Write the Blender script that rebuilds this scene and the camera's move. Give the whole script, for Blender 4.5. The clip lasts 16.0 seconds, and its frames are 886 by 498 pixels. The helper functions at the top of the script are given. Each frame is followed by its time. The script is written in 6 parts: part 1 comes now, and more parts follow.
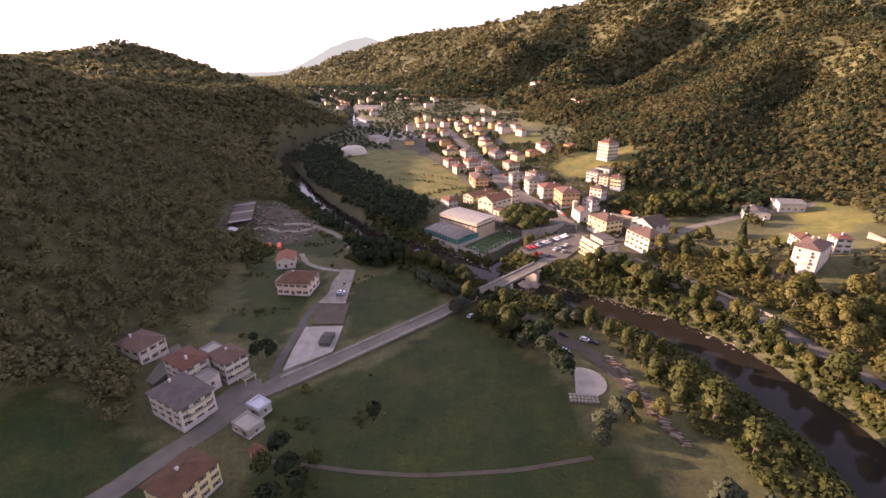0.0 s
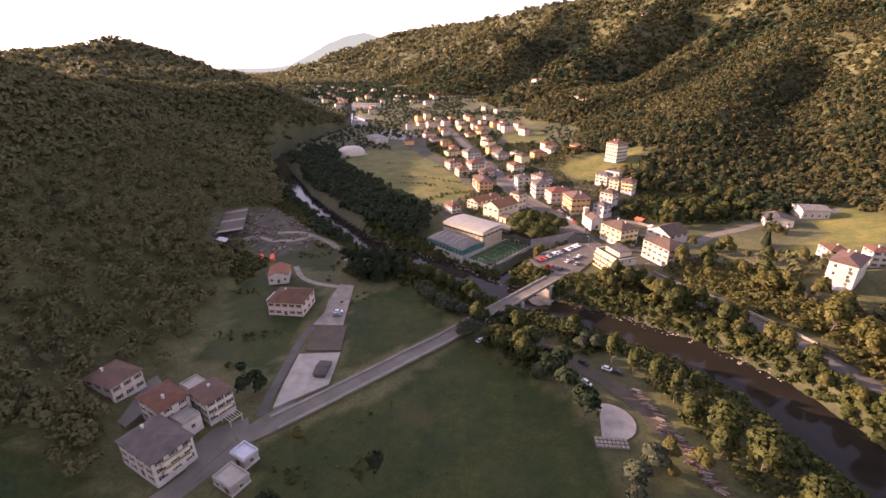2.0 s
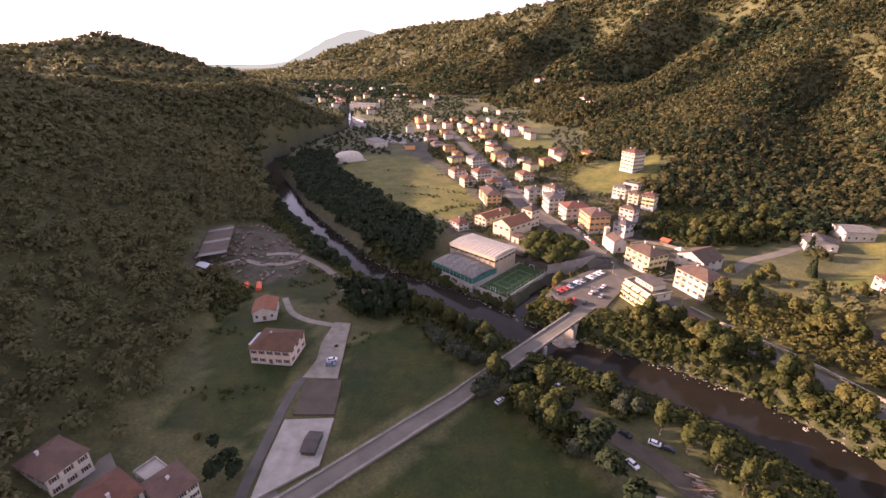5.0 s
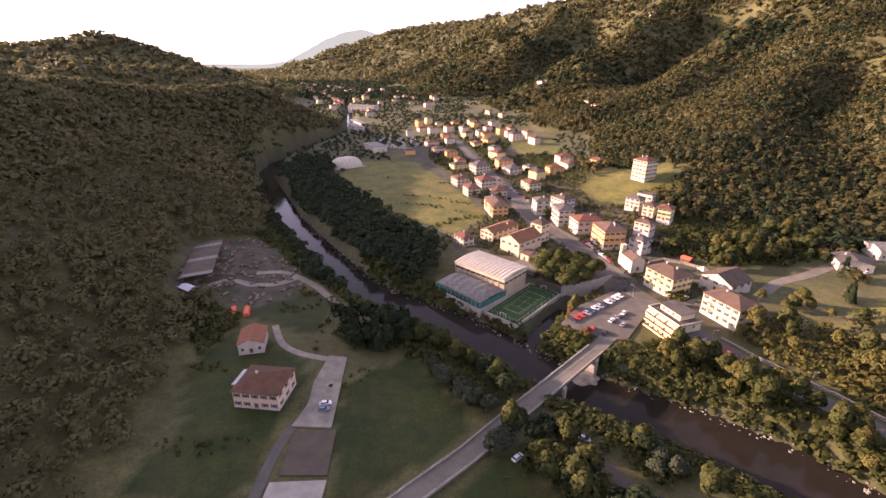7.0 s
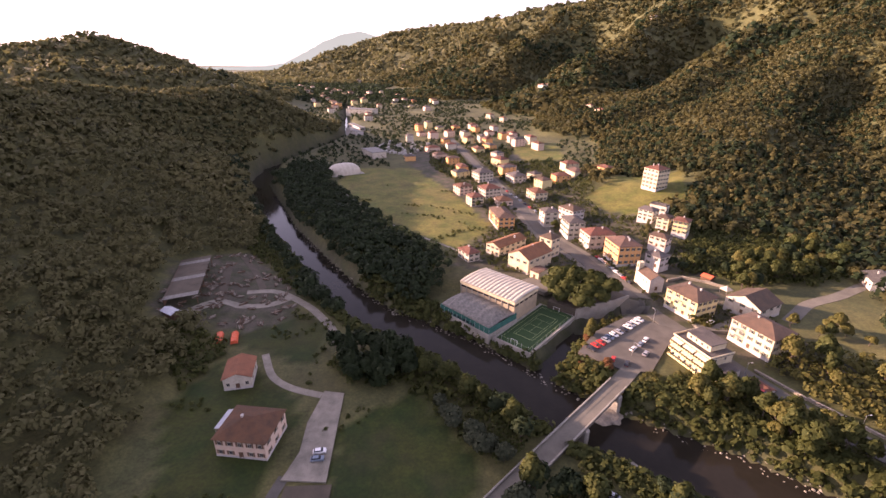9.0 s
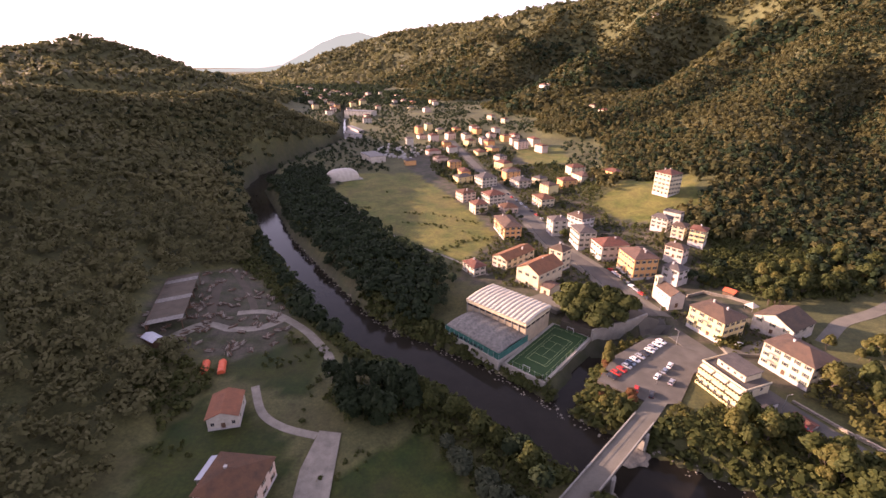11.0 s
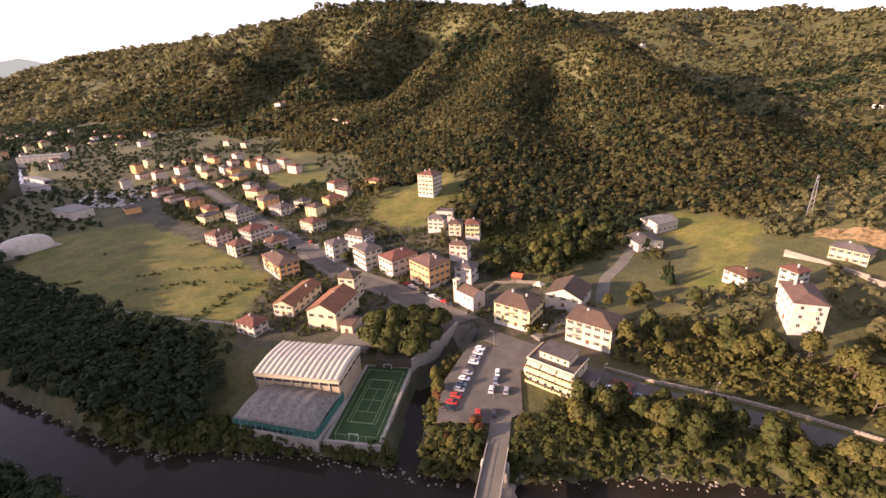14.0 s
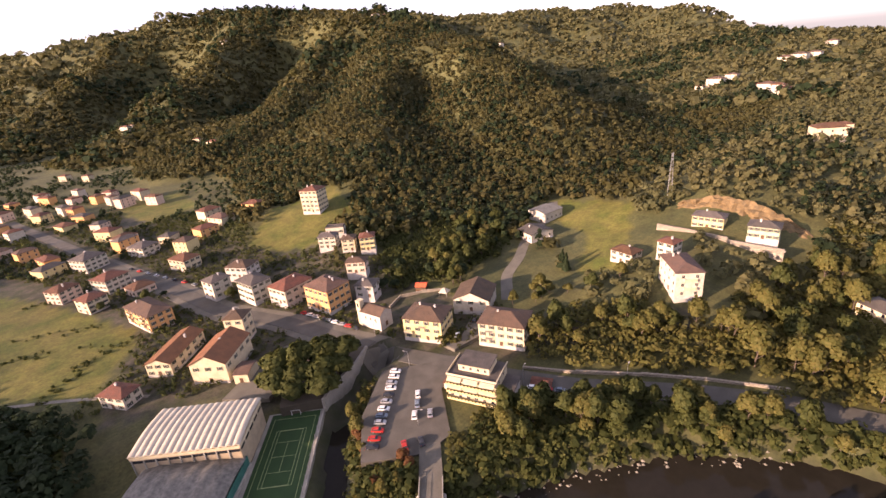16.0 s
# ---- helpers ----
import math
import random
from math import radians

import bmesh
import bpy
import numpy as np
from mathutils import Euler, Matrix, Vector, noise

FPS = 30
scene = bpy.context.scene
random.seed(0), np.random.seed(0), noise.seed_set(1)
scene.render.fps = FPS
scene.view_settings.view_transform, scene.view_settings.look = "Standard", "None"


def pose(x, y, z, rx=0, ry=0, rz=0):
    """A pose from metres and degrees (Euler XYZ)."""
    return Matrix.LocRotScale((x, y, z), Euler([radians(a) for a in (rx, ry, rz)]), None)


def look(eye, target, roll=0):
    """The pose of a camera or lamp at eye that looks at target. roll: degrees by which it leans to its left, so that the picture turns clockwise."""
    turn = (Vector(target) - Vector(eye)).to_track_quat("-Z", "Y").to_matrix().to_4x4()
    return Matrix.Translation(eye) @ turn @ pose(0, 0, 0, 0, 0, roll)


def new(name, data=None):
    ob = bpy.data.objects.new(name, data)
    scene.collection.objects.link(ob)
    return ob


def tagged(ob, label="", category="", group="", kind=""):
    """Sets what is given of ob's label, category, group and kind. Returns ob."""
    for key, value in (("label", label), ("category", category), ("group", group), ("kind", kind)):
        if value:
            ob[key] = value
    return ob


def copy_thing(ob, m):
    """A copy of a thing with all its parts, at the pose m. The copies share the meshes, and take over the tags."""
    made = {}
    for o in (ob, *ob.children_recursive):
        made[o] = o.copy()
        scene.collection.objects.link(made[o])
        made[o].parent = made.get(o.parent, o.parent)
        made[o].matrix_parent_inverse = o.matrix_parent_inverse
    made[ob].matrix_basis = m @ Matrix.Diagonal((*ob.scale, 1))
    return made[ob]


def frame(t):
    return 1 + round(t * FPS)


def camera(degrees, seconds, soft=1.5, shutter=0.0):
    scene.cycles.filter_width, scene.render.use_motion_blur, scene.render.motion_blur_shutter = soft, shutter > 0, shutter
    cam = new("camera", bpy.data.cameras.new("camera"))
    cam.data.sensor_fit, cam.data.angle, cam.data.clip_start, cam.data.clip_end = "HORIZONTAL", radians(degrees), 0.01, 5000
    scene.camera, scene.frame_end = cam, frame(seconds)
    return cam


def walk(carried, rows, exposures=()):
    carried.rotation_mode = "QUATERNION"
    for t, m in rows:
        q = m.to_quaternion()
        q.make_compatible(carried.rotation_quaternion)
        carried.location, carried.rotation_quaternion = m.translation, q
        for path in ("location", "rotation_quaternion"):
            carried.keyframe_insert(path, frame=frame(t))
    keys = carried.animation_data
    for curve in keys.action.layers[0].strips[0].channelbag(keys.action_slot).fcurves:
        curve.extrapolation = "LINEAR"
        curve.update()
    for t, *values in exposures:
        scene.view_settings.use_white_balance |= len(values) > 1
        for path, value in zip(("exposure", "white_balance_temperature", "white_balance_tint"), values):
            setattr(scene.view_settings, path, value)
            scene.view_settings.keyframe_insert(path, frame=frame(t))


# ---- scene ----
EXPO = 1.45
cam = camera(87.43, 16.0, soft=1.5)
PATH = [  # seconds, eye, yaw (clockwise from +y), pitch, roll
    (0, (4.09, 7.46, 109.42), -1.166, -22.169, -0.367),
    (0.5, (3.23, 12.35, 109.67), -1.065, -22.255, -0.358),
    (1, (2.30, 17.40, 109.95), -1.051, -22.347, -0.413),
    (1.5, (1.37, 22.70, 110.32), -1.041, -22.387, -0.414),
    (2, (0.42, 28.17, 110.69), -0.999, -22.600, -0.412),
    (2.5, (-0.50, 33.75, 111.14), -0.910, -22.677, -0.384),
    (3, (-1.54, 39.46, 111.80), -0.850, -22.772, -0.306),
    (3.5, (-2.65, 45.14, 112.51), -0.806, -22.849, -0.218),
    (4, (-3.70, 50.86, 113.12), -0.752, -22.927, -0.119),
    (6.5, (-8.62, 80.09, 115.44), -0.529, -22.937, 0.160),
    (7, (-9.54, 85.86, 115.65), -0.438, -22.883, 0.272),
    (7.5, (-10.45, 91.50, 115.64), -0.274, -22.787, 0.375),
    (8, (-11.42, 96.54, 115.75), -0.179, -22.737, 0.409),
    (8.5, (-12.43, 101.23, 116.06), -0.119, -22.675, 0.504),
    (9, (-13.35, 105.81, 116.34), -0.157, -22.632, 0.501),
    (11.5, (-15.70, 130.04, 117.08), 0.029, -22.634, -0.159),
    (12, (-14.17, 136.50, 116.29), 4.392, -22.393, -0.722),
    (12.5, (-12.12, 144.15, 114.14), 11.443, -21.894, -1.706),
    (13, (-11.11, 151.15, 111.93), 18.315, -21.649, -2.135),
    (13.5, (-11.59, 156.67, 110.64), 24.746, -21.449, -2.595),
    (14, (-12.40, 160.61, 110.22), 29.384, -21.295, -2.915),
    (14.5, (-12.27, 163.99, 110.02), 32.607, -21.262, -3.308),
    (15, (-11.16, 167.15, 109.99), 34.930, -20.969, -3.910),
    (15.5, (-9.25, 169.58, 110.18), 35.439, -21.370, -4.435),
    (15.7, (-8.13, 170.27, 110.24), 37.005, -21.455, -4.753),
    (15.9, (-7.02, 170.97, 110.31), 40.763, -21.658, -5.517),
    (16, (-6.46, 171.31, 110.34), 43.268, -21.794, -6.025),
]


def eye_pose(eye, yaw, pitch, roll):
    a, b = radians(yaw), radians(pitch)
    way = Vector((math.sin(a) * math.cos(b), math.cos(a) * math.cos(b), math.sin(b)))
    return look(eye, Vector(eye) + 50 * way, roll)


walk(cam, [(t, eye_pose(e, y, p, r)) for t, e, y, p, r in PATH], [(0.0, EXPO + 0.36, 6500, 49), (11.5, EXPO + 0.3, 6500, 48), (14.0, EXPO + 0.1, 6500, 42), (16.0, EXPO + 0.02, 6550, 39)])

# ---- world and sun ----
SUN_AZ, SUN_EL = -75.0, 15.7  # degrees clockwise from +y, above the horizon
world = bpy.data.worlds.new("world")
scene.world = world
world.use_nodes = True
wn, wl = world.node_tree.nodes, world.node_tree.links
sky = wn.new("ShaderNodeTexSky")
sky.sky_type, sky.sun_disc = "NISHITA", False
sky.sun_elevation, sky.sun_rotation = radians(SUN_EL), radians(SUN_AZ)
sky.altitude, sky.air_density, sky.dust_density, sky.ozone_density = 200, 1.0, 1.6, 1.0
pale = wn.new("ShaderNodeHueSaturation")  # thin evening haze takes the blue out of the sky
pale.inputs["Saturation"].default_value = 0.45
wl.new(sky.outputs[0], pale.inputs["Color"])
wl.new(pale.outputs[0], wn["Background"].inputs[0])
wn["Background"].inputs[1].default_value = 0.13
sun = new("sun", bpy.data.lights.new("sun", "SUN"))
sun.data.energy, sun.data.angle, sun.data.color = 5.0, radians(0.6), (1.0, 0.77, 0.50)
sa, se = radians(SUN_AZ), radians(SUN_EL)
sun_way = Vector((math.sin(sa) * math.cos(se), math.cos(sa) * math.cos(se), math.sin(se)))
sun.matrix_world = look(sun_way * 1000, (0, 0, 0))

# ---- materials ----
MATS = {}


def mat(name, c1, c2=None, rough=0.85, scale=2.0, fine=25.0, bump=0.15, metal=0.0, spec=0.3, island=0.0, obj_random=0.0, coords="Object"):
    """Two tones mixed by coarse and fine noise, with a little relief."""
    if name in MATS:
        return MATS[name]
    m = bpy.data.materials.new(name)
    m.use_nodes = True
    n, l = m.node_tree.nodes, m.node_tree.links
    p = n["Principled BSDF"]
    c2 = c2 or tuple(v * 0.7 for v in c1)
    tc = n.new("ShaderNodeTexCoord")
    na, nb = n.new("ShaderNodeTexNoise"), n.new("ShaderNodeTexNoise")
    na.inputs["Scale"].default_value, nb.inputs["Scale"].default_value = 1.0 / scale, fine / 10.0
    na.inputs["Detail"].default_value, nb.inputs["Detail"].default_value = 4, 3
    for t in (na, nb):
        l.new(tc.outputs[coords], t.inputs["Vector"])
    add = n.new("ShaderNodeMath")
    add.operation = "MULTIPLY_ADD"
    add.inputs[1].default_value = 0.45
    l.new(nb.outputs["Fac"], add.inputs[0])
    l.new(na.outputs["Fac"], add.inputs[2])
    ramp = n.new("ShaderNodeMapRange")
    ramp.inputs["From Min"].default_value, ramp.inputs["From Max"].default_value = 0.5, 0.95
    l.new(add.outputs[0], ramp.inputs["Value"])
    mix = n.new("ShaderNodeMix")
    mix.data_type = "RGBA"
    mix.inputs["A"].default_value, mix.inputs["B"].default_value = (*c1, 1), (*c2, 1)
    l.new(ramp.outputs[0], mix.inputs["Factor"])
    out = mix.outputs["Result"]
    if island or obj_random:
        src = n.new("ShaderNodeNewGeometry").outputs["Random Per Island"] if island else n.new("ShaderNodeObjectInfo").outputs["Random"]
        hsv = n.new("ShaderNodeHueSaturation")
        mr = n.new("ShaderNodeMapRange")
        k = island or obj_random
        mr.inputs["To Min"].default_value, mr.inputs["To Max"].default_value = 1 - k, 1 + k
        l.new(src, mr.inputs["Value"])
        l.new(mr.outputs[0], hsv.inputs["Value"])
        mh = n.new("ShaderNodeMapRange")
        mh.inputs["To Min"].default_value, mh.inputs["To Max"].default_value = 0.5 + 0.05 * k, 0.5 - 0.09 * k
        l.new(src, mh.inputs["Value"])
        l.new(mh.outputs[0], hsv.inputs["Hue"])
        l.new(out, hsv.inputs["Color"])
        out = hsv.outputs[0]
    l.new(out, p.inputs["Base Color"])
    p.inputs["Roughness"].default_value, p.inputs["Metallic"].default_value = rough, metal
    p.inputs["Specular IOR Level"].default_value = spec
    if bump:
        b = n.new("ShaderNodeBump")
        b.inputs["Strength"].default_value, b.inputs["Distance"].default_value = bump, 0.1
        l.new(nb.outputs["Fac"], b.inputs["Height"])
        l.new(b.outputs[0], p.inputs["Normal"])
    MATS[name] = m
    return m


def tiles_mat(name, c1, c2):
    """Clay roof tiles: rows and rolls in the relief, patchy colour."""
    m = mat(name, c1, c2, rough=0.8, scale=3.0, fine=18, bump=0.0, obj_random=0.18)
    n, l = m.node_tree.nodes, m.node_tree.links
    tc = n.new("ShaderNodeTexCoord")
    w = n.new("ShaderNodeTexWave")
    w.inputs["Scale"].default_value, w.inputs["Distortion"].default_value = 1.6, 1.0
    l.new(tc.outputs["Object"], w.inputs["Vector"])
    b = n.new("ShaderNodeBump")
    b.inputs["Strength"].default_value, b.inputs["Distance"].default_value = 0.5, 0.08
    l.new(w.outputs["Fac"], b.inputs["Height"])
    l.new(b.outputs[0], n["Principled BSDF"].inputs["Normal"])
    return m


def leaf_mat(name, c1, c2, k=0.24, patch=14.0):
    """Leaves: the usual two tones, with some light passing through."""
    m = mat(name, c1, c2, rough=0.7, scale=patch, fine=8, bump=0.0, spec=0.15, island=k)
    n, l = m.node_tree.nodes, m.node_tree.links
    p = n["Principled BSDF"]
    tr, mx = n.new("ShaderNodeBsdfTranslucent"), n.new("ShaderNodeMixShader")
    l.new(p.inputs["Base Color"].links[0].from_socket, tr.inputs["Color"])
    mx.inputs[0].default_value = 0.45
    l.new(p.outputs[0], mx.inputs[1])
    l.new(tr.outputs[0], mx.inputs[2])
    l.new(mx.outputs[0], n["Material Output"].inputs["Surface"])
    return m


RED_TILE = tiles_mat("red_tiles", (0.150, 0.066, 0.034), (0.082, 0.044, 0.027))
NEW_TILE = tiles_mat("orange_tiles", (0.25, 0.105, 0.048), (0.16, 0.075, 0.038))
BROWN_TILE = tiles_mat("brown_tiles", (0.122, 0.076, 0.048), (0.070, 0.049, 0.036))
GREY_TILE = tiles_mat("grey_slates", (0.105, 0.090, 0.076), (0.062, 0.055, 0.049))
CREAM = mat("cream_plaster", (0.57, 0.49, 0.33), (0.43, 0.36, 0.24))
WHITE = mat("white_plaster", (0.54, 0.49, 0.39), (0.38, 0.34, 0.27))
YELLOW = mat("yellow_plaster", (0.60, 0.50, 0.25), (0.48, 0.39, 0.19))
ORANGE = mat("orange_plaster", (0.66, 0.36, 0.14), (0.56, 0.30, 0.12))
PINK = mat("pink_plaster", (0.62, 0.46, 0.35), (0.50, 0.38, 0.29))
GREYW = mat("grey_plaster", (0.48, 0.45, 0.41), (0.36, 0.33, 0.30))
CONCRETE = mat("concrete", (0.34, 0.32, 0.27), (0.22, 0.205, 0.17), scale=4)
ASPHALT = mat("asphalt", (0.105, 0.098, 0.082), (0.07, 0.066, 0.055), scale=6)
PALE_ROAD = mat("worn_asphalt", (0.155, 0.142, 0.112), (0.095, 0.088, 0.07), scale=7)
GRAVEL = mat("gravel", (0.26, 0.235, 0.185), (0.14, 0.128, 0.10), scale=4, fine=40)
EARTH = mat("bare_earth", (0.092, 0.075, 0.052), (0.058, 0.049, 0.034), scale=5)
STONE = mat("rubble_stone", (0.33, 0.28, 0.21), (0.17, 0.15, 0.12), scale=1.5, fine=15, bump=0.5)
ROCKCUT = mat("cut_rock", (0.185, 0.125, 0.055), (0.095, 0.070, 0.038), scale=2.5, fine=12, bump=0.6)
DARKWOOD = mat("dark_green_shutter", (0.05, 0.075, 0.05), (0.035, 0.05, 0.035), obj_random=0.3)
BROWNWOOD = mat("brown_wood", (0.14, 0.08, 0.045), (0.09, 0.05, 0.03))
STEEL = mat("galvanised_steel", (0.45, 0.45, 0.45), (0.35, 0.35, 0.35), rough=0.45, metal=0.8)
WHITE_PVC = mat("white_membrane", (0.46, 0.415, 0.325), (0.36, 0.325, 0.255), rough=0.5, scale=3)
OLD_SHEET = mat("weathered_sheeting", (0.19, 0.18, 0.152), (0.09, 0.085, 0.072), rough=0.6, scale=1.2, fine=10)
GREEN_NET = mat("green_netting", (0.03, 0.14, 0.11), (0.02, 0.09, 0.075))
TURF = mat("artificial_turf", (0.024, 0.058, 0.016), (0.018, 0.045, 0.014), scale=6)
COURT_LINE = mat("worn_court_line", (0.30, 0.34, 0.15), (0.20, 0.25, 0.11))
LINE = mat("white_line_paint", (0.75, 0.75, 0.7), (0.6, 0.6, 0.55))
ORANGE_TARP = mat("orange_tarpaulin", (0.70, 0.13, 0.05), (0.55, 0.10, 0.04), rough=0.5)
SHEET_BLUE = mat("pale_sheet_roof", (0.45, 0.47, 0.50), (0.34, 0.36, 0.38), rough=0.5)
BARK = mat("bark", (0.12, 0.09, 0.065), (0.07, 0.055, 0.04), scale=0.6)
TYRE = mat("tyre", (0.02, 0.02, 0.02))
WATER = mat("river_water", (0.022, 0.019, 0.014), (0.016, 0.014, 0.010), rough=0.08, scale=9, fine=6, bump=0.14, spec=0.10)
GLASS = mat("window_glass", (0.03, 0.035, 0.04), (0.02, 0.02, 0.025), rough=0.12, bump=0, spec=0.3)
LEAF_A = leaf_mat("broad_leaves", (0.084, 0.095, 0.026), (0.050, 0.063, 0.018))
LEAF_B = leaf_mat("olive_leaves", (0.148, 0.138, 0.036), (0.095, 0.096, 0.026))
LEAF_C = leaf_mat("dark_leaves", (0.035, 0.055, 0.022), (0.026, 0.04, 0.018))
LEAF_D = leaf_mat("silvery_leaves", (0.085, 0.100, 0.056), (0.055, 0.070, 0.040))
LEAF_E = leaf_mat("rusty_leaves", (0.20, 0.10, 0.04), (0.13, 0.07, 0.03))
FOREST = leaf_mat("forest_leaves", (0.118, 0.104, 0.036), (0.066, 0.070, 0.026), 0.12, 38.0)
# Paler copy of the forest tone: haze and sun put into the leaf colour.
PALED_FOREST = leaf_mat("light_paled_leaves", (0.162, 0.150, 0.062), (0.110, 0.112, 0.048), 0.10, 46.0)

# ---- mesh helpers ----
def mesh_of(name, verts, faces, mats, slots=None, smooth=False):
    me = bpy.data.meshes.new(name)
    me.from_pydata([tuple(v) for v in verts], [], faces)
    for m in mats:
        me.materials.append(m)
    if slots is not None:
        me.polygons.foreach_set("material_index", slots)
    if smooth:
        me.polygons.foreach_set("use_smooth", [True] * len(me.polygons))
    me.update()
    return me


def from_bm(name, bm, material):
    me = bpy.data.meshes.new(name)
    bm.to_mesh(me)
    bm.free()
    me.materials.append(material)
    return me


def child(name, me, parent, m=None, label=""):
    ob = new(name, me)
    ob.parent = parent
    if m is not None:
        ob.matrix_basis = m
    return tagged(ob, label) if label else ob


def part(name, bm, material, parent, label=""):
    return child(name, from_bm(name, bm, material), parent, None, label)


def add_box(bm, x0, y0, z0, x1, y1, z1, bevel=0.0):
    v = [bm.verts.new(p) for p in ((x0, y0, z0), (x1, y0, z0), (x1, y1, z0), (x0, y1, z0), (x0, y0, z1), (x1, y0, z1), (x1, y1, z1), (x0, y1, z1))]
    fs = [bm.faces.new([v[i] for i in f]) for f in ((3, 2, 1, 0), (4, 5, 6, 7), (0, 1, 5, 4), (1, 2, 6, 5), (2, 3, 7, 6), (3, 0, 4, 7))]
    if bevel:
        es = list({e for f in fs for e in f.edges})
        bmesh.ops.bevel(bm, geom=es, offset=bevel, segments=1, affect="EDGES")


def box_bm(*a, bevel=0.0):
    bm = bmesh.new()
    add_box(bm, *a, bevel=bevel)
    return bm


def thing(name, m, label, category, group="", kind=""):
    ob = new(name)
    ob.matrix_basis = m
    return tagged(ob, label, category, group, kind)


# ---- the lie of the land ----
def fbm(x, y, seed=0.0, octaves=4):
    """Smooth value noise on arrays, about -1 to 1."""
    out, amp, total = np.zeros_like(x, dtype=float), 1.0, 0.0
    for o in range(octaves):
        ix, iy = np.floor(x), np.floor(y)
        fx, fy = x - ix, y - iy
        ux, uy = fx * fx * (3 - 2 * fx), fy * fy * (3 - 2 * fy)

        def h(a, b):
            v = np.sin(a * 127.1 + b * 311.7 + seed * 17.3 + o * 5.1) * 43758.5453
            return (v - np.floor(v)) * 2 - 1

        out += amp * ((h(ix, iy) * (1 - ux) + h(ix + 1, iy) * ux) * (1 - uy) + (h(ix, iy + 1) * (1 - ux) + h(ix + 1, iy + 1) * ux) * uy)
        total += amp
        x, y, amp = x * 2.03 + 7.7, y * 2.03 + 3.1, amp * 0.5
    return out / total


def along(px, py, pts):
    """Distance to a polyline, and the further columns of its points, interpolated there."""
    pts = np.array(pts, float)
    best, vals = np.full(px.shape, 1e9), np.zeros(px.shape + (pts.shape[1] - 2,))
    for a, b in zip(pts[:-1], pts[1:]):
        d = b[:2] - a[:2]
        t = np.clip(((px - a[0]) * d[0] + (py - a[1]) * d[1]) / (d @ d), 0, 1)
        dist = np.hypot(px - a[0] - t * d[0], py - a[1] - t * d[1])
        near = dist < best
        best = np.where(near, dist, best)
        vals = np.where(near[..., None], a[2:] + t[..., None] * (b[2:] - a[2:]), vals)
    return best, vals


RIVER = [(150, -200, 14), (140, 0, 14), (131, 60, 13), (127, 90, 14), (132, 118, 17), (127, 143, 18), (119, 169, 18.5), (103, 193, 18.5), (78, 213, 17.5), (48, 231, 16), (23, 251, 16), (8, 267, 15.5), (-7, 281, 15.5), (-22, 292, 15), (-46, 308, 14), (-68, 334, 12.5), (-104, 390, 10.5), (-138, 442, 11), (-175, 513, 12), (-205, 570, 13), (-216, 640, 10), (-190, 740, 7), (-168, 860, 6), (-200, 1000, 6), (-260, 1300, 6)]
STREAM = [(22, 252, 4.5), (30, 266, 4), (41, 283, 3.8), (53, 298, 3.6), (66, 308, 3.6), (86, 313, 3.6)]
RIDGES = [  # x, y, height, half width
    [(-330, -400, 120, 240), (-350, 50, 125, 260), (-380, 300, 120, 262), (-400, 451, 108, 250), (-382, 492, 94, 200), (-321, 604, 72, 112), (-262, 720, 68, 80), (-243, 822, 34, 70), (-215, 900, 4, 50)],
    [(-1500, 900, 135, 500), (-1007, 1116, 112, 480), (-912, 1195, 123, 480), (-826, 1257, 149, 480), (-725, 1319, 98, 380), (-692, 1448, 36, 300), (-560, 1600, 5, 200)],
    [(-1300, 2700, 4, 400), (-968, 2815, 8, 400), (-756, 2880, 34, 420), (-521, 2932, 146, 520), (-377, 2950, 200, 560), (-181, 2850, 236, 640), (147, 2604, 252, 680), (397, 2274, 282, 700), (560, 2288, 300, 720), (704, 2138, 350, 560), (842, 1972, 328, 520), (907, 1827, 314, 480), (935, 1575, 272, 430), (897, 1293, 242, 430), (765, 1011, 186, 400), (651, 772, 126, 350), (582, 622, 88, 280), (509, 499, 51, 205), (447, 408, 29, 150)],
    [(1500, 3300, 335, 1500), (1867, 2385, 352, 1250), (2144, 2264, 324, 1200), (2452, 1891, 310, 1250), (2709, 1446, 254, 900), (2447, 1033, 216, 480), (2480, 800, 92, 420)],
    [(2250, 900, 118, 600), (1900, 700, 105, 600), (1450, 500, 88, 560), (1190, 240, 42, 480), (900, 60, 48, 420), (650, -150, 66, 420), (500, -500, 80, 400)],
    [(760, 1860, 262, 330), (600, 1640, 205, 300), (380, 1380, 98, 240), (230, 1200, 28, 170)],
    [(500, 2200, 240, 310), (300, 1930, 172, 300), (80, 1640, 50, 230), (0, 1500, 12, 150)],
    [(820, 1260, 205, 300), (620, 1170, 152, 280), (370, 1000, 72, 220), (245, 890, 38, 130)],
    [(700, 970, 145, 280), (540, 850, 108, 260), (380, 710, 56, 200), (260, 600, 24, 120)],
    [(150, 530, 10, 90), (172, 492, 11.5, 75), (230, 520, 22, 110), (330, 600, 45, 160)],
    [(184, 228, 4, 34), (197, 234, 7, 46), (250, 240, 9.5, 70), (330, 250, 27, 110), (420, 240, 42, 160)],
    [(124, 430, 4, 30), (140, 418, 7, 36), (165, 436, 9, 55)],
]


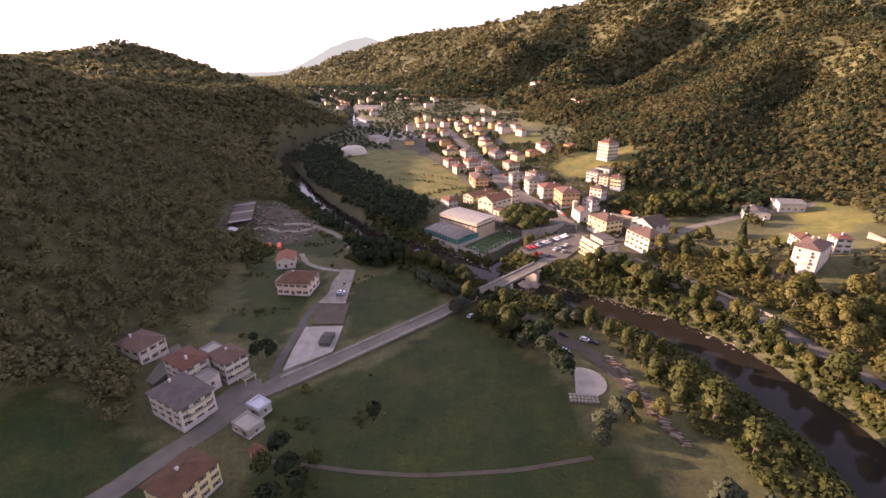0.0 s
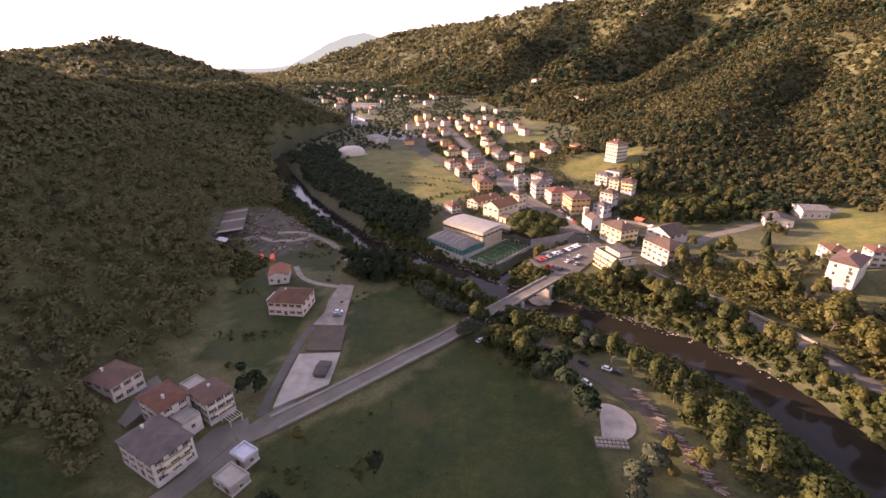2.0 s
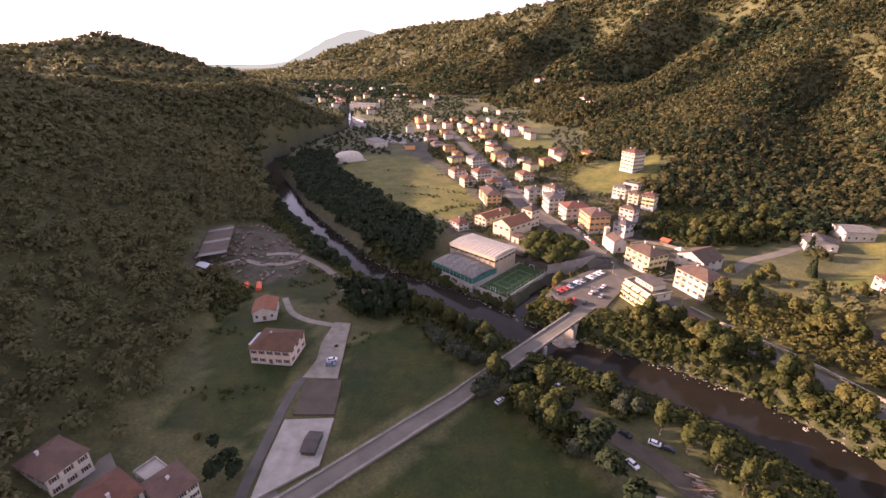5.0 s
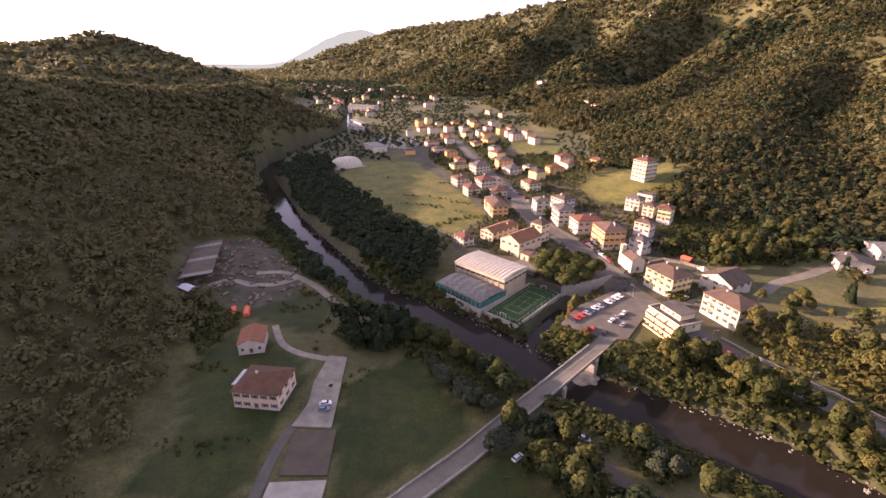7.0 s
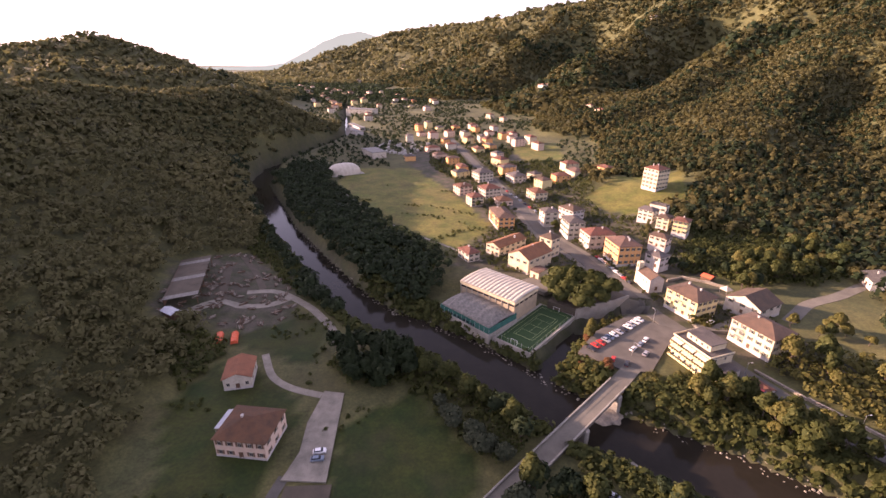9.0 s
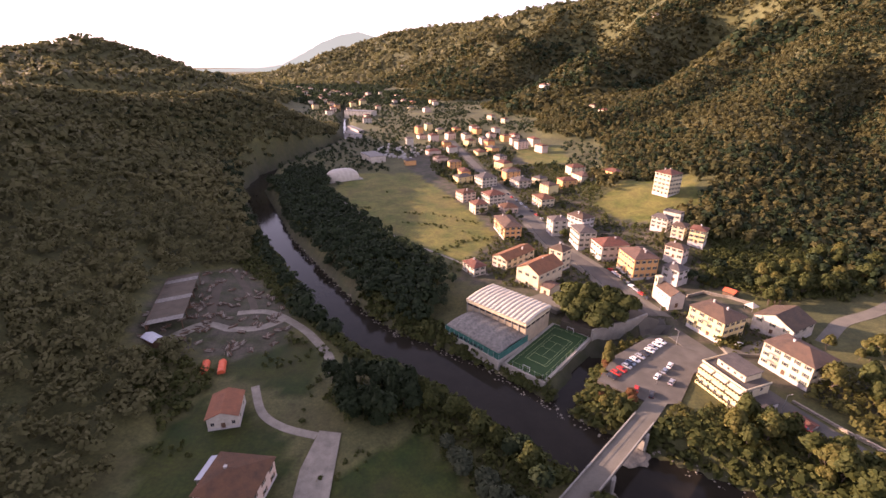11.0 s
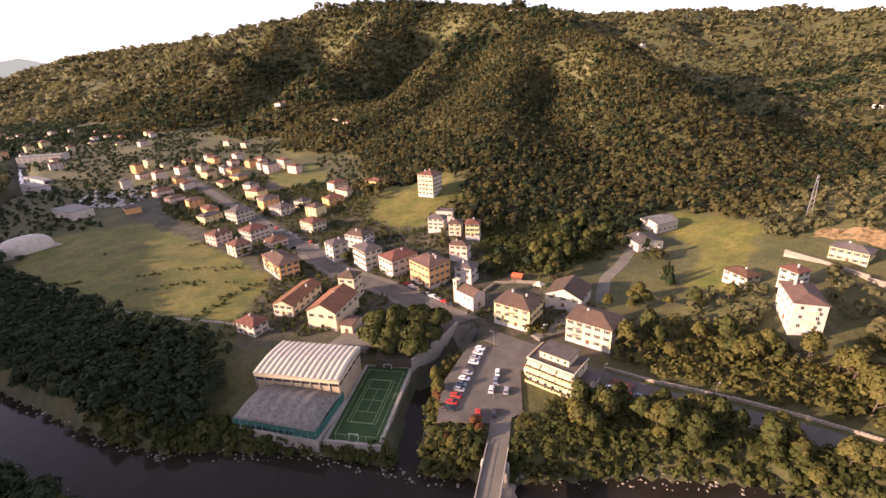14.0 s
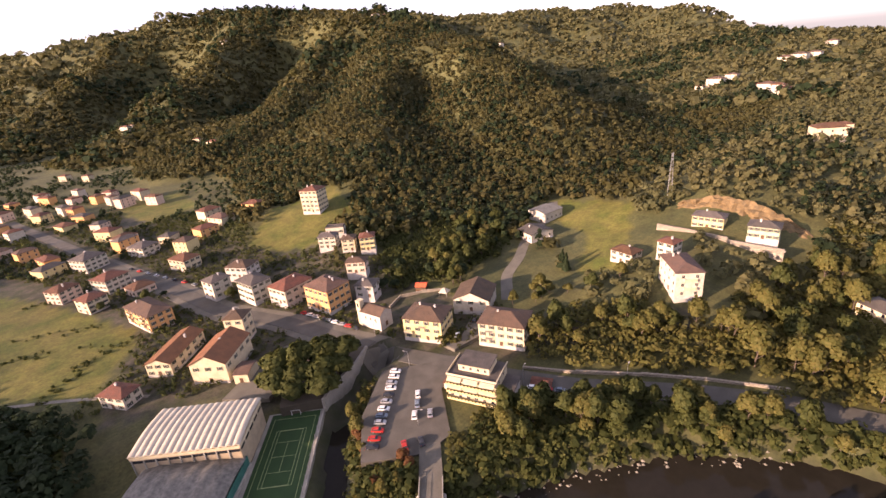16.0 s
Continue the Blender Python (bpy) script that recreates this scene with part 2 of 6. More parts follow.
GULLIES = [  # line, share taken away, reach to either side
    ([(400, 330), (577, 346), (640, 432), (715, 552), (785, 702), (900, 942), (1040, 1232), (1085, 1500)], 0.72, 150),
    ([(760, 1500), (620, 1350), (480, 1220), (330, 1060), (225, 940)], 0.66, 150),
    ([(500, 1850), (350, 1650), (180, 1400)], 0.42, 150),
    ([(560, 760), (430, 640), (340, 540)], 0.35, 70),
]


def height(x, y):
    """Ground height on arrays."""
    x, y = np.asarray(x, float), np.asarray(y, float)
    floor = 0.010 * np.clip(y - 380, 0, 700) + 0.045 * np.clip(x - 120, 0, 200) * np.clip((y - 150) / 80, 0, 1)
    floor = floor + 0.35 * fbm(x / 40, y / 40, 3)
    power = np.zeros_like(x)
    for n, ridge in enumerate(RIDGES):
        h = np.zeros_like(x)
        for a, b in zip(ridge[:-1], ridge[1:]):
            d, v = along(x, y, [a, b])
            t = np.clip(1 - d / v[..., 1], 0, 1)
            gully = 1 + (0.42 * fbm(x / 150, y / 150, n + 1, 4) + 0.5 * fbm(x / 330, y / 330, n + 31, 2) * np.clip((np.hypot(x - 60, y - 330) - 330) / 300, 0, 1)) * np.clip((1 - t) * 2.0, 0, 1) * (0 if n > 8 else 1)
            h = np.maximum(h, v[..., 0] * (t * t * (3 - 2 * t) * 0.35 + t * 0.65) * gully)
        power = power + np.clip(h, 0, None) ** 6
    rise = power ** (1 / 6)
    for line, depth, reach in GULLIES:
        t = np.clip(1 - along(x, y, line)[0] / reach, 0, 1)
        rise = rise * (1 - depth * t * t * (3 - 2 * t))
    rib = 0.5 - np.abs(fbm(x / 170, y / 170, 77, 3)) * 2
    rise = rise + np.where(x > 0, 17, 5) * rib * np.clip((rise - 22) / 60, 0, 1)
    z = floor + rise
    d, v = along(x, y, [(-10, 306), (40, 296)])
    z = z - 3.4 * np.clip((36 - d) / 12, 0, 1)
    d, v = along(x, y, RIVER)
    bank = np.clip((d - v[..., 0] * 0.78) / 8.0, 0, 1)
    bank = bank * bank * (3 - 2 * bank)
    bed = -9.2 + 0.5 * fbm(x / 9, y / 9, 8)
    z = bed * (1 - bank) + z * bank
    d, v = along(x, y, STREAM)
    cut = np.clip((d - v[..., 0]) / 2.5, 0, 1)
    return np.minimum(z, -8.8 * (1 - cut) + z * cut)


def ticks(lo, hi, fine0, fine1, step):
    """Grid lines, even between fine0 and fine1 and ever wider outside."""
    mid = list(np.arange(fine0, fine1 + step, step))
    up, s = [mid[-1]], step
    while up[-1] < hi:
        s *= 1.07
        up.append(up[-1] + s)
    down, s = [mid[0]], step
    while down[-1] > lo:
        s *= 1.07
        down.append(down[-1] - s)
    return np.array(down[:0:-1] + mid + up[1:])


def inside(x, y, poly):
    """Which of the points lie inside a polygon."""
    hit = np.zeros(x.shape, bool)
    for (ax, ay), (bx, by) in zip(poly, poly[1:] + poly[:1]):
        cross = (ay > y) != (by > y)
        hit ^= cross & (x < (bx - ax) * (y - ay) / ((by - ay) if by != ay else 1e-9) + ax)
    return hit


MEADOWS = [
    [(-31, 152), (9, 196), (30, 170), (46, 146), (47, 120), (62, 104), (72, 84), (76, 40), (-54, 40), (-54, 90), (-52, 108), (-57, 136)],
    [(-50, 226), (-24, 246), (0, 212), (-6, 200), (-40, 172)],
    [(-119, 543), (-108, 605), (-28, 612), (6, 498), (22, 425), (-4, 384), (-20, 397), (-59, 440)],
    [(-102, 178), (-68, 172), (-64, 236), (-78, 250), (-106, 262), (-112, 236), (-98, 205)],
    [(-150, 60), (-80, 60), (-78, 110), (-130, 130)],
    [(200, 262), (275, 290), (285, 350), (262, 362), (236, 300), (190, 282)],
    [(120, 440), (180, 460), (200, 520), (150, 540), (105, 490)],
    [(60, 640), (130, 660), (140, 760), (80, 740)],
    [(-110, 275), (-66, 262), (-66, 290), (-100, 300)],
]
BARE = [[(-146, 288), (-161, 336), (-152, 352), (-136, 372), (-120, 360), (-92, 322), (-84, 300), (-100, 285)]]
VILLAGE = [[(-10, 360), (20, 345), (60, 300), (130, 255), (170, 215), (180, 225), (130, 300), (140, 330), (150, 430), (110, 470), (100, 560), (70, 720), (-40, 760), (-60, 640), (0, 500), (22, 430)]]

xs, ys = ticks(-4200, 4500, -220, 330, 4.0), ticks(-1800, 4700, 60, 660, 4.0)
gx, gy = np.meshgrid(xs, ys)
gz = height(gx, gy)
nx, ny = len(xs), len(ys)


def ground_z(x, y):
    """Height of the ground sheet at one place."""
    i, j = min(max(int(np.searchsorted(xs, x)) - 1, 0), nx - 2), min(max(int(np.searchsorted(ys, y)) - 1, 0), ny - 2)
    u, t = (x - xs[i]) / (xs[i + 1] - xs[i]), (y - ys[j]) / (ys[j + 1] - ys[j])
    return float((gz[j, i] * (1 - u) + gz[j, i + 1] * u) * (1 - t) + (gz[j + 1, i] * (1 - u) + gz[j + 1, i + 1] * u) * t)


idx = np.arange(nx * ny).reshape(ny, nx)
faces = np.stack([idx[:-1, :-1], idx[:-1, 1:], idx[1:, 1:], idx[1:, :-1]], -1).reshape(-1, 4)
me = bpy.data.meshes.new("ground")
me.from_pydata(np.stack([gx, gy, gz], -1).reshape(-1, 3).tolist(), [], faces.tolist())
me.polygons.foreach_set("use_smooth", [True] * len(me.polygons))
tone = np.zeros((ny, nx, 4))
jx, jy = gx + 3 * fbm(gx / 7, gy / 7, 21), gy + 3 * fbm(gx / 7, gy / 7, 22)
# grass in two tones, with the hill's shade and the sunlight in the colour
shaded_grass, sunlit_grass = [MEADOWS[i] for i in (0, 1, 3, 4, 8)], [MEADOWS[i] for i in (2, 5, 6, 7)]
for k, polys in ((0, shaded_grass), (1, BARE + VILLAGE), (3, sunlit_grass)):
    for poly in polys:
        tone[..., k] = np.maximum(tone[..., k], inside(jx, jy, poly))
riverd, riverv = along(gx, gy, RIVER)
tone[..., 2] = np.maximum(np.clip(1.4 - (riverd - riverv[..., 0] * 0.5) / 7, 0, 1), np.clip((8 - along(gx, gy, STREAM)[0]) / 3, 0, 1))
layer = me.color_attributes.new("cover", "FLOAT_COLOR", "POINT")
layer.data.foreach_set("color", tone.reshape(-1))
GROUND = mat("forest_floor", (0.088, 0.084, 0.028), (0.050, 0.055, 0.019), scale=25, fine=3, bump=0.3)
gn, gl = GROUND.node_tree.nodes, GROUND.node_tree.links
att = gn.new("ShaderNodeVertexColor")
att.layer_name = "cover"
sep = gn.new("ShaderNodeSeparateColor")
gl.new(att.outputs[0], sep.inputs[0])
last = gn["Principled BSDF"].inputs["Base Color"].links[0].from_socket


def ground_tone(last, channel, c1, c2, size):
    """Lays a two-tone cover over the ground where the channel says so."""
    t = gn.new("ShaderNodeTexNoise")
    t.inputs["Scale"].default_value, t.inputs["Detail"].default_value = 1.0 / size, 6
    tc = gn.new("ShaderNodeTexCoord")
    gl.new(tc.outputs["Object"], t.inputs["Vector"])
    m1, m2, mr = gn.new("ShaderNodeMix"), gn.new("ShaderNodeMix"), gn.new("ShaderNodeMapRange")
    m1.data_type = m2.data_type = "RGBA"
    m1.inputs["A"].default_value, m1.inputs["B"].default_value = (*c1, 1), (*c2, 1)
    mr.inputs["From Min"].default_value, mr.inputs["From Max"].default_value = 0.35, 0.65
    gl.new(t.outputs["Fac"], mr.inputs["Value"])
    gl.new(mr.outputs[0], m1.inputs["Factor"])
    gl.new(att.outputs["Alpha"] if channel == 3 else sep.outputs[channel], m2.inputs["Factor"])
    gl.new(last, m2.inputs["A"])
    gl.new(m1.outputs["Result"], m2.inputs["B"])
    return m2.outputs["Result"]


def worn(last):
    """Tufts, mown stripes and parched patches: two finer scales over the cover."""
    tc = gn.new("ShaderNodeTexCoord")
    for size, lo, hi, detail in ((1.1, 0.72, 1.3, 5), (4.5, 0.78, 1.22, 4), (60, 0.85, 1.15, 3)):
        t, mr, mx = gn.new("ShaderNodeTexNoise"), gn.new("ShaderNodeMapRange"), gn.new("ShaderNodeMix")
        t.inputs["Scale"].default_value, t.inputs["Detail"].default_value, t.inputs["Roughness"].default_value = 1 / size, detail, 0.65
        gl.new(tc.outputs["Object"], t.inputs["Vector"])
        mr.inputs["From Min"].default_value, mr.inputs["From Max"].default_value = 0.32, 0.68
        mr.inputs["To Min"].default_value, mr.inputs["To Max"].default_value = lo, hi
        gl.new(t.outputs["Fac"], mr.inputs["Value"])
        mx.data_type, mx.blend_type = "RGBA", "MULTIPLY"
        mx.inputs["Factor"].default_value = 1.0
        gl.new(last, mx.inputs["A"])
        gl.new(mr.outputs[0], mx.inputs["B"])
        last = mx.outputs["Result"]
    t, mr, mx = gn.new("ShaderNodeTexNoise"), gn.new("ShaderNodeMapRange"), gn.new("ShaderNodeMix")
    t.inputs["Scale"].default_value, t.inputs["Detail"].default_value = 1 / 22, 5
    gl.new(tc.outputs["Object"], t.inputs["Vector"])
    mr.inputs["From Min"].default_value, mr.inputs["From Max"].default_value = 0.56, 0.68
    mr.inputs["To Max"].default_value = 0.25
    gl.new(t.outputs["Fac"], mr.inputs["Value"])
    mx.data_type = "RGBA"
    gl.new(mr.outputs[0], mx.inputs["Factor"])
    gl.new(last, mx.inputs["A"])
    mx.inputs["B"].default_value = (0.060, 0.046, 0.021, 1)
    return mx.outputs["Result"]


# near-bank green darkened for the hill's shade, then yellower grass brightened as sunlit
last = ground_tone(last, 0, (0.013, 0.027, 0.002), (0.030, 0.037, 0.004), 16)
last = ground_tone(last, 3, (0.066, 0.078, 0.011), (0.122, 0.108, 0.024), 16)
last = ground_tone(last, 1, (0.072, 0.062, 0.044), (0.034, 0.040, 0.015), 7)
last = worn(last)
last = ground_tone(last, 2, (0.055, 0.052, 0.033), (0.030, 0.037, 0.015), 6)
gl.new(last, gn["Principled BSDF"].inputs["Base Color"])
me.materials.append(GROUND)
ground = tagged(new("ground", me), "wooded hills, meadows and valley floor", "ground", kind="structure")

# river surface
wx, wy = np.meshgrid(np.linspace(-420, 330, 60), np.linspace(-260, 1320, 120))
wi = np.arange(wx.size).reshape(wx.shape)
wf = np.stack([wi[:-1, :-1], wi[:-1, 1:], wi[1:, 1:], wi[1:, :-1]], -1).reshape(-1, 4)
near_river = (along(wx, wy, RIVER)[0] < 45).reshape(-1)
wf = [f for f in wf.tolist() if near_river[f].any()]
wz = np.full(wx.shape, -8.0)
water = tagged(new("water", mesh_of("water", np.stack([wx, wy, wz], -1).reshape(-1, 3), wf, [WATER])), "dark slow river water", "river", kind="structure")


# ---- roads ----
def ribbon(name, pts, width, material, label, lift=0.12, thick=0.25, fixed=None, step=3.0, kind="structure"):
    """A road along a line of points, draped over the ground or at the given heights."""
    pts = [Vector(p) for p in pts]
    line = []
    for a, b in zip(pts[:-1], pts[1:]):
        n = max(1, int((b - a).length / step))
        line += [a.lerp(b, i / n) for i in range(n)]
    line.append(pts[-1])
    for _ in range(3):
        line = [line[0]] + [(line[i - 1] + 2 * line[i] + line[i + 1]) / 4 for i in range(1, len(line) - 1)] + [line[-1]]
    v, f = [], []
    for i, p in enumerate(line):
        d = (line[min(i + 1, len(line) - 1)] - line[max(i - 1, 0)]).normalized()
        side = Vector((-d.y, d.x, 0)) if len(p) == 3 else Vector((-d.y, d.x))
        for s in (-1, -0.33, 0.33, 1):
            q = p + side * s * width / 2
            top = (p.z if fixed else max(ground_z(q.x, q.y), ground_z(p.x, p.y) - 0.4)) + lift
            v.append((q.x, q.y, top))
        for s in (-1, 1):
            q = p + side * s * width / 2
            v.append((q.x, q.y, v[-4 if s < 0 else -2][2] - thick))
        k = 6 * i
        if i:
            j = k - 6
            for a in range(3):
                f.append((j + a, j + a + 1, k + a + 1, k + a))
            f += [(j + 4, j, k, k + 4), (j + 3, j + 5, k + 5, k + 3)]
    return tagged(new(name, mesh_of(name, v, f, [material])), label, "road", kind=kind)


BRIDGE = [(-66, 138, 0.4), (-57, 145, 0.6), (-40, 160, 0.8), (-20, 178, 1.0), (-3, 193, 1.0), (14, 210.5, 1.0), (34, 230.5, 1.0), (54, 250.5, 0.9), (63, 260.5, 0.78)]
ribbon("road_1", [(-120, 20), (-100, 80), (-84, 108), (-75, 121), (-68, 133), (-60, 146), (-52, 154)], 7.5, PALE_ROAD, "worn grey asphalt village road")
ribbon("road_2", [(-63, 149), (-63.6, 158), (-63.2, 171), (-63, 195), (-60.5, 207)], 3.4, ASPHALT, "narrow dark asphalt lane to the farmhouse")
ribbon("road_3", [(-6, 800), (20, 640), (38, 520), (50, 467), (57, 413), (72, 376), (82, 330), (90, 303), (98, 282), (105, 260), (114, 240), (126, 220), (137, 201), (147, 180), (156, 150), (165, 110), (176, 60)], 9, ASPHALT, "dark asphalt main street", lift=0.35, thick=1.2)
ribbon("pavement_11", [(24, 600), (38, 520), (50, 467), (57, 413), (72, 376), (82, 334), (88, 314)], 17, PALE_ROAD, "grey paved forecourts along the main street", lift=0.16, thick=1.0)
ribbon("road_4", [(36, 196), (47, 178), (58, 168), (66, 153), (69, 143), (71, 134)], 6.5, EARTH, "pale dirt track by the river")
ribbon("road_5", [(-60, 276), (-64, 288), (-78, 306), (-92, 318), (-104, 325), (-117, 322)], 4, GRAVEL, "gravel track to the timber yard")
ribbon("road_8", [(-93, 317), (-99, 309), (-113, 307), (-125, 311), (-131, 300), (-134, 288)], 4.5, GRAVEL, "curving gravel track in the timber yard")
ribbon("road_9", [(-125, 311), (-130, 325), (-139, 354)], 4, EARTH, "earth track in the timber yard")
ribbon("road_10", [(-110, 326), (-121, 346), (-137, 366)], 3.6, EARTH, "earth track along the timber stacks")
ribbon("road_6", [(-58, 243), (-70, 246), (-80, 252), (-88, 268)], 3.0, GRAVEL, "gravel yard track")
ribbon("road_7", [(150, 296), (170, 312), (190, 318), (214, 330), (240, 336), (262, 340), (280, 352)], 6, PALE_ROAD, "pale drive up to the white warehouse")
ribbon("ditch_path", [(-52, 110), (-22, 106), (-6, 105), (22, 107), (46, 112)], 1.5, EARTH, "narrow earth path along a meadow ditch")
ribbon("footpath", [(-118, 534), (-59, 438), (-40, 415), (-17, 395), (0, 378), (10, 366)], 1.8, GRAVEL, "pale gravel footpath through the meadow")


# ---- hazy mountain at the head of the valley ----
# The haze is painted: a pale self-glowing colour that no lamp lights.
HAZE = bpy.data.materials.new("painted_haze_glow")
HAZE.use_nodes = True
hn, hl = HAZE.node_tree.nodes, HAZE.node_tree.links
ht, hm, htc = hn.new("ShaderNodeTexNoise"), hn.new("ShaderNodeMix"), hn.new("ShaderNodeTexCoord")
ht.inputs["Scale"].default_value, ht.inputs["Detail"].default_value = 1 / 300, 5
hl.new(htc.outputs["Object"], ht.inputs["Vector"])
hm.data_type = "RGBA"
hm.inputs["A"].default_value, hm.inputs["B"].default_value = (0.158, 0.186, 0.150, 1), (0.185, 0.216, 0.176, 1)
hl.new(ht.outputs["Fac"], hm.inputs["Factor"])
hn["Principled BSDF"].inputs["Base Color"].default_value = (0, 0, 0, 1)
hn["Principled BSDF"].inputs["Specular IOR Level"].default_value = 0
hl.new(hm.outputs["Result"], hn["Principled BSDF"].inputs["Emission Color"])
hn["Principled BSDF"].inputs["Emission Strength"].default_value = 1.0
crest = [(-2300, 3500, 20), (-1451, 3863, 30), (-1382, 3888, 34), (-1259, 3930, 52), (-1114, 3974, 125), (-971, 4011, 206), (-808, 4048, 267), (-681, 4071, 287), (-620, 4081, 271), (-551, 4091, 250), (-352, 4113, 175), (300, 4128, 66)]
bv, bf = [], []
for i in range(141):
    t = i / 140 * (len(crest) - 1)
    k = min(int(t), len(crest) - 2)
    a, b = Vector(crest[k]), Vector(crest[k + 1])
    p = a.lerp(b, t - k)
    top = p.z + 6 * noise.noise(Vector((i * 0.35, 2, 0))) + 3 * noise.noise(Vector((i * 0.9, 7, 0)))
    for j in range(5):
        s = j / 4
        bv.append((p.x, p.y - 260 * (1 - s), -40 + (top + 40) * s))
    if i:
        for j in range(4):
            n = 5 * (i - 1) + j
            bf.append((n, n + 5, n + 6, n + 1))
tagged(new("backdrop", mesh_of("backdrop", bv, bf, [HAZE], smooth=True)), "distant mountain with bright haze painted on as glow", "backdrop", kind="structure")


# ---- bridge ----
def bridge():
    root = thing("bridge", pose(0, 0, 0), "long grey concrete road bridge with low parapets", "bridge")
    deck = ribbon("deck", BRIDGE, 6.8, PALE_ROAD, "", lift=0.0, thick=1.0, fixed=True)
    for key in list(deck.keys()):
        del deck[key]
    deck.parent = root
    pts = [Vector(p) for p in BRIDGE[1:-1]]
    bm1, rails = bmesh.new(), 0
    for a, b in zip(pts[:-1], pts[1:]):
        d = (b - a).normalized()
        s = Vector((-d.y, d.x, 0))
        n = max(1, round((b - a).length / 12))
        for side in (-1, 1):
            bm = bmesh.new()
            ang = math.atan2(d.y, d.x)
            add_box(bm, 0, -0.15, 0.0, (b - a).length, 0.15, 0.55)
            for i in range(int((b - a).length / 2.5) + 1):
                add_box(bm, i * 2.5, -0.05, 0.5, i * 2.5 + 0.1, 0.05, 1.05)
            add_box(bm, 0, -0.04, 1.02, (b - a).length, 0.04, 1.1)
            bmesh.ops.transform(bm, matrix=Matrix.Translation(a + s * side * 3.3) @ Matrix.Rotation(ang, 4, "Z"), verts=bm.verts)
            part("parapet", bm, CONCRETE, root)
    for x, y, base in ((33.0, 229.5, -10.5), (50, 246.5, -9)):
        bm = bmesh.new()
        add_box(bm, -1.3, -4.2, base, 1.3, 4.2, 0.2, bevel=0.5)
        bmesh.ops.transform(bm, matrix=Matrix.Translation((x, y, 0)) @ Matrix.Rotation(radians(45), 4, "Z"), verts=bm.verts)
        part("pier", bm, CONCRETE, root)
        bm = bmesh.new()
        bmesh.ops.create_icosphere(bm, subdivisions=3, radius=1)
        for v in bm.verts:
            v.co = Vector((v.co.x * 6.5, v.co.y * 5, v.co.z * 2.2)) * (1 + 0.25 * noise.noise(v.co * 2))
        bmesh.ops.transform(bm, matrix=Matrix.Translation((x - 2, y - 4, -8.4)), verts=bm.verts)
        part("pier_footing", bm, STONE, root)
    for i in range(9):
        p = Vector(BRIDGE[1]).lerp(Vector(BRIDGE[4]), (i + 0.5) / 9)
        p = Vector((-50 + i * 6.4, 151.5 + i * 5.7, 0))
        bm = bmesh.new()
        add_box(bm, -0.35, -2.6, min(ground_z(p.x, p.y), 0) - 1, 0.35, 2.6, 0.05)
        bmesh.ops.transform(bm, matrix=Matrix.Translation(p) @ Matrix.Rotation(radians(41), 4, "Z"), verts=bm.verts)
        part("trestle", bm, CONCRETE, root)


bridge()

# ---- windows, doors and other repeated parts ----
SHARED = {}


def window_meshes(w, h):
    key = (round(w, 2), round(h, 2))
    if key not in SHARED:
        bm = bmesh.new()
        for a in ((-w / 2 - 0.1, 0, w / 2 + 0.1, 0.1), (-w / 2 - 0.1, h - 0.02, w / 2 + 0.1, h + 0.1)):
            add_box(bm, a[0], -0.10, a[1] - 0.1, a[2], 0.02, a[3])
        for s in (-1, 1):
            add_box(bm, min(s * w / 2, s * (w / 2 + 0.1)), -0.08, 0.1, max(s * w / 2, s * (w / 2 + 0.1)), 0.02, h - 0.02)
        add_box(bm, -0.03, -0.05, 0.1, 0.03, 0.02, h)
        fr = from_bm("window_frame", bm, WHITE)
        pane = from_bm("pane", box_bm(-w / 2, -0.035, 0.05, w / 2, 0.01, h), GLASS)
        bm = bmesh.new()
        add_box(bm, -0.26 * w, -0.05, 0, 0.26 * w, 0.0, h)
        for i in range(5):
            z = h * (0.1 + 0.17 * i)
            add_box(bm, -0.22 * w, -0.075, z, 0.22 * w, -0.045, z + h * 0.08)
        sh = from_bm("shutter", bm, DARKWOOD)
        bw = from_bm("shutter", bm2_copy(sh), BROWNWOOD)
        SHARED[key] = (fr, pane, sh, bw)
    return SHARED[key]


def bm2_copy(me):
    bm = bmesh.new()
    bm.from_mesh(me)
    return bm


def place_window(root, m, w=1.1, h=1.6, shutters=True, brown=False):
    fr, pane, sh, bw = window_meshes(w, h)
    ob = child("window", fr, root, m)
    child("pane", pane, ob)
    if shutters:
        for s in (-1, 1):
            child("shutter", bw if brown else sh, ob, pose(s * (w * 0.78 + 0.08), -0.06, 0.05, 0, 0, s * -4))
    return ob


def door_mesh():
    if "door" not in SHARED:
        bm = bmesh.new()
        add_box(bm, -0.55, -0.05, 0, 0.55, 0.02, 2.2)
        for s in (-1, 1):
            add_box(bm, min(s * 0.55, s * 0.7), -0.12, 0, max(s * 0.55, s * 0.7), 0.02, 2.35)
        add_box(bm, -0.7, -0.12, 2.2, 0.7, 0.02, 2.35)
        for z in (0.3, 1.3):
            add_box(bm, -0.4, -0.08, z, 0.4, -0.04, z + 0.7)
        SHARED["door"] = from_bm("door", bm, BROWNWOOD)
    return SHARED["door"]


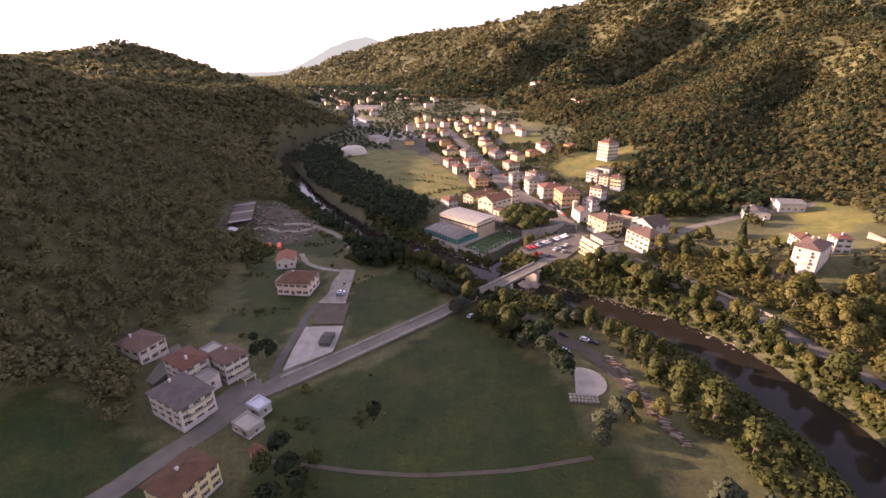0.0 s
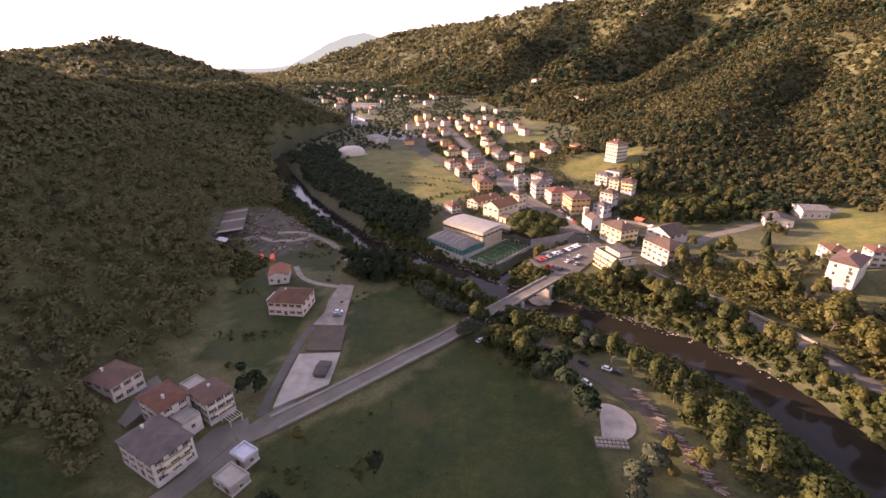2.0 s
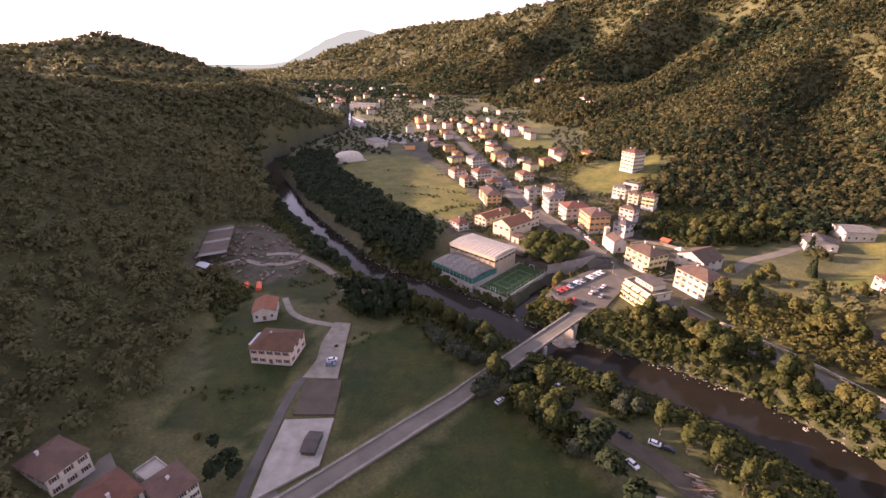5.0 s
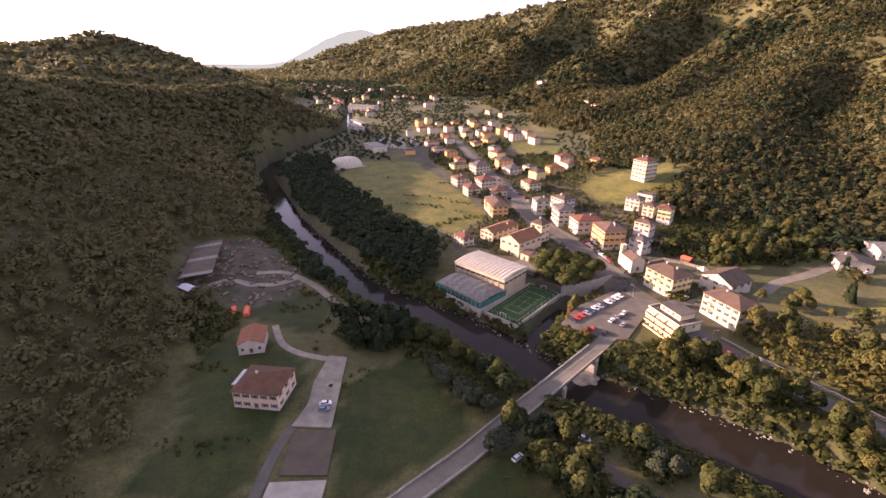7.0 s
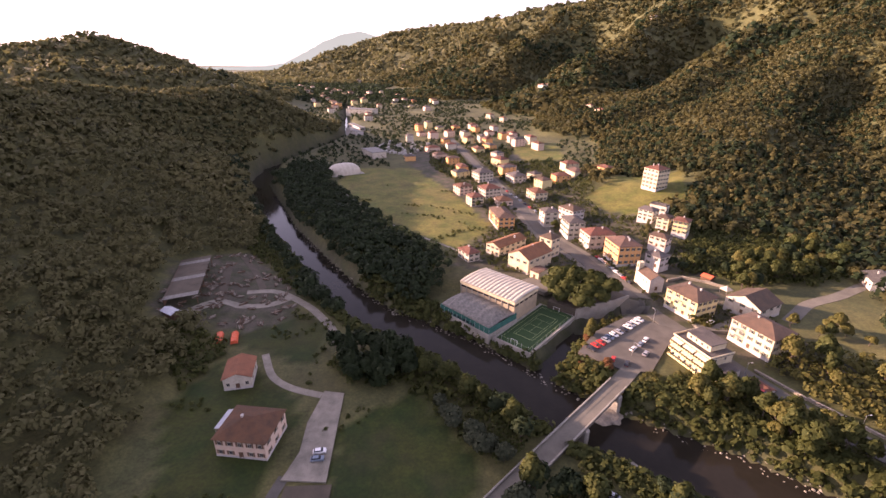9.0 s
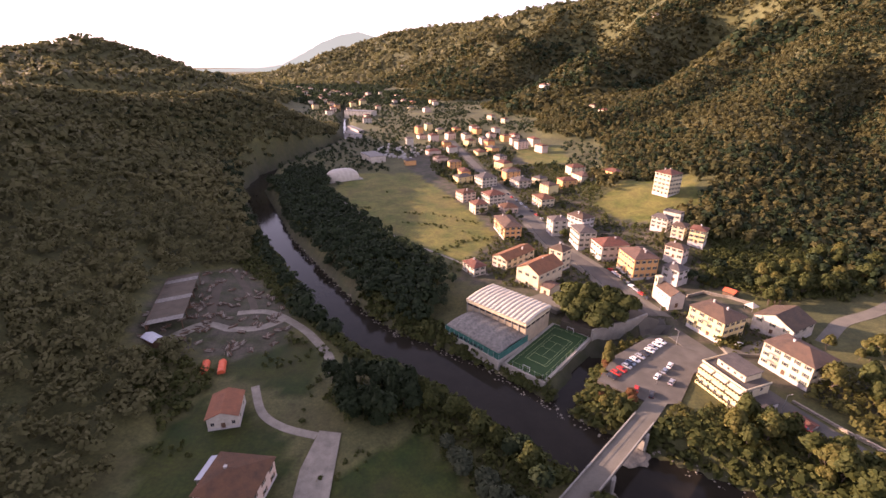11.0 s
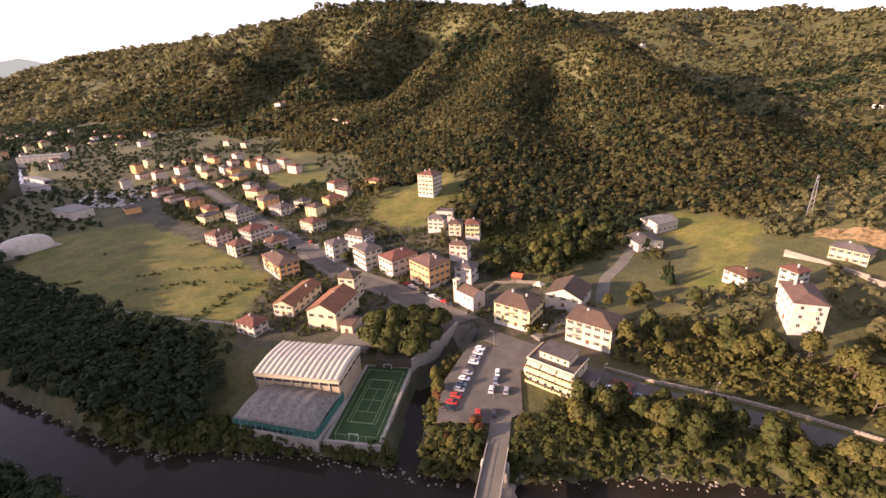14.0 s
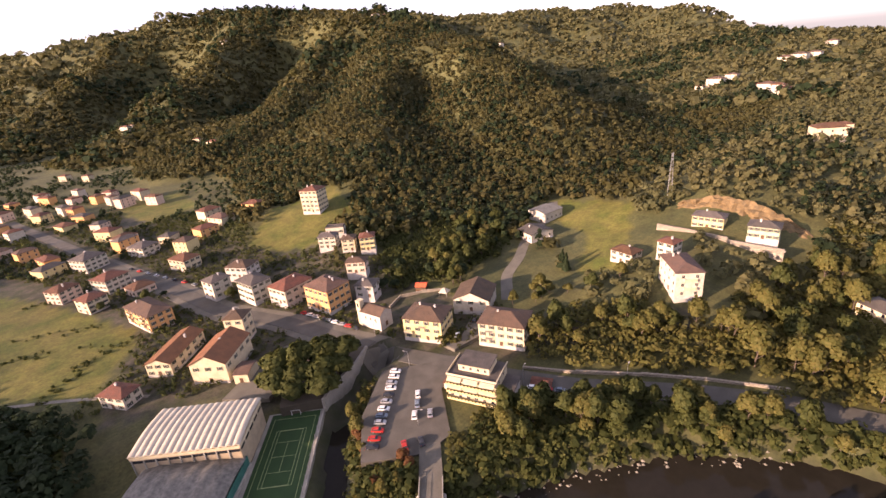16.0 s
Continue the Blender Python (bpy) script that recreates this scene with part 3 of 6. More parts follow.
def balcony_bm(w, depth=1.2, solid=False):
    bm = bmesh.new()
    add_box(bm, -w / 2, -depth, -0.16, w / 2, 0.05, 0.0)
    if solid:
        add_box(bm, -w / 2, -depth, 0, w / 2, -depth + 0.1, 0.95)
    else:
        add_box(bm, -w / 2, -depth, 0.95, w / 2, -depth + 0.05, 1.0)
        for i in range(int(w / 0.3) + 1):
            x = -w / 2 + i * w / max(1, int(w / 0.3))
            add_box(bm, x - 0.015, -depth + 0.01, 0, x + 0.015, -depth + 0.04, 0.95)
    for s in (-1, 1):
        x = s * w / 2
        add_box(bm, x - 0.03, -depth, 0.0 if solid else 0.93, x + 0.03, 0, 0.98)
    return bm


def hip_roof(w, d, z, rise, over=0.55, thick=0.18):
    """A hipped roof slab with eaves, the ridge along the longer side."""
    a, b = w / 2 + over, d / 2 + over
    drop = rise * over / (min(w, d) / 2)
    if w >= d:
        r = max(w / 2 - d / 2, 0.02)
        top = [(-r, 0), (r, 0)]
    else:
        r = max(d / 2 - w / 2, 0.02)
        top = [(0, -r), (0, r)]
    bm = bmesh.new()
    lo = [bm.verts.new((x, y, z - drop)) for x, y in ((-a, -b), (a, -b), (a, b), (-a, b))]
    hi = [bm.verts.new((x, y, z - drop + thick)) for x, y in ((-a, -b), (a, -b), (a, b), (-a, b))]
    t = [bm.verts.new((x, y, z + rise + thick)) for x, y in top]
    bm.faces.new(lo[::-1])
    for i in range(4):
        bm.faces.new((lo[i], lo[(i + 1) % 4], hi[(i + 1) % 4], hi[i]))
    if w >= d:
        bm.faces.new((hi[0], hi[1], t[1], t[0]))
        bm.faces.new((hi[1], hi[2], t[1]))
        bm.faces.new((hi[2], hi[3], t[0], t[1]))
        bm.faces.new((hi[3], hi[0], t[0]))
    else:
        bm.faces.new((hi[0], hi[1], t[0]))
        bm.faces.new((hi[1], hi[2], t[1], t[0]))
        bm.faces.new((hi[2], hi[3], t[1]))
        bm.faces.new((hi[3], hi[0], t[0], t[1]))
    return bm


def gable_roof(w, d, z, rise, over=0.5, thick=0.18, axis="x"):
    """A saddle roof slab; the ridge runs along the axis."""
    bm = bmesh.new()
    if axis == "y":
        w, d = d, w
    a, b = w / 2 + over, d / 2 + over
    drop = rise * over / (d / 2)
    prof = [(-b, z - drop), (0, z + rise), (b, z - drop), (b, z - drop + thick), (0, z + rise + thick), (-b, z - drop + thick)]
    rows = [[bm.verts.new((x, y, h) if axis == "x" else (-y, x, h)) for y, h in prof] for x in (-a, a)]
    for i in range(6):
        j = (i + 1) % 6
        bm.faces.new((rows[0][j], rows[0][i], rows[1][i], rows[1][j]))
    for r, row in enumerate(rows):
        q1, q2 = (row[0], row[1], row[4], row[5]), (row[1], row[2], row[3], row[4])
        bm.faces.new(q1 if r == 0 else q1[::-1])
        bm.faces.new(q2 if r == 0 else q2[::-1])
    bmesh.ops.recalc_face_normals(bm, faces=bm.faces)
    return bm


def chimney_bm(x, y, z):
    bm = bmesh.new()
    add_box(bm, x - 0.35, y - 0.35, z - 1.2, x + 0.35, y + 0.35, z + 0.9)
    add_box(bm, x - 0.45, y - 0.45, z + 0.9, x + 0.45, y + 0.45, z + 1.02)
    return bm


def house(c, rot, w, d, H, zg, walls, roof, label, kind="hip", floors=3, cols=4, side=3, shutters=True, brown=False, pitch=0.40, group="", name="house", chimneys=1, balconies=(), sides="fr", ground_floor=True, axis="x", seed=1, socle=True):
    """A plastered house on the ground; front is local -y, right is local +x."""
    root = thing(name, pose(c[0], c[1], zg, 0, 0, rot), label, "house", group)
    rise = pitch * min(w, d) / 2
    bm = bmesh.new()
    add_box(bm, -w / 2, -d / 2, -4, w / 2, d / 2, H)
    if kind == "gable":
        if axis == "x":
            pts = [((x, -d / 2, H), (x, d / 2, H), (x, 0, H + rise)) for x in (-w / 2, w / 2)]
        else:
            pts = [((-w / 2, y, H), (w / 2, y, H), (0, y, H + rise)) for y in (-d / 2, d / 2)]
        vs = [[bm.verts.new(p) for p in tri] for tri in pts]
        for tri in vs:
            bm.faces.new(tri)
        for i in range(3):
            bm.faces.new((vs[0][i], vs[0][(i + 1) % 3], vs[1][(i + 1) % 3], vs[1][i]))
        bmesh.ops.recalc_face_normals(bm, faces=bm.faces)
    part("wall", bm, walls, root)
    if socle:
        part("socle", box_bm(-w / 2 - 0.06, -d / 2 - 0.06, -4, w / 2 + 0.06, d / 2 + 0.06, 0.7), GREYW, root)
    if kind == "hip":
        rf = part("roof", hip_roof(w, d, H, rise), roof, root)
    elif kind == "gable":
        rf = part("roof", gable_roof(w, d, H, rise, axis=axis), roof, root)
    else:
        bm = bmesh.new()
        add_box(bm, -w / 2 - 0.15, -d / 2 - 0.15, H, w / 2 + 0.15, d / 2 + 0.15, H + 0.25)
        for q in ((-w / 2, -d / 2, w / 2, -d / 2 + 0.25), (-w / 2, d / 2 - 0.25, w / 2, d / 2), (-w / 2, -d / 2 + 0.25, -w / 2 + 0.25, d / 2 - 0.25), (w / 2 - 0.25, -d / 2 + 0.25, w / 2, d / 2 - 0.25)):
            add_box(bm, q[0], q[1], H + 0.24, q[2], q[3], H + 0.8)
        rf = part("roof", bm, roof, root)
    rnd = random.Random(seed * 77 + int(c[0] * 3 + c[1]))
    for k in range(chimneys):
        part("chimney", chimney_bm(rnd.uniform(-0.3, 0.3) * w, rnd.uniform(-0.2, 0.2) * d, H + rise * 0.7 + 0.4), GREYW, rf)
    fh = H / floors
    faces_of = {"f": (cols, w, 0, d), "r": (side, d, 90, w), "l": (side, d, -90, w), "b": (cols, w, 180, d)}
    for s in sides:
        n, length, turn, deep = faces_of[s]
        for fl in range(floors):
            for i in range(n):
                x = -length / 2 + (i + 0.5) * length / n
                m = pose(0, 0, 0, 0, 0, turn) @ pose(x, -deep / 2, fl * fh)
                if fl == 0 and (s, i) == ("f", n // 2):
                    child("door", door_mesh(), root, m)
                    continue
                if fl == 0 and not ground_floor:
                    continue
                place_window(root, m @ pose(0, 0, 0.3 * fh), min(1.1, length / n * 0.4), min(1.6, fh * 0.52), shutters, brown)
    for s, fl, x, bw, solid in balconies:
        n, length, turn, deep = faces_of[s]
        ob = part("balcony", balcony_bm(bw, solid=solid), CREAM if solid else STEEL, root)
        ob.matrix_basis = pose(0, 0, 0, 0, 0, turn) @ pose(x, -deep / 2, fl * fh + 0.1)
    return root


# ---- the village ----
house((96, 369), -81, 17.5, 14.5, 12, 1, ORANGE, BROWN_TILE, "ochre and orange palazzo with a hipped brown roof", cols=5, side=4, sides="frl", chimneys=2, balconies=(("f", 1, 0, 3.0, False),))
house((108, 307), -66, 17.5, 14, 10, 1, YELLOW, BROWN_TILE, "pale yellow house with green shutters and brown tiles", cols=4, side=4, sides="frl", chimneys=2, balconies=(("f", 2, 0, 3.0, False), ("f", 1, -6.4, 4.0, True)))
house((124, 277), -68, 19, 14, 10, 1, CREAM, BROWN_TILE, "cream house with a weathered brown hipped roof", cols=5, side=3, sides="frl", balconies=(("f", 2, -5, 3.0, False), ("f", 1, -5, 3.0, False), ("r", 1, 0, 4.0, True)))
house((76, 411), -83, 15.5, 11.5, 10.5, 2, WHITE, GREY_TILE, "white three-storey house with grey slates", cols=5, side=3, sides="frl")
house((88, 393), -80, 14, 18, 8.5, 2, WHITE, RED_TILE, "white house with a red roof and an awning", cols=4, side=4, sides="fr", floors=2)
house((64, 433), -80, 10.5, 11, 10, 2, WHITE, GREY_TILE, "narrow white house by the street", cols=2, side=2, kind="hip")
house((84, 446), -60, 15, 12, 7, 3, GREYW, BROWN_TILE, "grey house with a brown roof", cols=4, side=3, floors=2)
house((134, 426), -49, 11, 9, 8, 8, WHITE, GREY_TILE, "white house on the slope", cols=3, side=2)
house((140, 412), -44, 8, 9, 8, 7, CREAM, BROWN_TILE, "cream terraced house on the slope", cols=2, side=2)
house((147, 402), -40, 9, 9, 9, 7, YELLOW, RED_TILE, "yellow house with a red roof on the slope", cols=3, side=2)
house((146, 436), -46, 12, 6, 5, 11, WHITE, GREY_TILE, "low white house with a flat roof", cols=3, side=1, kind="flat", floors=1, chimneys=0)
house((165, 492), -62, 14.5, 14, 17, 14, CREAM, RED_TILE, "tall five-storey cream block on the hill", cols=4, side=4, floors=5, sides="frl", chimneys=2, balconies=(("f", 1, 0, 3, False), ("f", 2, 0, 3, False), ("f", 3, 0, 3, False)), name="apartment_block")
house((29, 433), -80, 26, 12, 9, 1, ORANGE, BROWN_TILE, "orange and yellow apartment house", cols=7, side=3, sides="fr", name="apartment_house", balconies=(("f", 1, -7, 4, True), ("f", 2, -7, 4, True), ("f", 1, 7, 4, True), ("f", 2, 7, 4, True)))
house((3, 514), -62, 12, 13, 8, 1, PINK, RED_TILE, "pinkish house with a red roof", cols=3, side=3)
house((12, 481), -70, 12, 11, 8, 1, CREAM, RED_TILE, "cream house with a red roof at the meadow", cols=2, side=3)
house((26, 505), -66, 14, 15, 9, 1, WHITE, RED_TILE, "white three-storey house with a red roof", cols=4, side=4)
house((24, 561), -64, 15, 16, 9, 2, WHITE, GREY_TILE, "white house with a grey roof", cols=4, side=4)
house((36, 482), -76, 12, 12, 5, 1, PINK, RED_TILE, "low pink house with a red roof", cols=3, side=3, floors=1)
house((67, 498), -72, 16, 12, 7, 2, CREAM, RED_TILE, "cream house with a red roof and a balcony", cols=4, side=3, floors=2, balconies=(("f", 1, 2, 6, False),))
house((57, 557), -66, 16, 14, 6, 3, WHITE, GREY_TILE, "low white house with a pale roof", cols=4, side=3, floors=2)
house((2, 371), -60, 12, 8, 6, -0.5, WHITE, RED_TILE, "small white house with a red roof at the footpath", cols=3, side=2, floors=2)
house((27, 385), -48, 11, 26, 6, 0.3, CREAM, NEW_TILE, "long cream building with red roofs", kind="gable", axis="y", cols=3, side=5, floors=2)
house((38, 360), -48, 15, 22, 9, 0.3, CREAM, NEW_TILE, "tall cream gabled hall with an orange roof", kind="gable", axis="y", cols=3, side=4, floors=2, pitch=0.5, ground_floor=False, name="parish_hall")
house((53, 377), -48, 9, 9, 12.5, 0.3, CREAM, BROWN_TILE, "tower block of the gabled hall", cols=2, side=2, floors=3, pitch=0.5)
house((113, 358), -60, 10, 9, 7, 2.5, GREYW, GREY_TILE, "old grey stone house", cols=2, side=2, floors=2)
house((126, 385), -50, 11, 8, 7, 4, PINK, BROWN_TILE, "old pink house at the foot of the slope", cols=3, side=2, floors=2)
house((138, 306), -62, 17, 17, 6, 2, WHITE, BROWN_TILE, "white barn with a broad brown gabled roof", kind="gable", axis="y", cols=3, side=3, floors=2, pitch=0.45, ground_floor=False, name="barn", chimneys=0)
house((190, 232), -141, 20, 11, 11.5, 9.5, WHITE, BROWN_TILE, "tall white house with a faded brown roof on the slope", shutters=False, cols=4, side=2, sides="frb", chimneys=2, pitch=0.35, balconies=(("r", 1, 0, 5, True), ("r", 2, 0, 5, True)))
house((215, 246), -100, 8, 8, 9, 11, WHITE, RED_TILE, "small white tower house", cols=2, side=2)
house((210, 265), -100, 12, 9, 6, 7, WHITE, RED_TILE, "white cottage with red roofs", cols=3, side=2, floors=2)
house((257, 241), -86, 15, 9.5, 6.5, 15, YELLOW, GREY_TILE, "pale yellow new terrace with dormers", cols=5, side=2, floors=2)
house((252, 215), -84, 13, 9.5, 6.5, 15.5, mat("pale_green_plaster", (0.44, 0.46, 0.30), (0.34, 0.36, 0.23)), GREY_TILE, "pale green new terrace on a walled bank", cols=5, side=2, floors=2)
house((251, 340), -98, 15, 17, 6.5, 5.5, WHITE, OLD_SHEET, "white warehouse with a low sheet roof", kind="gable", axis="y", cols=2, side=4, floors=1, shutters=False, pitch=0.2, chimneys=0, name="warehouse")
house((220, 327), -110, 14, 16, 4.5, 5, WHITE, GREY_TILE, "low modern white villa with a grey roof", kind="gable", axis="x", cols=4, side=3, floors=1, shutters=False, pitch=0.3, name="modern_villa")
# left bank
house((-75, 221), -6, 16.5, 14.5, 7, 0.0, PINK, RED_TILE, "pinkish farmhouse with a hipped russet roof", cols=5, side=3, floors=2, sides="frl", brown=True)
house((-91.5, 252), 13, 10, 12.5, 4.8, 0.3, WHITE, NEW_TILE, "low white workshop with an orange tiled gable roof", cols=3, side=2, floors=1, kind="gable", axis="y", shutters=False, chimneys=0, name="workshop")
house((-116.5, 158), -22, 13.5, 11, 7, 3, WHITE, BROWN_TILE, "white house with a loggia and a brown roof", cols=3, side=3, floors=2, sides="frl", brown=True)
house((-85.5, 130), -29, 17, 12, 8, 1, WHITE, GREY_TILE, "white house with a dark roof and balconies", cols=4, side=3, sides="frl", balconies=(("r", 1, 0, 8, True), ("r", 2, 0, 8, True)))
house((-93, 147.5), -31, 13, 9.5, 8, 1.5, WHITE, RED_TILE, "white house with a reddish roof", cols=3, side=2, sides="frl")
house((-79.5, 151), -34, 11, 9, 8, 1, WHITE, BROWN_TILE, "white house with outside stairs and a brown roof", cols=3, side=3, sides="frl", balconies=(("r", 1, 0, 6, True),))
house((-68, 98), -24, 11, 14, 8, 0, YELLOW, RED_TILE, "pale yellow house with an old tiled roof", cols=2, side=4, sides="frl", brown=True)
house((-84.5, 143), -31, 8, 6, 4.5, 1, WHITE, CONCRETE, "low white annex with a flat terrace roof", kind="flat", cols=2, side=1, floors=1, shutters=False, chimneys=0, name="annex")
house((-88, 156.5), -31, 7, 6, 5.5, 1.5, GREYW, CONCRETE, "grey annex with a flat roof behind the houses", kind="flat", cols=2, side=1, floors=2, shutters=False, chimneys=0, name="annex")
house((-61, 122.5), -30, 8, 6, 2.6, 0, CONCRETE, CONCRETE, "low concrete garage with a flat roof", kind="flat", cols=2, side=1, floors=1, shutters=False, chimneys=0, name="garage")
house((-60.5, 130.5), -30, 6, 5, 3.4, 0, CONCRETE, SHEET_BLUE, "low garage with a pale sheet roof", kind="flat", cols=1, side=1, floors=1, shutters=False, chimneys=0, name="garage")


# ---- sports ground ----
def sports_hall():
    root = thing("sports_hall", pose(15.2, 320, 0.2, 0, 0, -42), "sports hall with a white ribbed membrane roof", "hall")
    w, d, H, ribs = 33.5, 20.5, 7.4, 15
    part("wall", box_bm(-w / 2, -d / 2, -6, w / 2, d / 2, H), mat("tan_panel", (0.40, 0.32, 0.21), (0.29, 0.235, 0.16)), root)
    nu, nv = ribs * 8 + 1, 13
    v, f = [], []
    for lay in (0, 1):
        for i in range(nu):
            for j in range(nv):
                u, t = i / (nu - 1), j / (nv - 1)
                z = H + 0.1 + 1.0 * (1 - abs(2 * t - 1) ** 1.7) + 0.1 + 0.42 * abs(math.sin(math.pi * ribs * u)) - 0.35 * lay
                v.append(((u - 0.5) * (w + 1), (t - 0.5) * (d + 1.2), z))
    o = nu * nv
    for i in range(nu - 1):
        for j in range(nv - 1):
            a, b, c, e = i * nv + j, (i + 1) * nv + j, (i + 1) * nv + j + 1, i * nv + j + 1
            f += [(a, b, c, e), (o + e, o + c, o + b, o + a)]
    for i in range(nu - 1):
        f += [(i * nv, o + i * nv, o + (i + 1) * nv, (i + 1) * nv), ((i + 1) * nv - 1, (i + 2) * nv - 1, o + (i + 2) * nv - 1, o + (i + 1) * nv - 1)]
    for j in range(nv - 1):
        a = (nu - 1) * nv
        f += [(j, j + 1, o + j + 1, o + j), (a + j, o + a + j, o + a + j + 1, a + j + 1)]
    child("roof", mesh_of("roof", v, f, [WHITE_PVC]), root)
    part("fascia", box_bm(-w / 2 - 0.3, -d / 2 - 0.45, H - 1.3, w / 2 + 0.3, -d / 2 - 0.05, H - 0.3), CREAM, root, "cream timber fascia beam")
    part("fascia", box_bm(w / 2 + 0.05, -d / 2, H - 1.3, w / 2 + 0.4, d / 2, H - 0.3), CREAM, root)
    for i in range(9):
        x = -w / 2 + (i + 0.5) * w / 9
        part("pillar", box_bm(x - w / 18 - 0.2, -d / 2 - 0.3, -1, x - w / 18 + 0.2, -d / 2 + 0.02, H - 1.3), CONCRETE, root)
        part("window_band", box_bm(x - 1.7, -d / 2 - 0.06, 4.5, x + 1.7, -d / 2 + 0.02, 5.5), GLASS, root)
    for i in range(5):
        y = -d / 2 + (i + 0.5) * d / 5
        part("window_band", box_bm(w / 2 - 0.02, y - 1.5, 4.5, w / 2 + 0.06, y + 1.5, 5.5), GLASS, root)


def old_hall():
    root = thing("covered_pitch", pose(3.6, 305.8, -2.7, 0, 0, -45.5), "old covered pitch with weathered sheeting and green netting", "sports hall")
    w, d = 32, 20.5
    nu, nv = 35, 15
    v, f = [], []
    for i in range(nu):
        for j in range(nv):
            u, t = i / (nu - 1), j / (nv - 1)
            end = min(1, 5 * min(u, 1 - u)) ** 0.7
            arch = math.sin(math.pi * (0.04 + 0.92 * t)) ** 0.8
            sag = 0.28 * math.sin(u * math.pi * 14) + 0.25 * noise.noise(Vector((u * 9, t * 5, 0)))
            v.append(((u - 0.5) * w, (t - 0.5) * d, 3.6 + (3.9 + sag) * arch * (0.35 + 0.65 * end)))
    for i in range(nu - 1):
        for j in range(nv - 1):
            f.append((i * nv + j, (i + 1) * nv + j, (i + 1) * nv + j + 1, i * nv + j + 1))
    ob = child("cover", mesh_of("cover", v, f, [OLD_SHEET], smooth=True), root, None, "sagging grey translucent sheeting")
    ob.modifiers.new("thick", "SOLIDIFY").thickness = 0.08
    for a in ((-w / 2, -d / 2, w / 2, -d / 2 + 0.12), (-w / 2, d / 2 - 0.12, w / 2, d / 2), (-w / 2, -d / 2 + 0.12, -w / 2 + 0.12, d / 2 - 0.12), (w / 2 - 0.12, -d / 2 + 0.12, w / 2, d / 2 - 0.12)):
        part("net", box_bm(a[0], a[1], 1.0, a[2], a[3], 4.2), GREEN_NET, root, "green side netting")
    part("plinth", box_bm(-w / 2 - 0.4, -d / 2 - 0.4, -4, w / 2 + 0.4, d / 2 + 0.4, 1.0), CONCRETE, root)
    for i in range(9):
        x = -10 + i * 2.1
        part("opening", box_bm(x - 0.7, -d / 2 - 0.05, 1.3, x + 0.7, -d / 2 + 0.06, 2.4), GLASS, root)
    for i in range(12):
        x = -w / 2 + i * w / 11
        part("post", box_bm(x - 0.06, -d / 2 - 0.12, 0.9, x + 0.06, -d / 2 - 0.01, 3.6), STEEL, root)


def court():
    root = thing("sports_court", pose(31.2, 297.0, -3.1, 0, 0, -41), "green artificial turf court with pale worn lines", "court")
    w, d = 17.5, 41
    part("base", box_bm(-w / 2 - 1.4, -d / 2 - 1.4, -6, w / 2 + 1.4, d / 2 + 0.6, -0.03), CONCRETE, root, "concrete retaining base")
    part("turf", box_bm(-w / 2, -d / 2, -0.03, w / 2, d / 2, 0.03), TURF, root)
    for a in ((-w / 2 - 1.4, -d / 2 - 1.4, w / 2 + 1.4, -d / 2 - 1.0), (w / 2 + 1.0, -d / 2 - 1.0, w / 2 + 1.4, d / 2)):
        part("kerb", box_bm(a[0], a[1], -0.03, a[2], a[3], 0.55), CONCRETE, root)

    def lines(x0, y0, x1, y1, t=0.14):
        for q in ((x0, y0, x1, y0 + t), (x0, y1 - t, x1, y1), (x0, y0 + t, x0 + t, y1 - t), (x1 - t, y0 + t, x1, y1 - t)):
            part("line", box_bm(q[0], q[1], 0.028, q[2], q[3], 0.036), COURT_LINE, root)

    lines(-7.4, -18, 7.4, 18)
    lines(-5.2, -12, 5.2, 12)
    lines(-4.1, -11.85, 4.1, 11.85)
    for y in (-6.4, 0, 6.4):
        part("line", box_bm(-3.9, y - 0.07, 0.028, 3.9, y + 0.07, 0.036), COURT_LINE, root)
    part("line", box_bm(-0.07, -6.3, 0.028, 0.07, 6.3, 0.036), COURT_LINE, root)
    for s in (-1, 1):
        bm = bmesh.new()
        y = s * 19.4
        for x in (-1.6, 1.6):
            add_box(bm, x - 0.06, y - 0.06, 0.03, x + 0.06, y + 0.06, 2.1)
            add_box(bm, x - 0.03, min(y, y + s), 0.03, x + 0.03, max(y, y + s), 0.1)
        add_box(bm, -1.66, y - 0.06, 2.0, 1.66, y + 0.06, 2.12)
        part("goal", bm, LINE, root)
    for i in range(11):
        y = -d / 2 + i * d / 10
        part("fence_post", box_bm(w / 2 + 1.15, y - 0.04, 0.5, w / 2 + 1.23, y + 0.04, 3.6), STEEL, root)
    for i in range(6):
        x = -w / 2 + i * w / 5
        part("fence_post", box_bm(x - 0.04, -d / 2 - 1.25, 0.5, x + 0.04, -d / 2 - 1.17, 3.6), STEEL, root)


sports_hall()
old_hall()
court()


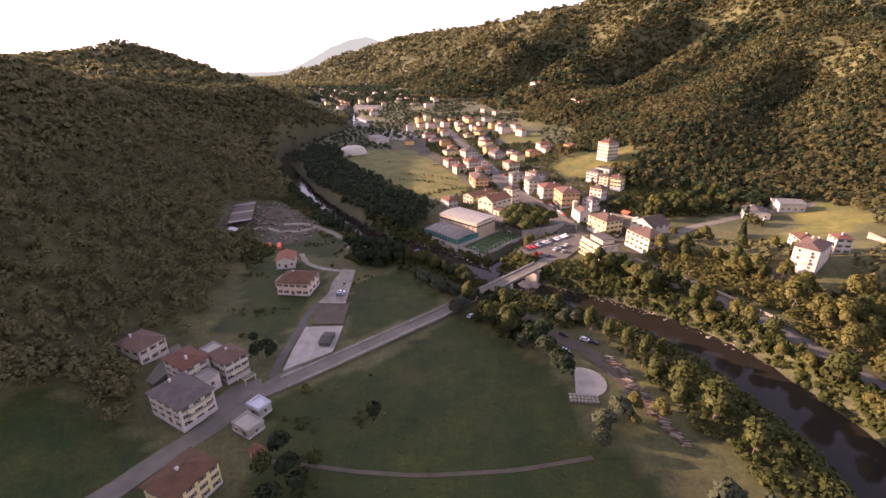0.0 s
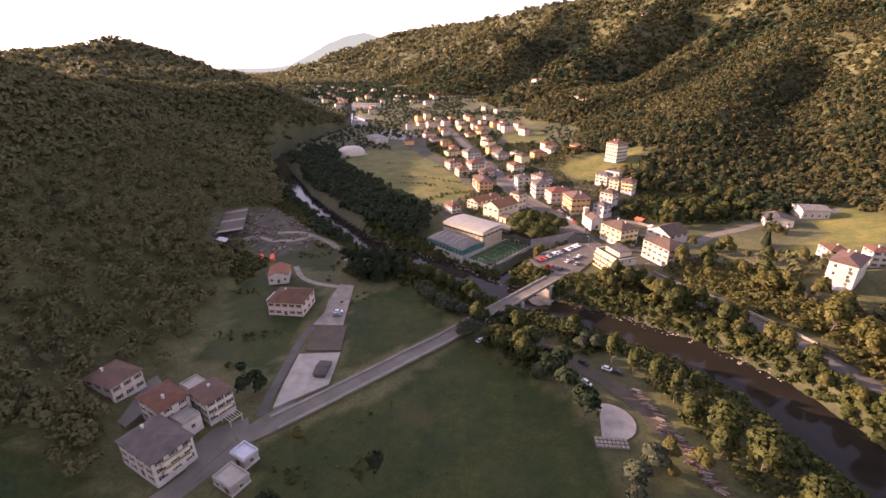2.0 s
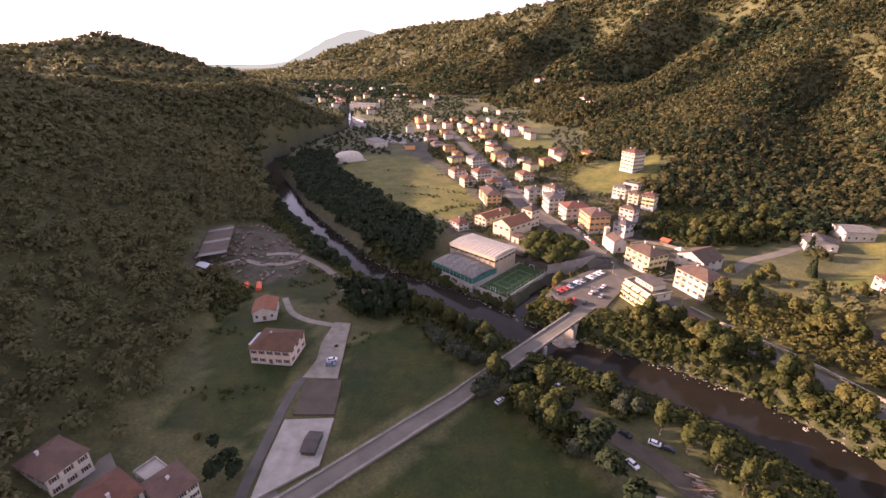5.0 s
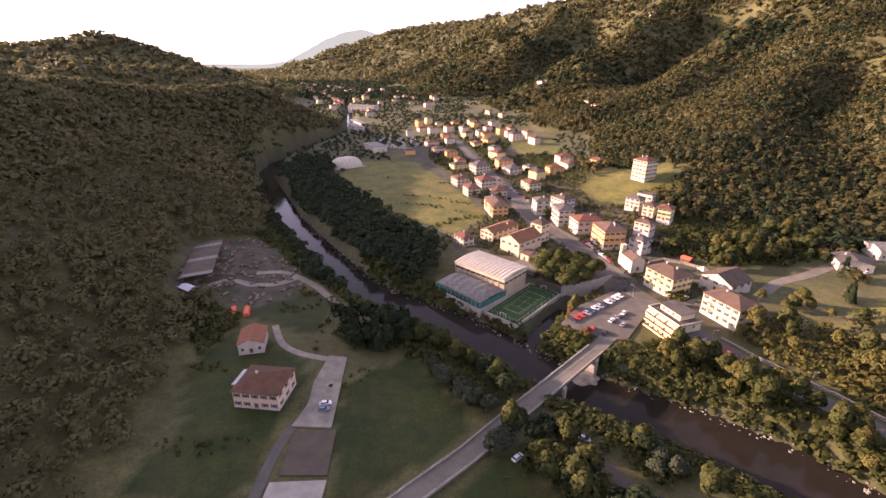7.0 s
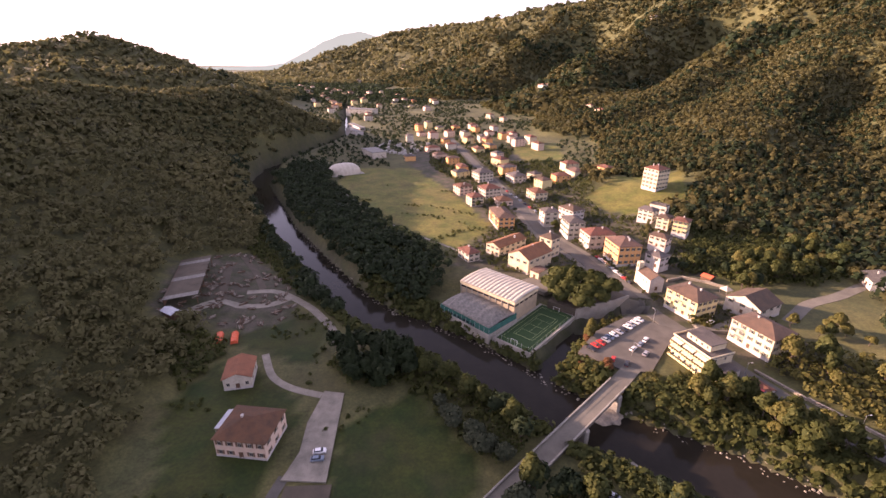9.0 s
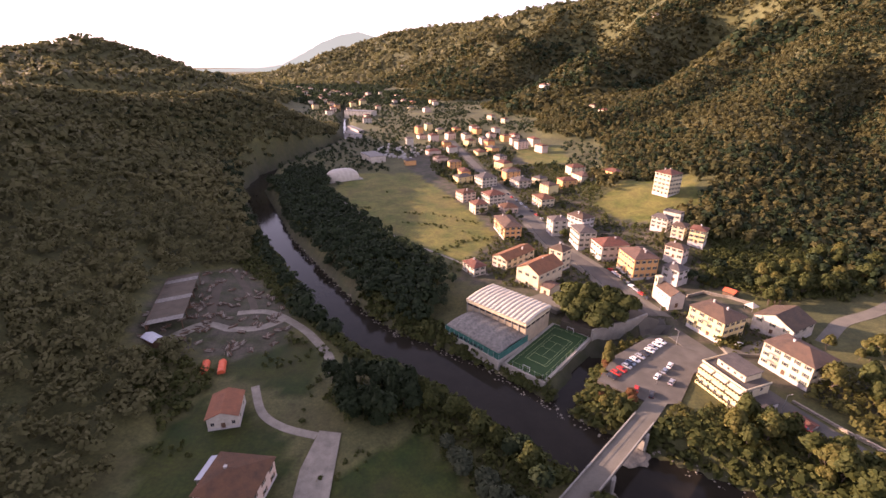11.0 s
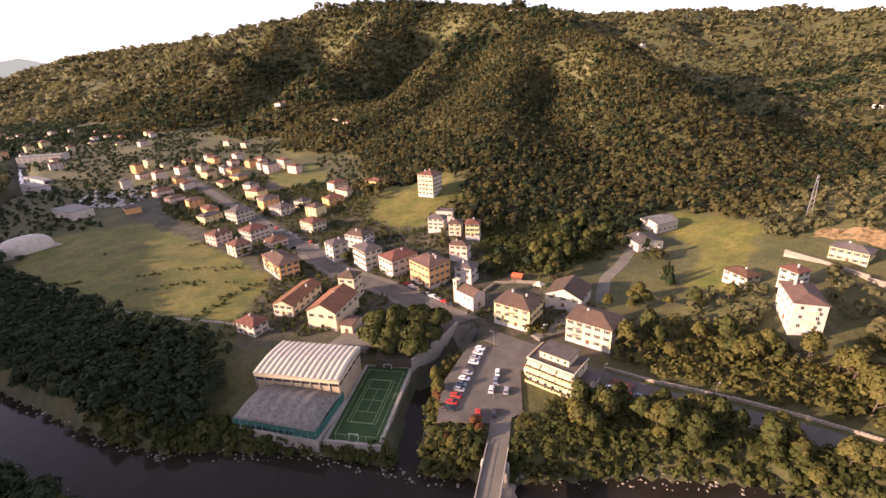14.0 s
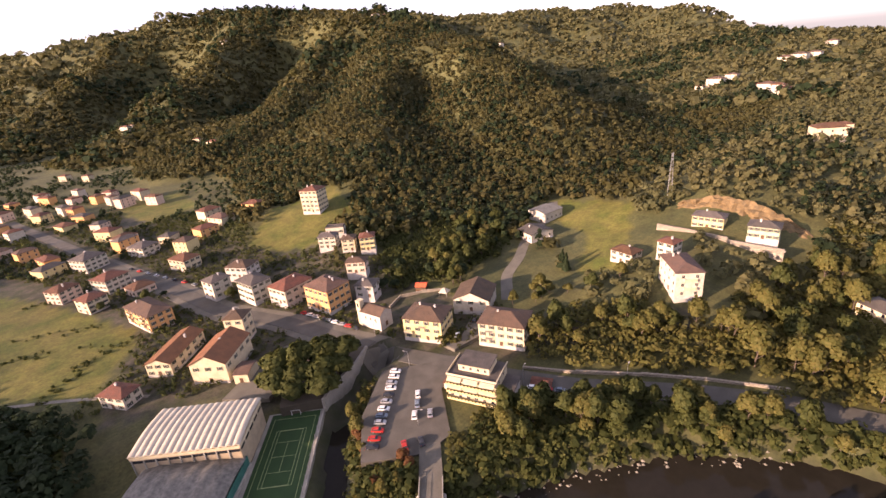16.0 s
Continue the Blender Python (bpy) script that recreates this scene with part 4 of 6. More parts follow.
# ---- terraced flats by the bridge ----
def flats():
    root = thing("terraced_flats", pose(92, 265, 0.3, 0, 0, -70), "yellow block of flats with long awning-shaded balconies", "house")
    w, d, H = 18, 12, 9.0
    part("wall", box_bm(-w / 2, -d / 2, -7, w / 2, d / 2, H), CREAM, root)
    part("roof", box_bm(-w / 2 - 0.3, -d / 2 - 0.3, H, w / 2 + 0.3, d / 2 + 0.3, H + 0.3), GREY_TILE, root)
    for q in ((-w / 2 - 0.3, -d / 2 - 0.3, w / 2 + 0.3, -d / 2 - 0.05), (-w / 2 - 0.3, -d / 2 - 0.05, -w / 2 - 0.05, d / 2 + 0.3), (w / 2 + 0.05, -d / 2 - 0.05, w / 2 + 0.3, d / 2 + 0.3)):
        part("parapet", box_bm(q[0], q[1], H + 0.3, q[2], q[3], H + 1.0), CREAM, root)
    part("penthouse", box_bm(-w / 2 + 3, -d / 2 + 3.5, H + 0.3, w / 2 - 3.5, d / 2 - 0.5, H + 3.0), CREAM, root)
    part("penthouse_roof", box_bm(-w / 2 + 2.6, -d / 2 + 3.0, H + 3.0, w / 2 - 3.1, d / 2, H + 3.3), GREY_TILE, root)
    for i in range(4):
        place_window(root, pose(-w / 2 + 5 + i * 2.7, -d / 2 + 3.5, H + 1.0), 0.9, 1.3, False)
    for fl in range(3):
        z = 0.2 + fl * 3.0
        bal = part("balcony", balcony_bm(w, 1.7, True), YELLOW, root, "long balcony with a solid yellow parapet")
        bal.matrix_basis = pose(0, -d / 2, z)
        for i in range(3):
            bm = bmesh.new()
            x = -w / 2 + 0.4 + i * w / 3
            add_box(bm, x, -2.1, 0, x + w / 3 - 0.8, 0, 0.07)
            if fl == 0:
                bm.free()
                continue
            aw = part("awning", bm, CREAM, root, "cream cloth awning")
            aw.matrix_basis = pose(0, -d / 2, z + 2.7, 26, 0, 0)
        for i in range(6):
            place_window(root, pose(-w / 2 + (i + 0.5) * w / 6, -d / 2, z + 0.1), 1.1, 2.1, False)
        for i in range(14):
            bm = bmesh.new()
            bmesh.ops.create_icosphere(bm, subdivisions=1, radius=0.3)
            for vt in bm.verts:
                vt.co *= 1 + 0.4 * noise.noise(vt.co * 7 + Vector((i, fl, 0)))
            bmesh.ops.translate(bm, vec=(-w / 2 + 0.6 + i * 1.28, -d / 2 - 1.75, z + 0.95), verts=bm.verts)
            part("flower_box_plant", bm, LEAF_C, bal).matrix_parent_inverse = bal.matrix_basis.inverted()
        for i in range(2):
            place_window(root, pose(w / 2, -3 + i * 5, z + 0.8, 0, 0, 90), 1.0, 1.5, False)
    part("stair_block", box_bm(w / 2, -d / 2 + 1.5, -6, w / 2 + 5, d / 2 - 1, 5.0), GREYW, root)
    part("stair_roof", box_bm(w / 2, -d / 2 + 1.2, 5.0, w / 2 + 5.3, d / 2 - 0.7, 5.25), GREY_TILE, root)
    part("terrace_wall", box_bm(-w / 2 - 1, -d / 2 - 4, -7, w / 2 + 4, -d / 2 - 0.01, -1.4), STONE, root, "rubble stone terrace wall")
    part("lean_to", box_bm(-w / 2 - 3.2, -3, -4, -w / 2, 4, 2.8), PINK, root)
    bm = bmesh.new()
    add_box(bm, -3.6, -3.6, 0, 0, 4.6, 0.2)
    lt = part("lean_to_roof", bm, RED_TILE, root)
    lt.matrix_basis = pose(-w / 2, 0, 3.4, 0, -12, 0)


flats()


def chapel():
    root = thing("chapel", pose(99, 333, 1.2, 0, 0, -80), "small stone chapel with a slim bell gable tower", "chapel")
    w, d, H = 12, 8, 6.5
    bm = bmesh.new()
    add_box(bm, -w / 2, -d / 2, -3, w / 2, d / 2, H)
    vs = [[bm.verts.new(p) for p in ((x, -d / 2, H), (x, d / 2, H), (x, 0, H + 2.4))] for x in (-w / 2, w / 2)]
    for tri in vs:
        bm.faces.new(tri)
    for i in range(3):
        bm.faces.new((vs[0][i], vs[0][(i + 1) % 3], vs[1][(i + 1) % 3], vs[1][i]))
    bmesh.ops.recalc_face_normals(bm, faces=bm.faces)
    part("wall", bm, GREYW, root)
    part("roof", gable_roof(w, d, H, 2.4, over=0.35), BROWN_TILE, root)
    part("bell_tower", box_bm(-w / 2 - 2.4, -d / 2 + 0.2, -3, -w / 2, -d / 2 + 3.0, 11), CREAM, root, "slim cream bell tower")
    part("tower_cap", box_bm(-w / 2 - 2.6, -d / 2, 11, -w / 2 + 0.2, -d / 2 + 3.2, 11.3), CREAM, root)
    part("belfry_opening", box_bm(-w / 2 - 1.7, -d / 2 + 0.14, 8.2, -w / 2 - 0.7, -d / 2 + 0.3, 10.2), GLASS, root)
    for x in (-3, 0, 3):
        place_window(root, pose(x, -d / 2, 3.2), 0.7, 1.6, False)
    child("door", door_mesh(), root, pose(w / 2, 0, 0, 0, 0, 90))


chapel()


# ---- car park, walls, lamps, sheds ----
def slab(name, pts, z, material, label, thick=2.0, category="pavement", drape=False):
    n = len(pts)
    zs = [(ground_z(x, y) + z if drape else z) for x, y in pts]
    v = [(x, y, h) for (x, y), h in zip(pts, zs)] + [(x, y, h - thick) for (x, y), h in zip(pts, zs)]
    bm = bmesh.new()
    vs = [bm.verts.new(p) for p in v]
    bm.faces.new(vs[:n])
    bm.faces.new(vs[n:][::-1])
    for i in range(n):
        bm.faces.new((vs[i], vs[n + i], vs[n + (i + 1) % n], vs[(i + 1) % n]))
    bmesh.ops.recalc_face_normals(bm, faces=bm.faces)
    return tagged(new(name, from_bm(name, bm, material)), label, category, kind="structure")


slab("pavement_1", [(77, 302), (96, 288), (100, 279), (84, 276), (70, 258), (60, 258), (44, 271), (56, 287)], 0.75, mat("car_park_asphalt", (0.11, 0.10, 0.082), (0.07, 0.064, 0.052), scale=5), "asphalt car park by the bridge", 5)
slab("pavement_2", [(112, 292), (128, 300), (140, 288), (122, 286), (104, 288), (104, 296)], 1.55, PALE_ROAD, "asphalt forecourt between houses", 2)
slab("pavement_3", [(-61, 205.5), (-47.5, 205), (-50, 244), (-57.5, 245), (-59.5, 229), (-58.5, 216)], 0.35, GRAVEL, "pale gravel farm yard", 1)
slab("pavement_4", [(-60, 152), (-60.6, 166), (-60.4, 183), (-44, 184), (-44, 164.5)], 0.7, CONCRETE, "pale concrete yard slab", 2)
slab("pavement_5", [(-58.6, 185.8), (-44.4, 186), (-45.6, 204.2), (-59, 203.4)], 0.35, EARTH, "bare brown vegetable plot", 1)
slab("pavement_6", [(-119, 149), (-103, 141), (-99, 158), (-108, 167)], 2.4, PALE_ROAD, "asphalt yard between white houses", 3)
slab("pavement_7", [(28, 338), (40, 345), (62, 352), (68, 340), (50, 330), (40, 324)], 0.75, PALE_ROAD, "asphalt yard beside the hall", 2)
slab("pavement_8", [(40, 315), (52, 335), (72, 333), (83, 322), (74, 316.5), (60, 311.5), (53, 307)], 0.7, EARTH, "shaded earth square under the trees", 7)
slab("wall_canal", [(52, 306.2), (60, 310.7), (74, 315.7), (83, 321.2), (83.6, 320.4), (74.4, 314.8), (60.4, 309.8), (52.6, 305.4)], 1.5, CONCRETE, "grey concrete canal wall with a parapet", 9, "wall")
slab("pavement_10", [(-80, 134), (-76, 143), (-67, 148), (-64.5, 143.5), (-74, 122)], 0.25, PALE_ROAD, "asphalt forecourt before white houses", 1.5, drape=True)
bm = bmesh.new()
pad = [bm.verts.new((52 + 8.5 * math.cos(a), 147 + 8.5 * math.sin(a), 0.35)) for a in [radians(-120 + i * 12) for i in range(19)]]
bm.faces.new(pad)
ext = bmesh.ops.extrude_face_region(bm, geom=bm.faces[:])
bmesh.ops.translate(bm, vec=(0, 0, -1.5), verts=[e for e in ext["geom"] if isinstance(e, bmesh.types.BMVert)])
bmesh.ops.recalc_face_normals(bm, faces=bm.faces)
tagged(new("pavement_9", from_bm("pavement_9", bm, CONCRETE)), "pale concrete half-round apron", "pavement", kind="structure")


def wall_line(name, pts, h, t, material, label, seed=5):
    """A rubble wall of separate stones along a line, on a solid core."""
    root = thing(name, pose(0, 0, 0), label, "wall")
    rnd = random.Random(seed)
    meshes = []
    for k in range(5):
        bm = bmesh.new()
        add_box(bm, -0.5, -0.5, -0.5, 0.5, 0.5, 0.5, bevel=0.14)
        for vt in bm.verts:
            vt.co += Vector([rnd.uniform(-0.08, 0.08) for _ in range(3)])
        meshes.append(from_bm("stone", bm, material))
    for a, b in zip(pts[:-1], pts[1:]):
        a, b = Vector(a), Vector(b)
        L = (b - a).length
        ang = math.degrees(math.atan2(b.y - a.y, b.x - a.x))
        za, zb = ground_z(*a), ground_z(*b)
        z0 = max(za, zb)
        bm = box_bm(0, -t / 2 + 0.1, min(za, zb) - 2.5 - z0, L, t / 2 - 0.1, h - 0.1)
        ob = part("core", bm, material, root)
        ob.matrix_basis = pose(a.x, a.y, z0, 0, 0, ang)
        n = max(1, int(L / 1.4))
        rows = max(1, int((h + 0.6) / 0.7))
        for r in range(rows):
            for i in range(n):
                x = (i + 0.5 + 0.4 * (r % 2)) * L / n
                if x < L:
                    s = child("stone", rnd.choice(meshes), root)
                    s.matrix_basis = pose(a.x, a.y, z0, 0, 0, ang) @ pose(x, 0, h - 0.35 - r * 0.7, rnd.uniform(-4, 4), rnd.uniform(-4, 4), rnd.uniform(-3, 3)) @ Matrix.Diagonal((L / n * 0.97, t * rnd.uniform(0.95, 1.12), 0.67, 1))
    return root


wall_line("stone_wall", [(112, 260), (121, 243), (133, 224), (143, 206), (153, 184)], 1.0, 0.9, STONE, "pale rubble retaining wall above the street")
wall_line("stone_wall", [(246, 264), (245, 246), (242, 228), (241, 204)], 1.6, 1.0, STONE, "stepped boulder wall below the new terraces", 9)
wall_line("garden_wall", [(112, 340), (122, 344), (132, 338), (140, 330)], 1.4, 0.6, STONE, "old stone garden wall", 11)


def street_lamp(x, y, h=8.0, turn=0):
    root = thing("street_lamp", pose(x, y, ground_z(x, y) + 0.2, 0, 0, turn), "grey steel street lamp on a tall pole", "street lamp", "street lamps")
    bm = bmesh.new()
    bmesh.ops.create_cone(bm, segments=10, radius1=0.11, radius2=0.06, depth=h + 1, cap_ends=True, matrix=Matrix.Translation((0, 0, h / 2 - 0.5)))
    part("pole", bm, STEEL, root)
    part("arm", box_bm(-0.04, -1.5, h - 0.1, 0.04, 0.05, h), STEEL, root)
    part("lamp_head", box_bm(-0.16, -2.1, h - 0.16, 0.16, -1.4, h + 0.02, bevel=0.04), GREYW, root)


for p in ((104, 254, 8, 100), (66, 269, 7, 40), (86, 296, 7, 200), (60, 395, 7, 200), (126, 226, 8, 100), (92, 326, 6, 90)):
    street_lamp(*p)


def small_shed(x, y, w, d, h, rot, walls, roof, label, zoff=0.0):
    root = thing("shed", pose(x, y, ground_z(x, y) + zoff, 0, 0, rot), label, "shed")
    part("wall", box_bm(-w / 2, -d / 2, -1.5, w / 2, d / 2, h), walls, root)
    part("roof", gable_roof(w, d, h, 0.9, 0.3), roof, root)
    child("door", door_mesh(), root, pose(0, -d / 2, 0))


small_shed(135, 341, 5.5, 5, 2.4, -55, BROWNWOOD, ORANGE_TARP, "garden shed with a bright red roof", 0.3)
small_shed(-137, 288, 8, 4.5, 2.5, -30, BROWNWOOD, SHEET_BLUE, "timber yard shed with a pale sheet roof")
small_shed(-128, 100, 5, 4, 2.3, 20, BROWNWOOD, RED_TILE, "small hut with a rusty roof")
small_shed(108, 249, 7, 5, 2.2, -65, GREYW, RED_TILE, "low outbuilding with a tiled roof", -1.0)
small_shed(-48, 172, 4.2, 8, 2.2, -5, DARKWOOD, GREY_TILE, "dark roofed carport on the concrete yard")
small_shed(-54, 112, 3, 3, 2.4, -20, ORANGE, RED_TILE, "little reddish roadside hut")

small_shed(41, 345, 6, 9, 4.0, -48, CREAM, BROWN_TILE, "cream gabled annex of the parish hall", 0.4)

# shaded tent in the garden
root = thing("garden_pavilion", pose(137, 326, ground_z(137, 326), 0, 0, 20), "white pointed garden pavilion", "pavilion")
for sx in (-2, 2):
    for sy in (-2, 2):
        part("leg", box_bm(sx - 0.05, sy - 0.05, 0, sx + 0.05, sy + 0.05, 2.4), STEEL, root)
bm = bmesh.new()
base = [bm.verts.new(p) for p in ((-2.3, -2.3, 2.3), (2.3, -2.3, 2.3), (2.3, 2.3, 2.3), (-2.3, 2.3, 2.3))]
low = [bm.verts.new(v.co + Vector((0, 0, -0.25))) for v in base]
tip = bm.verts.new((0, 0, 4.2))
for i in range(4):
    bm.faces.new((base[i], base[(i + 1) % 4], tip))
    bm.faces.new((low[i], low[(i + 1) % 4], base[(i + 1) % 4], base[i]))
bm.faces.new(low[::-1])
part("canopy", bm, WHITE_PVC, root)


# ---- cars ----
CAR_PAINTS = [mat("white_paint", (0.72, 0.72, 0.70), (0.68, 0.68, 0.66), rough=0.25, bump=0, spec=0.6), mat("silver_paint", (0.42, 0.43, 0.44), (0.38, 0.39, 0.40), rough=0.3, metal=0.5, bump=0), mat("red_paint", (0.42, 0.04, 0.03), (0.36, 0.03, 0.025), rough=0.25, bump=0), mat("dark_paint", (0.03, 0.035, 0.045), (0.025, 0.028, 0.035), rough=0.25, bump=0), mat("blue_grey_paint", (0.16, 0.20, 0.25), (0.13, 0.17, 0.21), rough=0.3, bump=0)]
CAR_WORDS = ["white", "silver", "red", "dark", "grey-blue"]


def car_body(paint):
    prof = [(-2.05, 0.35), (-2.1, 0.75), (-1.95, 0.92), (-1.05, 0.98), (1.15, 1.0), (1.95, 0.85), (2.1, 0.6), (2.05, 0.35)]
    bm = bmesh.new()
    rows = []
    for y, k in ((-0.86, 0.94), (-0.8, 1.0), (0.8, 1.0), (0.86, 0.94)):
        rows.append([bm.verts.new((x, y, z * k if z > 0.5 else z)) for x, z in prof])
    for a, b in zip(rows[:-1], rows[1:]):
        for i in range(len(prof)):
            j = (i + 1) % len(prof)
            bm.faces.new((a[i], a[j], b[j], b[i]))
    bm.faces.new(rows[0][::-1])
    bm.faces.new(rows[-1])
    bmesh.ops.recalc_face_normals(bm, faces=bm.faces)
    return from_bm("body", bm, paint)


def taper_box(x0, x1, y, z0, u0, u1, v, z1):
    bm = bmesh.new()
    lo = [bm.verts.new(p) for p in ((x0, -y, z0), (x1, -y, z0), (x1, y, z0), (x0, y, z0))]
    hi = [bm.verts.new(p) for p in ((u0, -v, z1), (u1, -v, z1), (u1, v, z1), (u0, v, z1))]
    bm.faces.new(lo[::-1])
    bm.faces.new(hi)
    for i in range(4):
        bm.faces.new((lo[i], lo[(i + 1) % 4], hi[(i + 1) % 4], hi[i]))
    return bm


CARS = []
for paint, word in zip(CAR_PAINTS, CAR_WORDS):
    root = thing("car", pose(0, 0, -60), word + " small hatchback car, parked", "car", "parked cars")
    child("body", car_body(paint), root)
    part("window_glass", taper_box(-1.75, 1.2, 0.76, 0.95, -1.35, 0.45, 0.62, 1.4), GLASS, root)
    part("car_roof", taper_box(-1.36, 0.46, 0.63, 1.39, -1.2, 0.3, 0.56, 1.47), paint, root)
    for sx in (-1.25, 1.3):
        for sy in (-0.78, 0.78):
            bm = bmesh.new()
            bmesh.ops.create_cone(bm, segments=14, radius1=0.31, radius2=0.31, depth=0.2, cap_ends=True, matrix=Matrix.Translation((sx, sy, 0.31)) @ Matrix.Rotation(radians(90), 4, "X"))
            wheel = part("wheel", bm, TYRE, root)
            bm = bmesh.new()
            bmesh.ops.create_cone(bm, segments=10, radius1=0.19, radius2=0.17, depth=0.03, cap_ends=True, matrix=Matrix.Translation((sx, sy * 1.14, 0.31)) @ Matrix.Rotation(radians(90), 4, "X"))
            part("rim", bm, STEEL, wheel)
    for sy in (-0.6, 0.6):
        part("headlight", box_bm(2.0, sy - 0.15, 0.62, 2.1, sy + 0.15, 0.76), GLASS, root)
        part("tail_light", box_bm(-2.12, sy - 0.13, 0.66, -2.02, sy + 0.13, 0.8), CAR_PAINTS[2], root)
    CARS.append(root)


def park(k, x, y, rot, z=None):
    return copy_thing(CARS[k], pose(x, y, (ground_z(x, y) + 0.12 if z is None else z), 0, 0, rot))


crnd = random.Random(4)
for i in range(12):
    a = Vector((80, 297)).lerp(Vector((50, 273)), i / 11)
    park((0, 0, 1, 0, 3, 1, 0, 4, 1, 2, 2, 3)[i], a.x + crnd.uniform(-0.3, 0.3), a.y, -52 + crnd.uniform(-4, 4), 0.75)
for k, x, y, r in ((0, 76, 280, 50), (0, 68, 273, 45), (1, 72, 269.5, 48), (2, 57, 265.5, 60), (3, 61.5, 262.5, 60), (4, 72.5, 276.5, 48)):
    park(k, x, y, r, 0.75)
park(0, -52, 216, 12, 0.35)
park(4, -52, 213, 8, 0.35)
for k, x, y, r in ((0, 112, 294, 30), (3, 126, 296, 20), (4, 131, 291, 80)):
    park(k, x, y, r, 1.55)
for k, x, y, r in ((3, 52, 178, -40), (0, 60, 174, -32), (3, 63, 172, -30), (0, 50, 166, -60)):
    park(k, x, y, r)
for k, x, y, r in ((0, 13, 193, 40), (3, 30, 205, -20), (1, 36, 201, -30)):
    park(k, x, y, r)
for i in range(9):
    t = i / 8
    park((3, 2, 1, 0, 4, 3, 1, 0, 2)[i], 88.5 - 7 * t + 1.2, 338 + 34 * t, 112, ground_z(88 - 7 * t, 338 + 34 * t) + 0.4)
for i in range(9):
    park(i % 5, 62 - i * 2.6, 452 + i * 9.5, 105, ground_z(60 - i * 2.5, 452 + i * 9.5) + 0.4)
for i in range(6):
    park((i * 2) % 5, 104 + i * 2.3, 250 - i * 4.2, -60, ground_z(104 + i * 2.3, 250 - i * 4.2) + 0.4)
for k, x, y, r in ((0, 222, 318, 20), (1, 228, 336, 70), (0, 259, 336, 30), (0, 103, 270, -65)):
    park(k, x, y, r)
for c in CARS:
    for o in [*c.children_recursive, c]:
        bpy.data.objects.remove(o)


# ---- timber yard and farm clutter ----
def tarp_stack(x, y, rot, L=11):
    root = thing("covered_stack", pose(x, y, ground_z(x, y), 0, 0, rot), "long stack under a bright orange tarpaulin", "stack", "covered stacks")
    v, f = [], []
    for i in range(23):
        for j in range(9):
            a = math.pi * j / 8
            r = 1.0 + 0.12 * noise.noise(Vector((i * 0.6, j * 0.7, x)))
            v.append(((i / 22 - 0.5) * L, -1.5 * math.cos(a) * r, 1.7 * math.sin(a) ** 0.6 * r))
    for i in range(22):
        for j in range(8):
            f.append((i * 9 + j, i * 9 + j + 1, (i + 1) * 9 + j + 1, (i + 1) * 9 + j))
    f += [tuple(range(9)), tuple(22 * 9 + j for j in range(8, -1, -1))]
    child("tarpaulin", mesh_of("tarpaulin", v, f, [ORANGE_TARP]), root)
    part("pallet", box_bm(-L / 2 - 0.3, -1.6, -0.3, L / 2 + 0.3, 1.6, 0.12), BROWNWOOD, root)


tarp_stack(-112, 278, 106, 9)
tarp_stack(-105.5, 279, 108, 8)


def long_shed(x, y, rot, w, d, H):
    root = thing("timber_shed", pose(x, y, ground_z(x, y) - 0.1, 0, 0, rot), "long open timber shed with a dark sheet roof", "shed")
    for i in range(6):
        for sx in (-1, 1):
            part("post", box_bm(sx * w / 2 - 0.15, -d / 2 + i * d / 5 - 0.15, -0.5, sx * w / 2 + 0.15, -d / 2 + i * d / 5 + 0.15, H), BROWNWOOD, root)
    part("back_wall", box_bm(-w / 2 - 0.1, -d / 2, -0.5, -w / 2 + 0.05, d / 2, H), BROWNWOOD, root)
    for i in range(12):
        ob = part("roof_sheet", box_bm(-w / 2 - 0.7, -d / 2 + i * d / 12 + 0.02, 0, w / 2 + 0.7, -d / 2 + (i + 1) * d / 12 - 0.02, 0.07), EARTH if i % 5 else OLD_SHEET, root)
        ob.matrix_basis = pose(0, 0, H + 0.35 + 0.03 * (i % 2), 0, -4, 0)


long_shed(-144, 319, 18, 14, 48, 4.0)
root = thing("lean_to", pose(-85.6, 227, 0, 0, 0, -6), "pale sheet lean-to against the farmhouse", "shed")
ob = part("roof_sheet", box_bm(-2.2, -4.5, 0, 2.2, 4.5, 0.1), SHEET_BLUE, root)
ob.matrix_basis = pose(0, 0, 3.4, 0, -12, 0)
for yy in (-4.2, 0, 4.2):
    part("post", box_bm(-1.9, yy - 0.1, -0.6, -1.7, yy + 0.1, 3.1), BROWNWOOD, root)
part("wall", box_bm(-1.8, -4.4, -0.6, -1.6, 4.4, 2.6), WHITE, root)

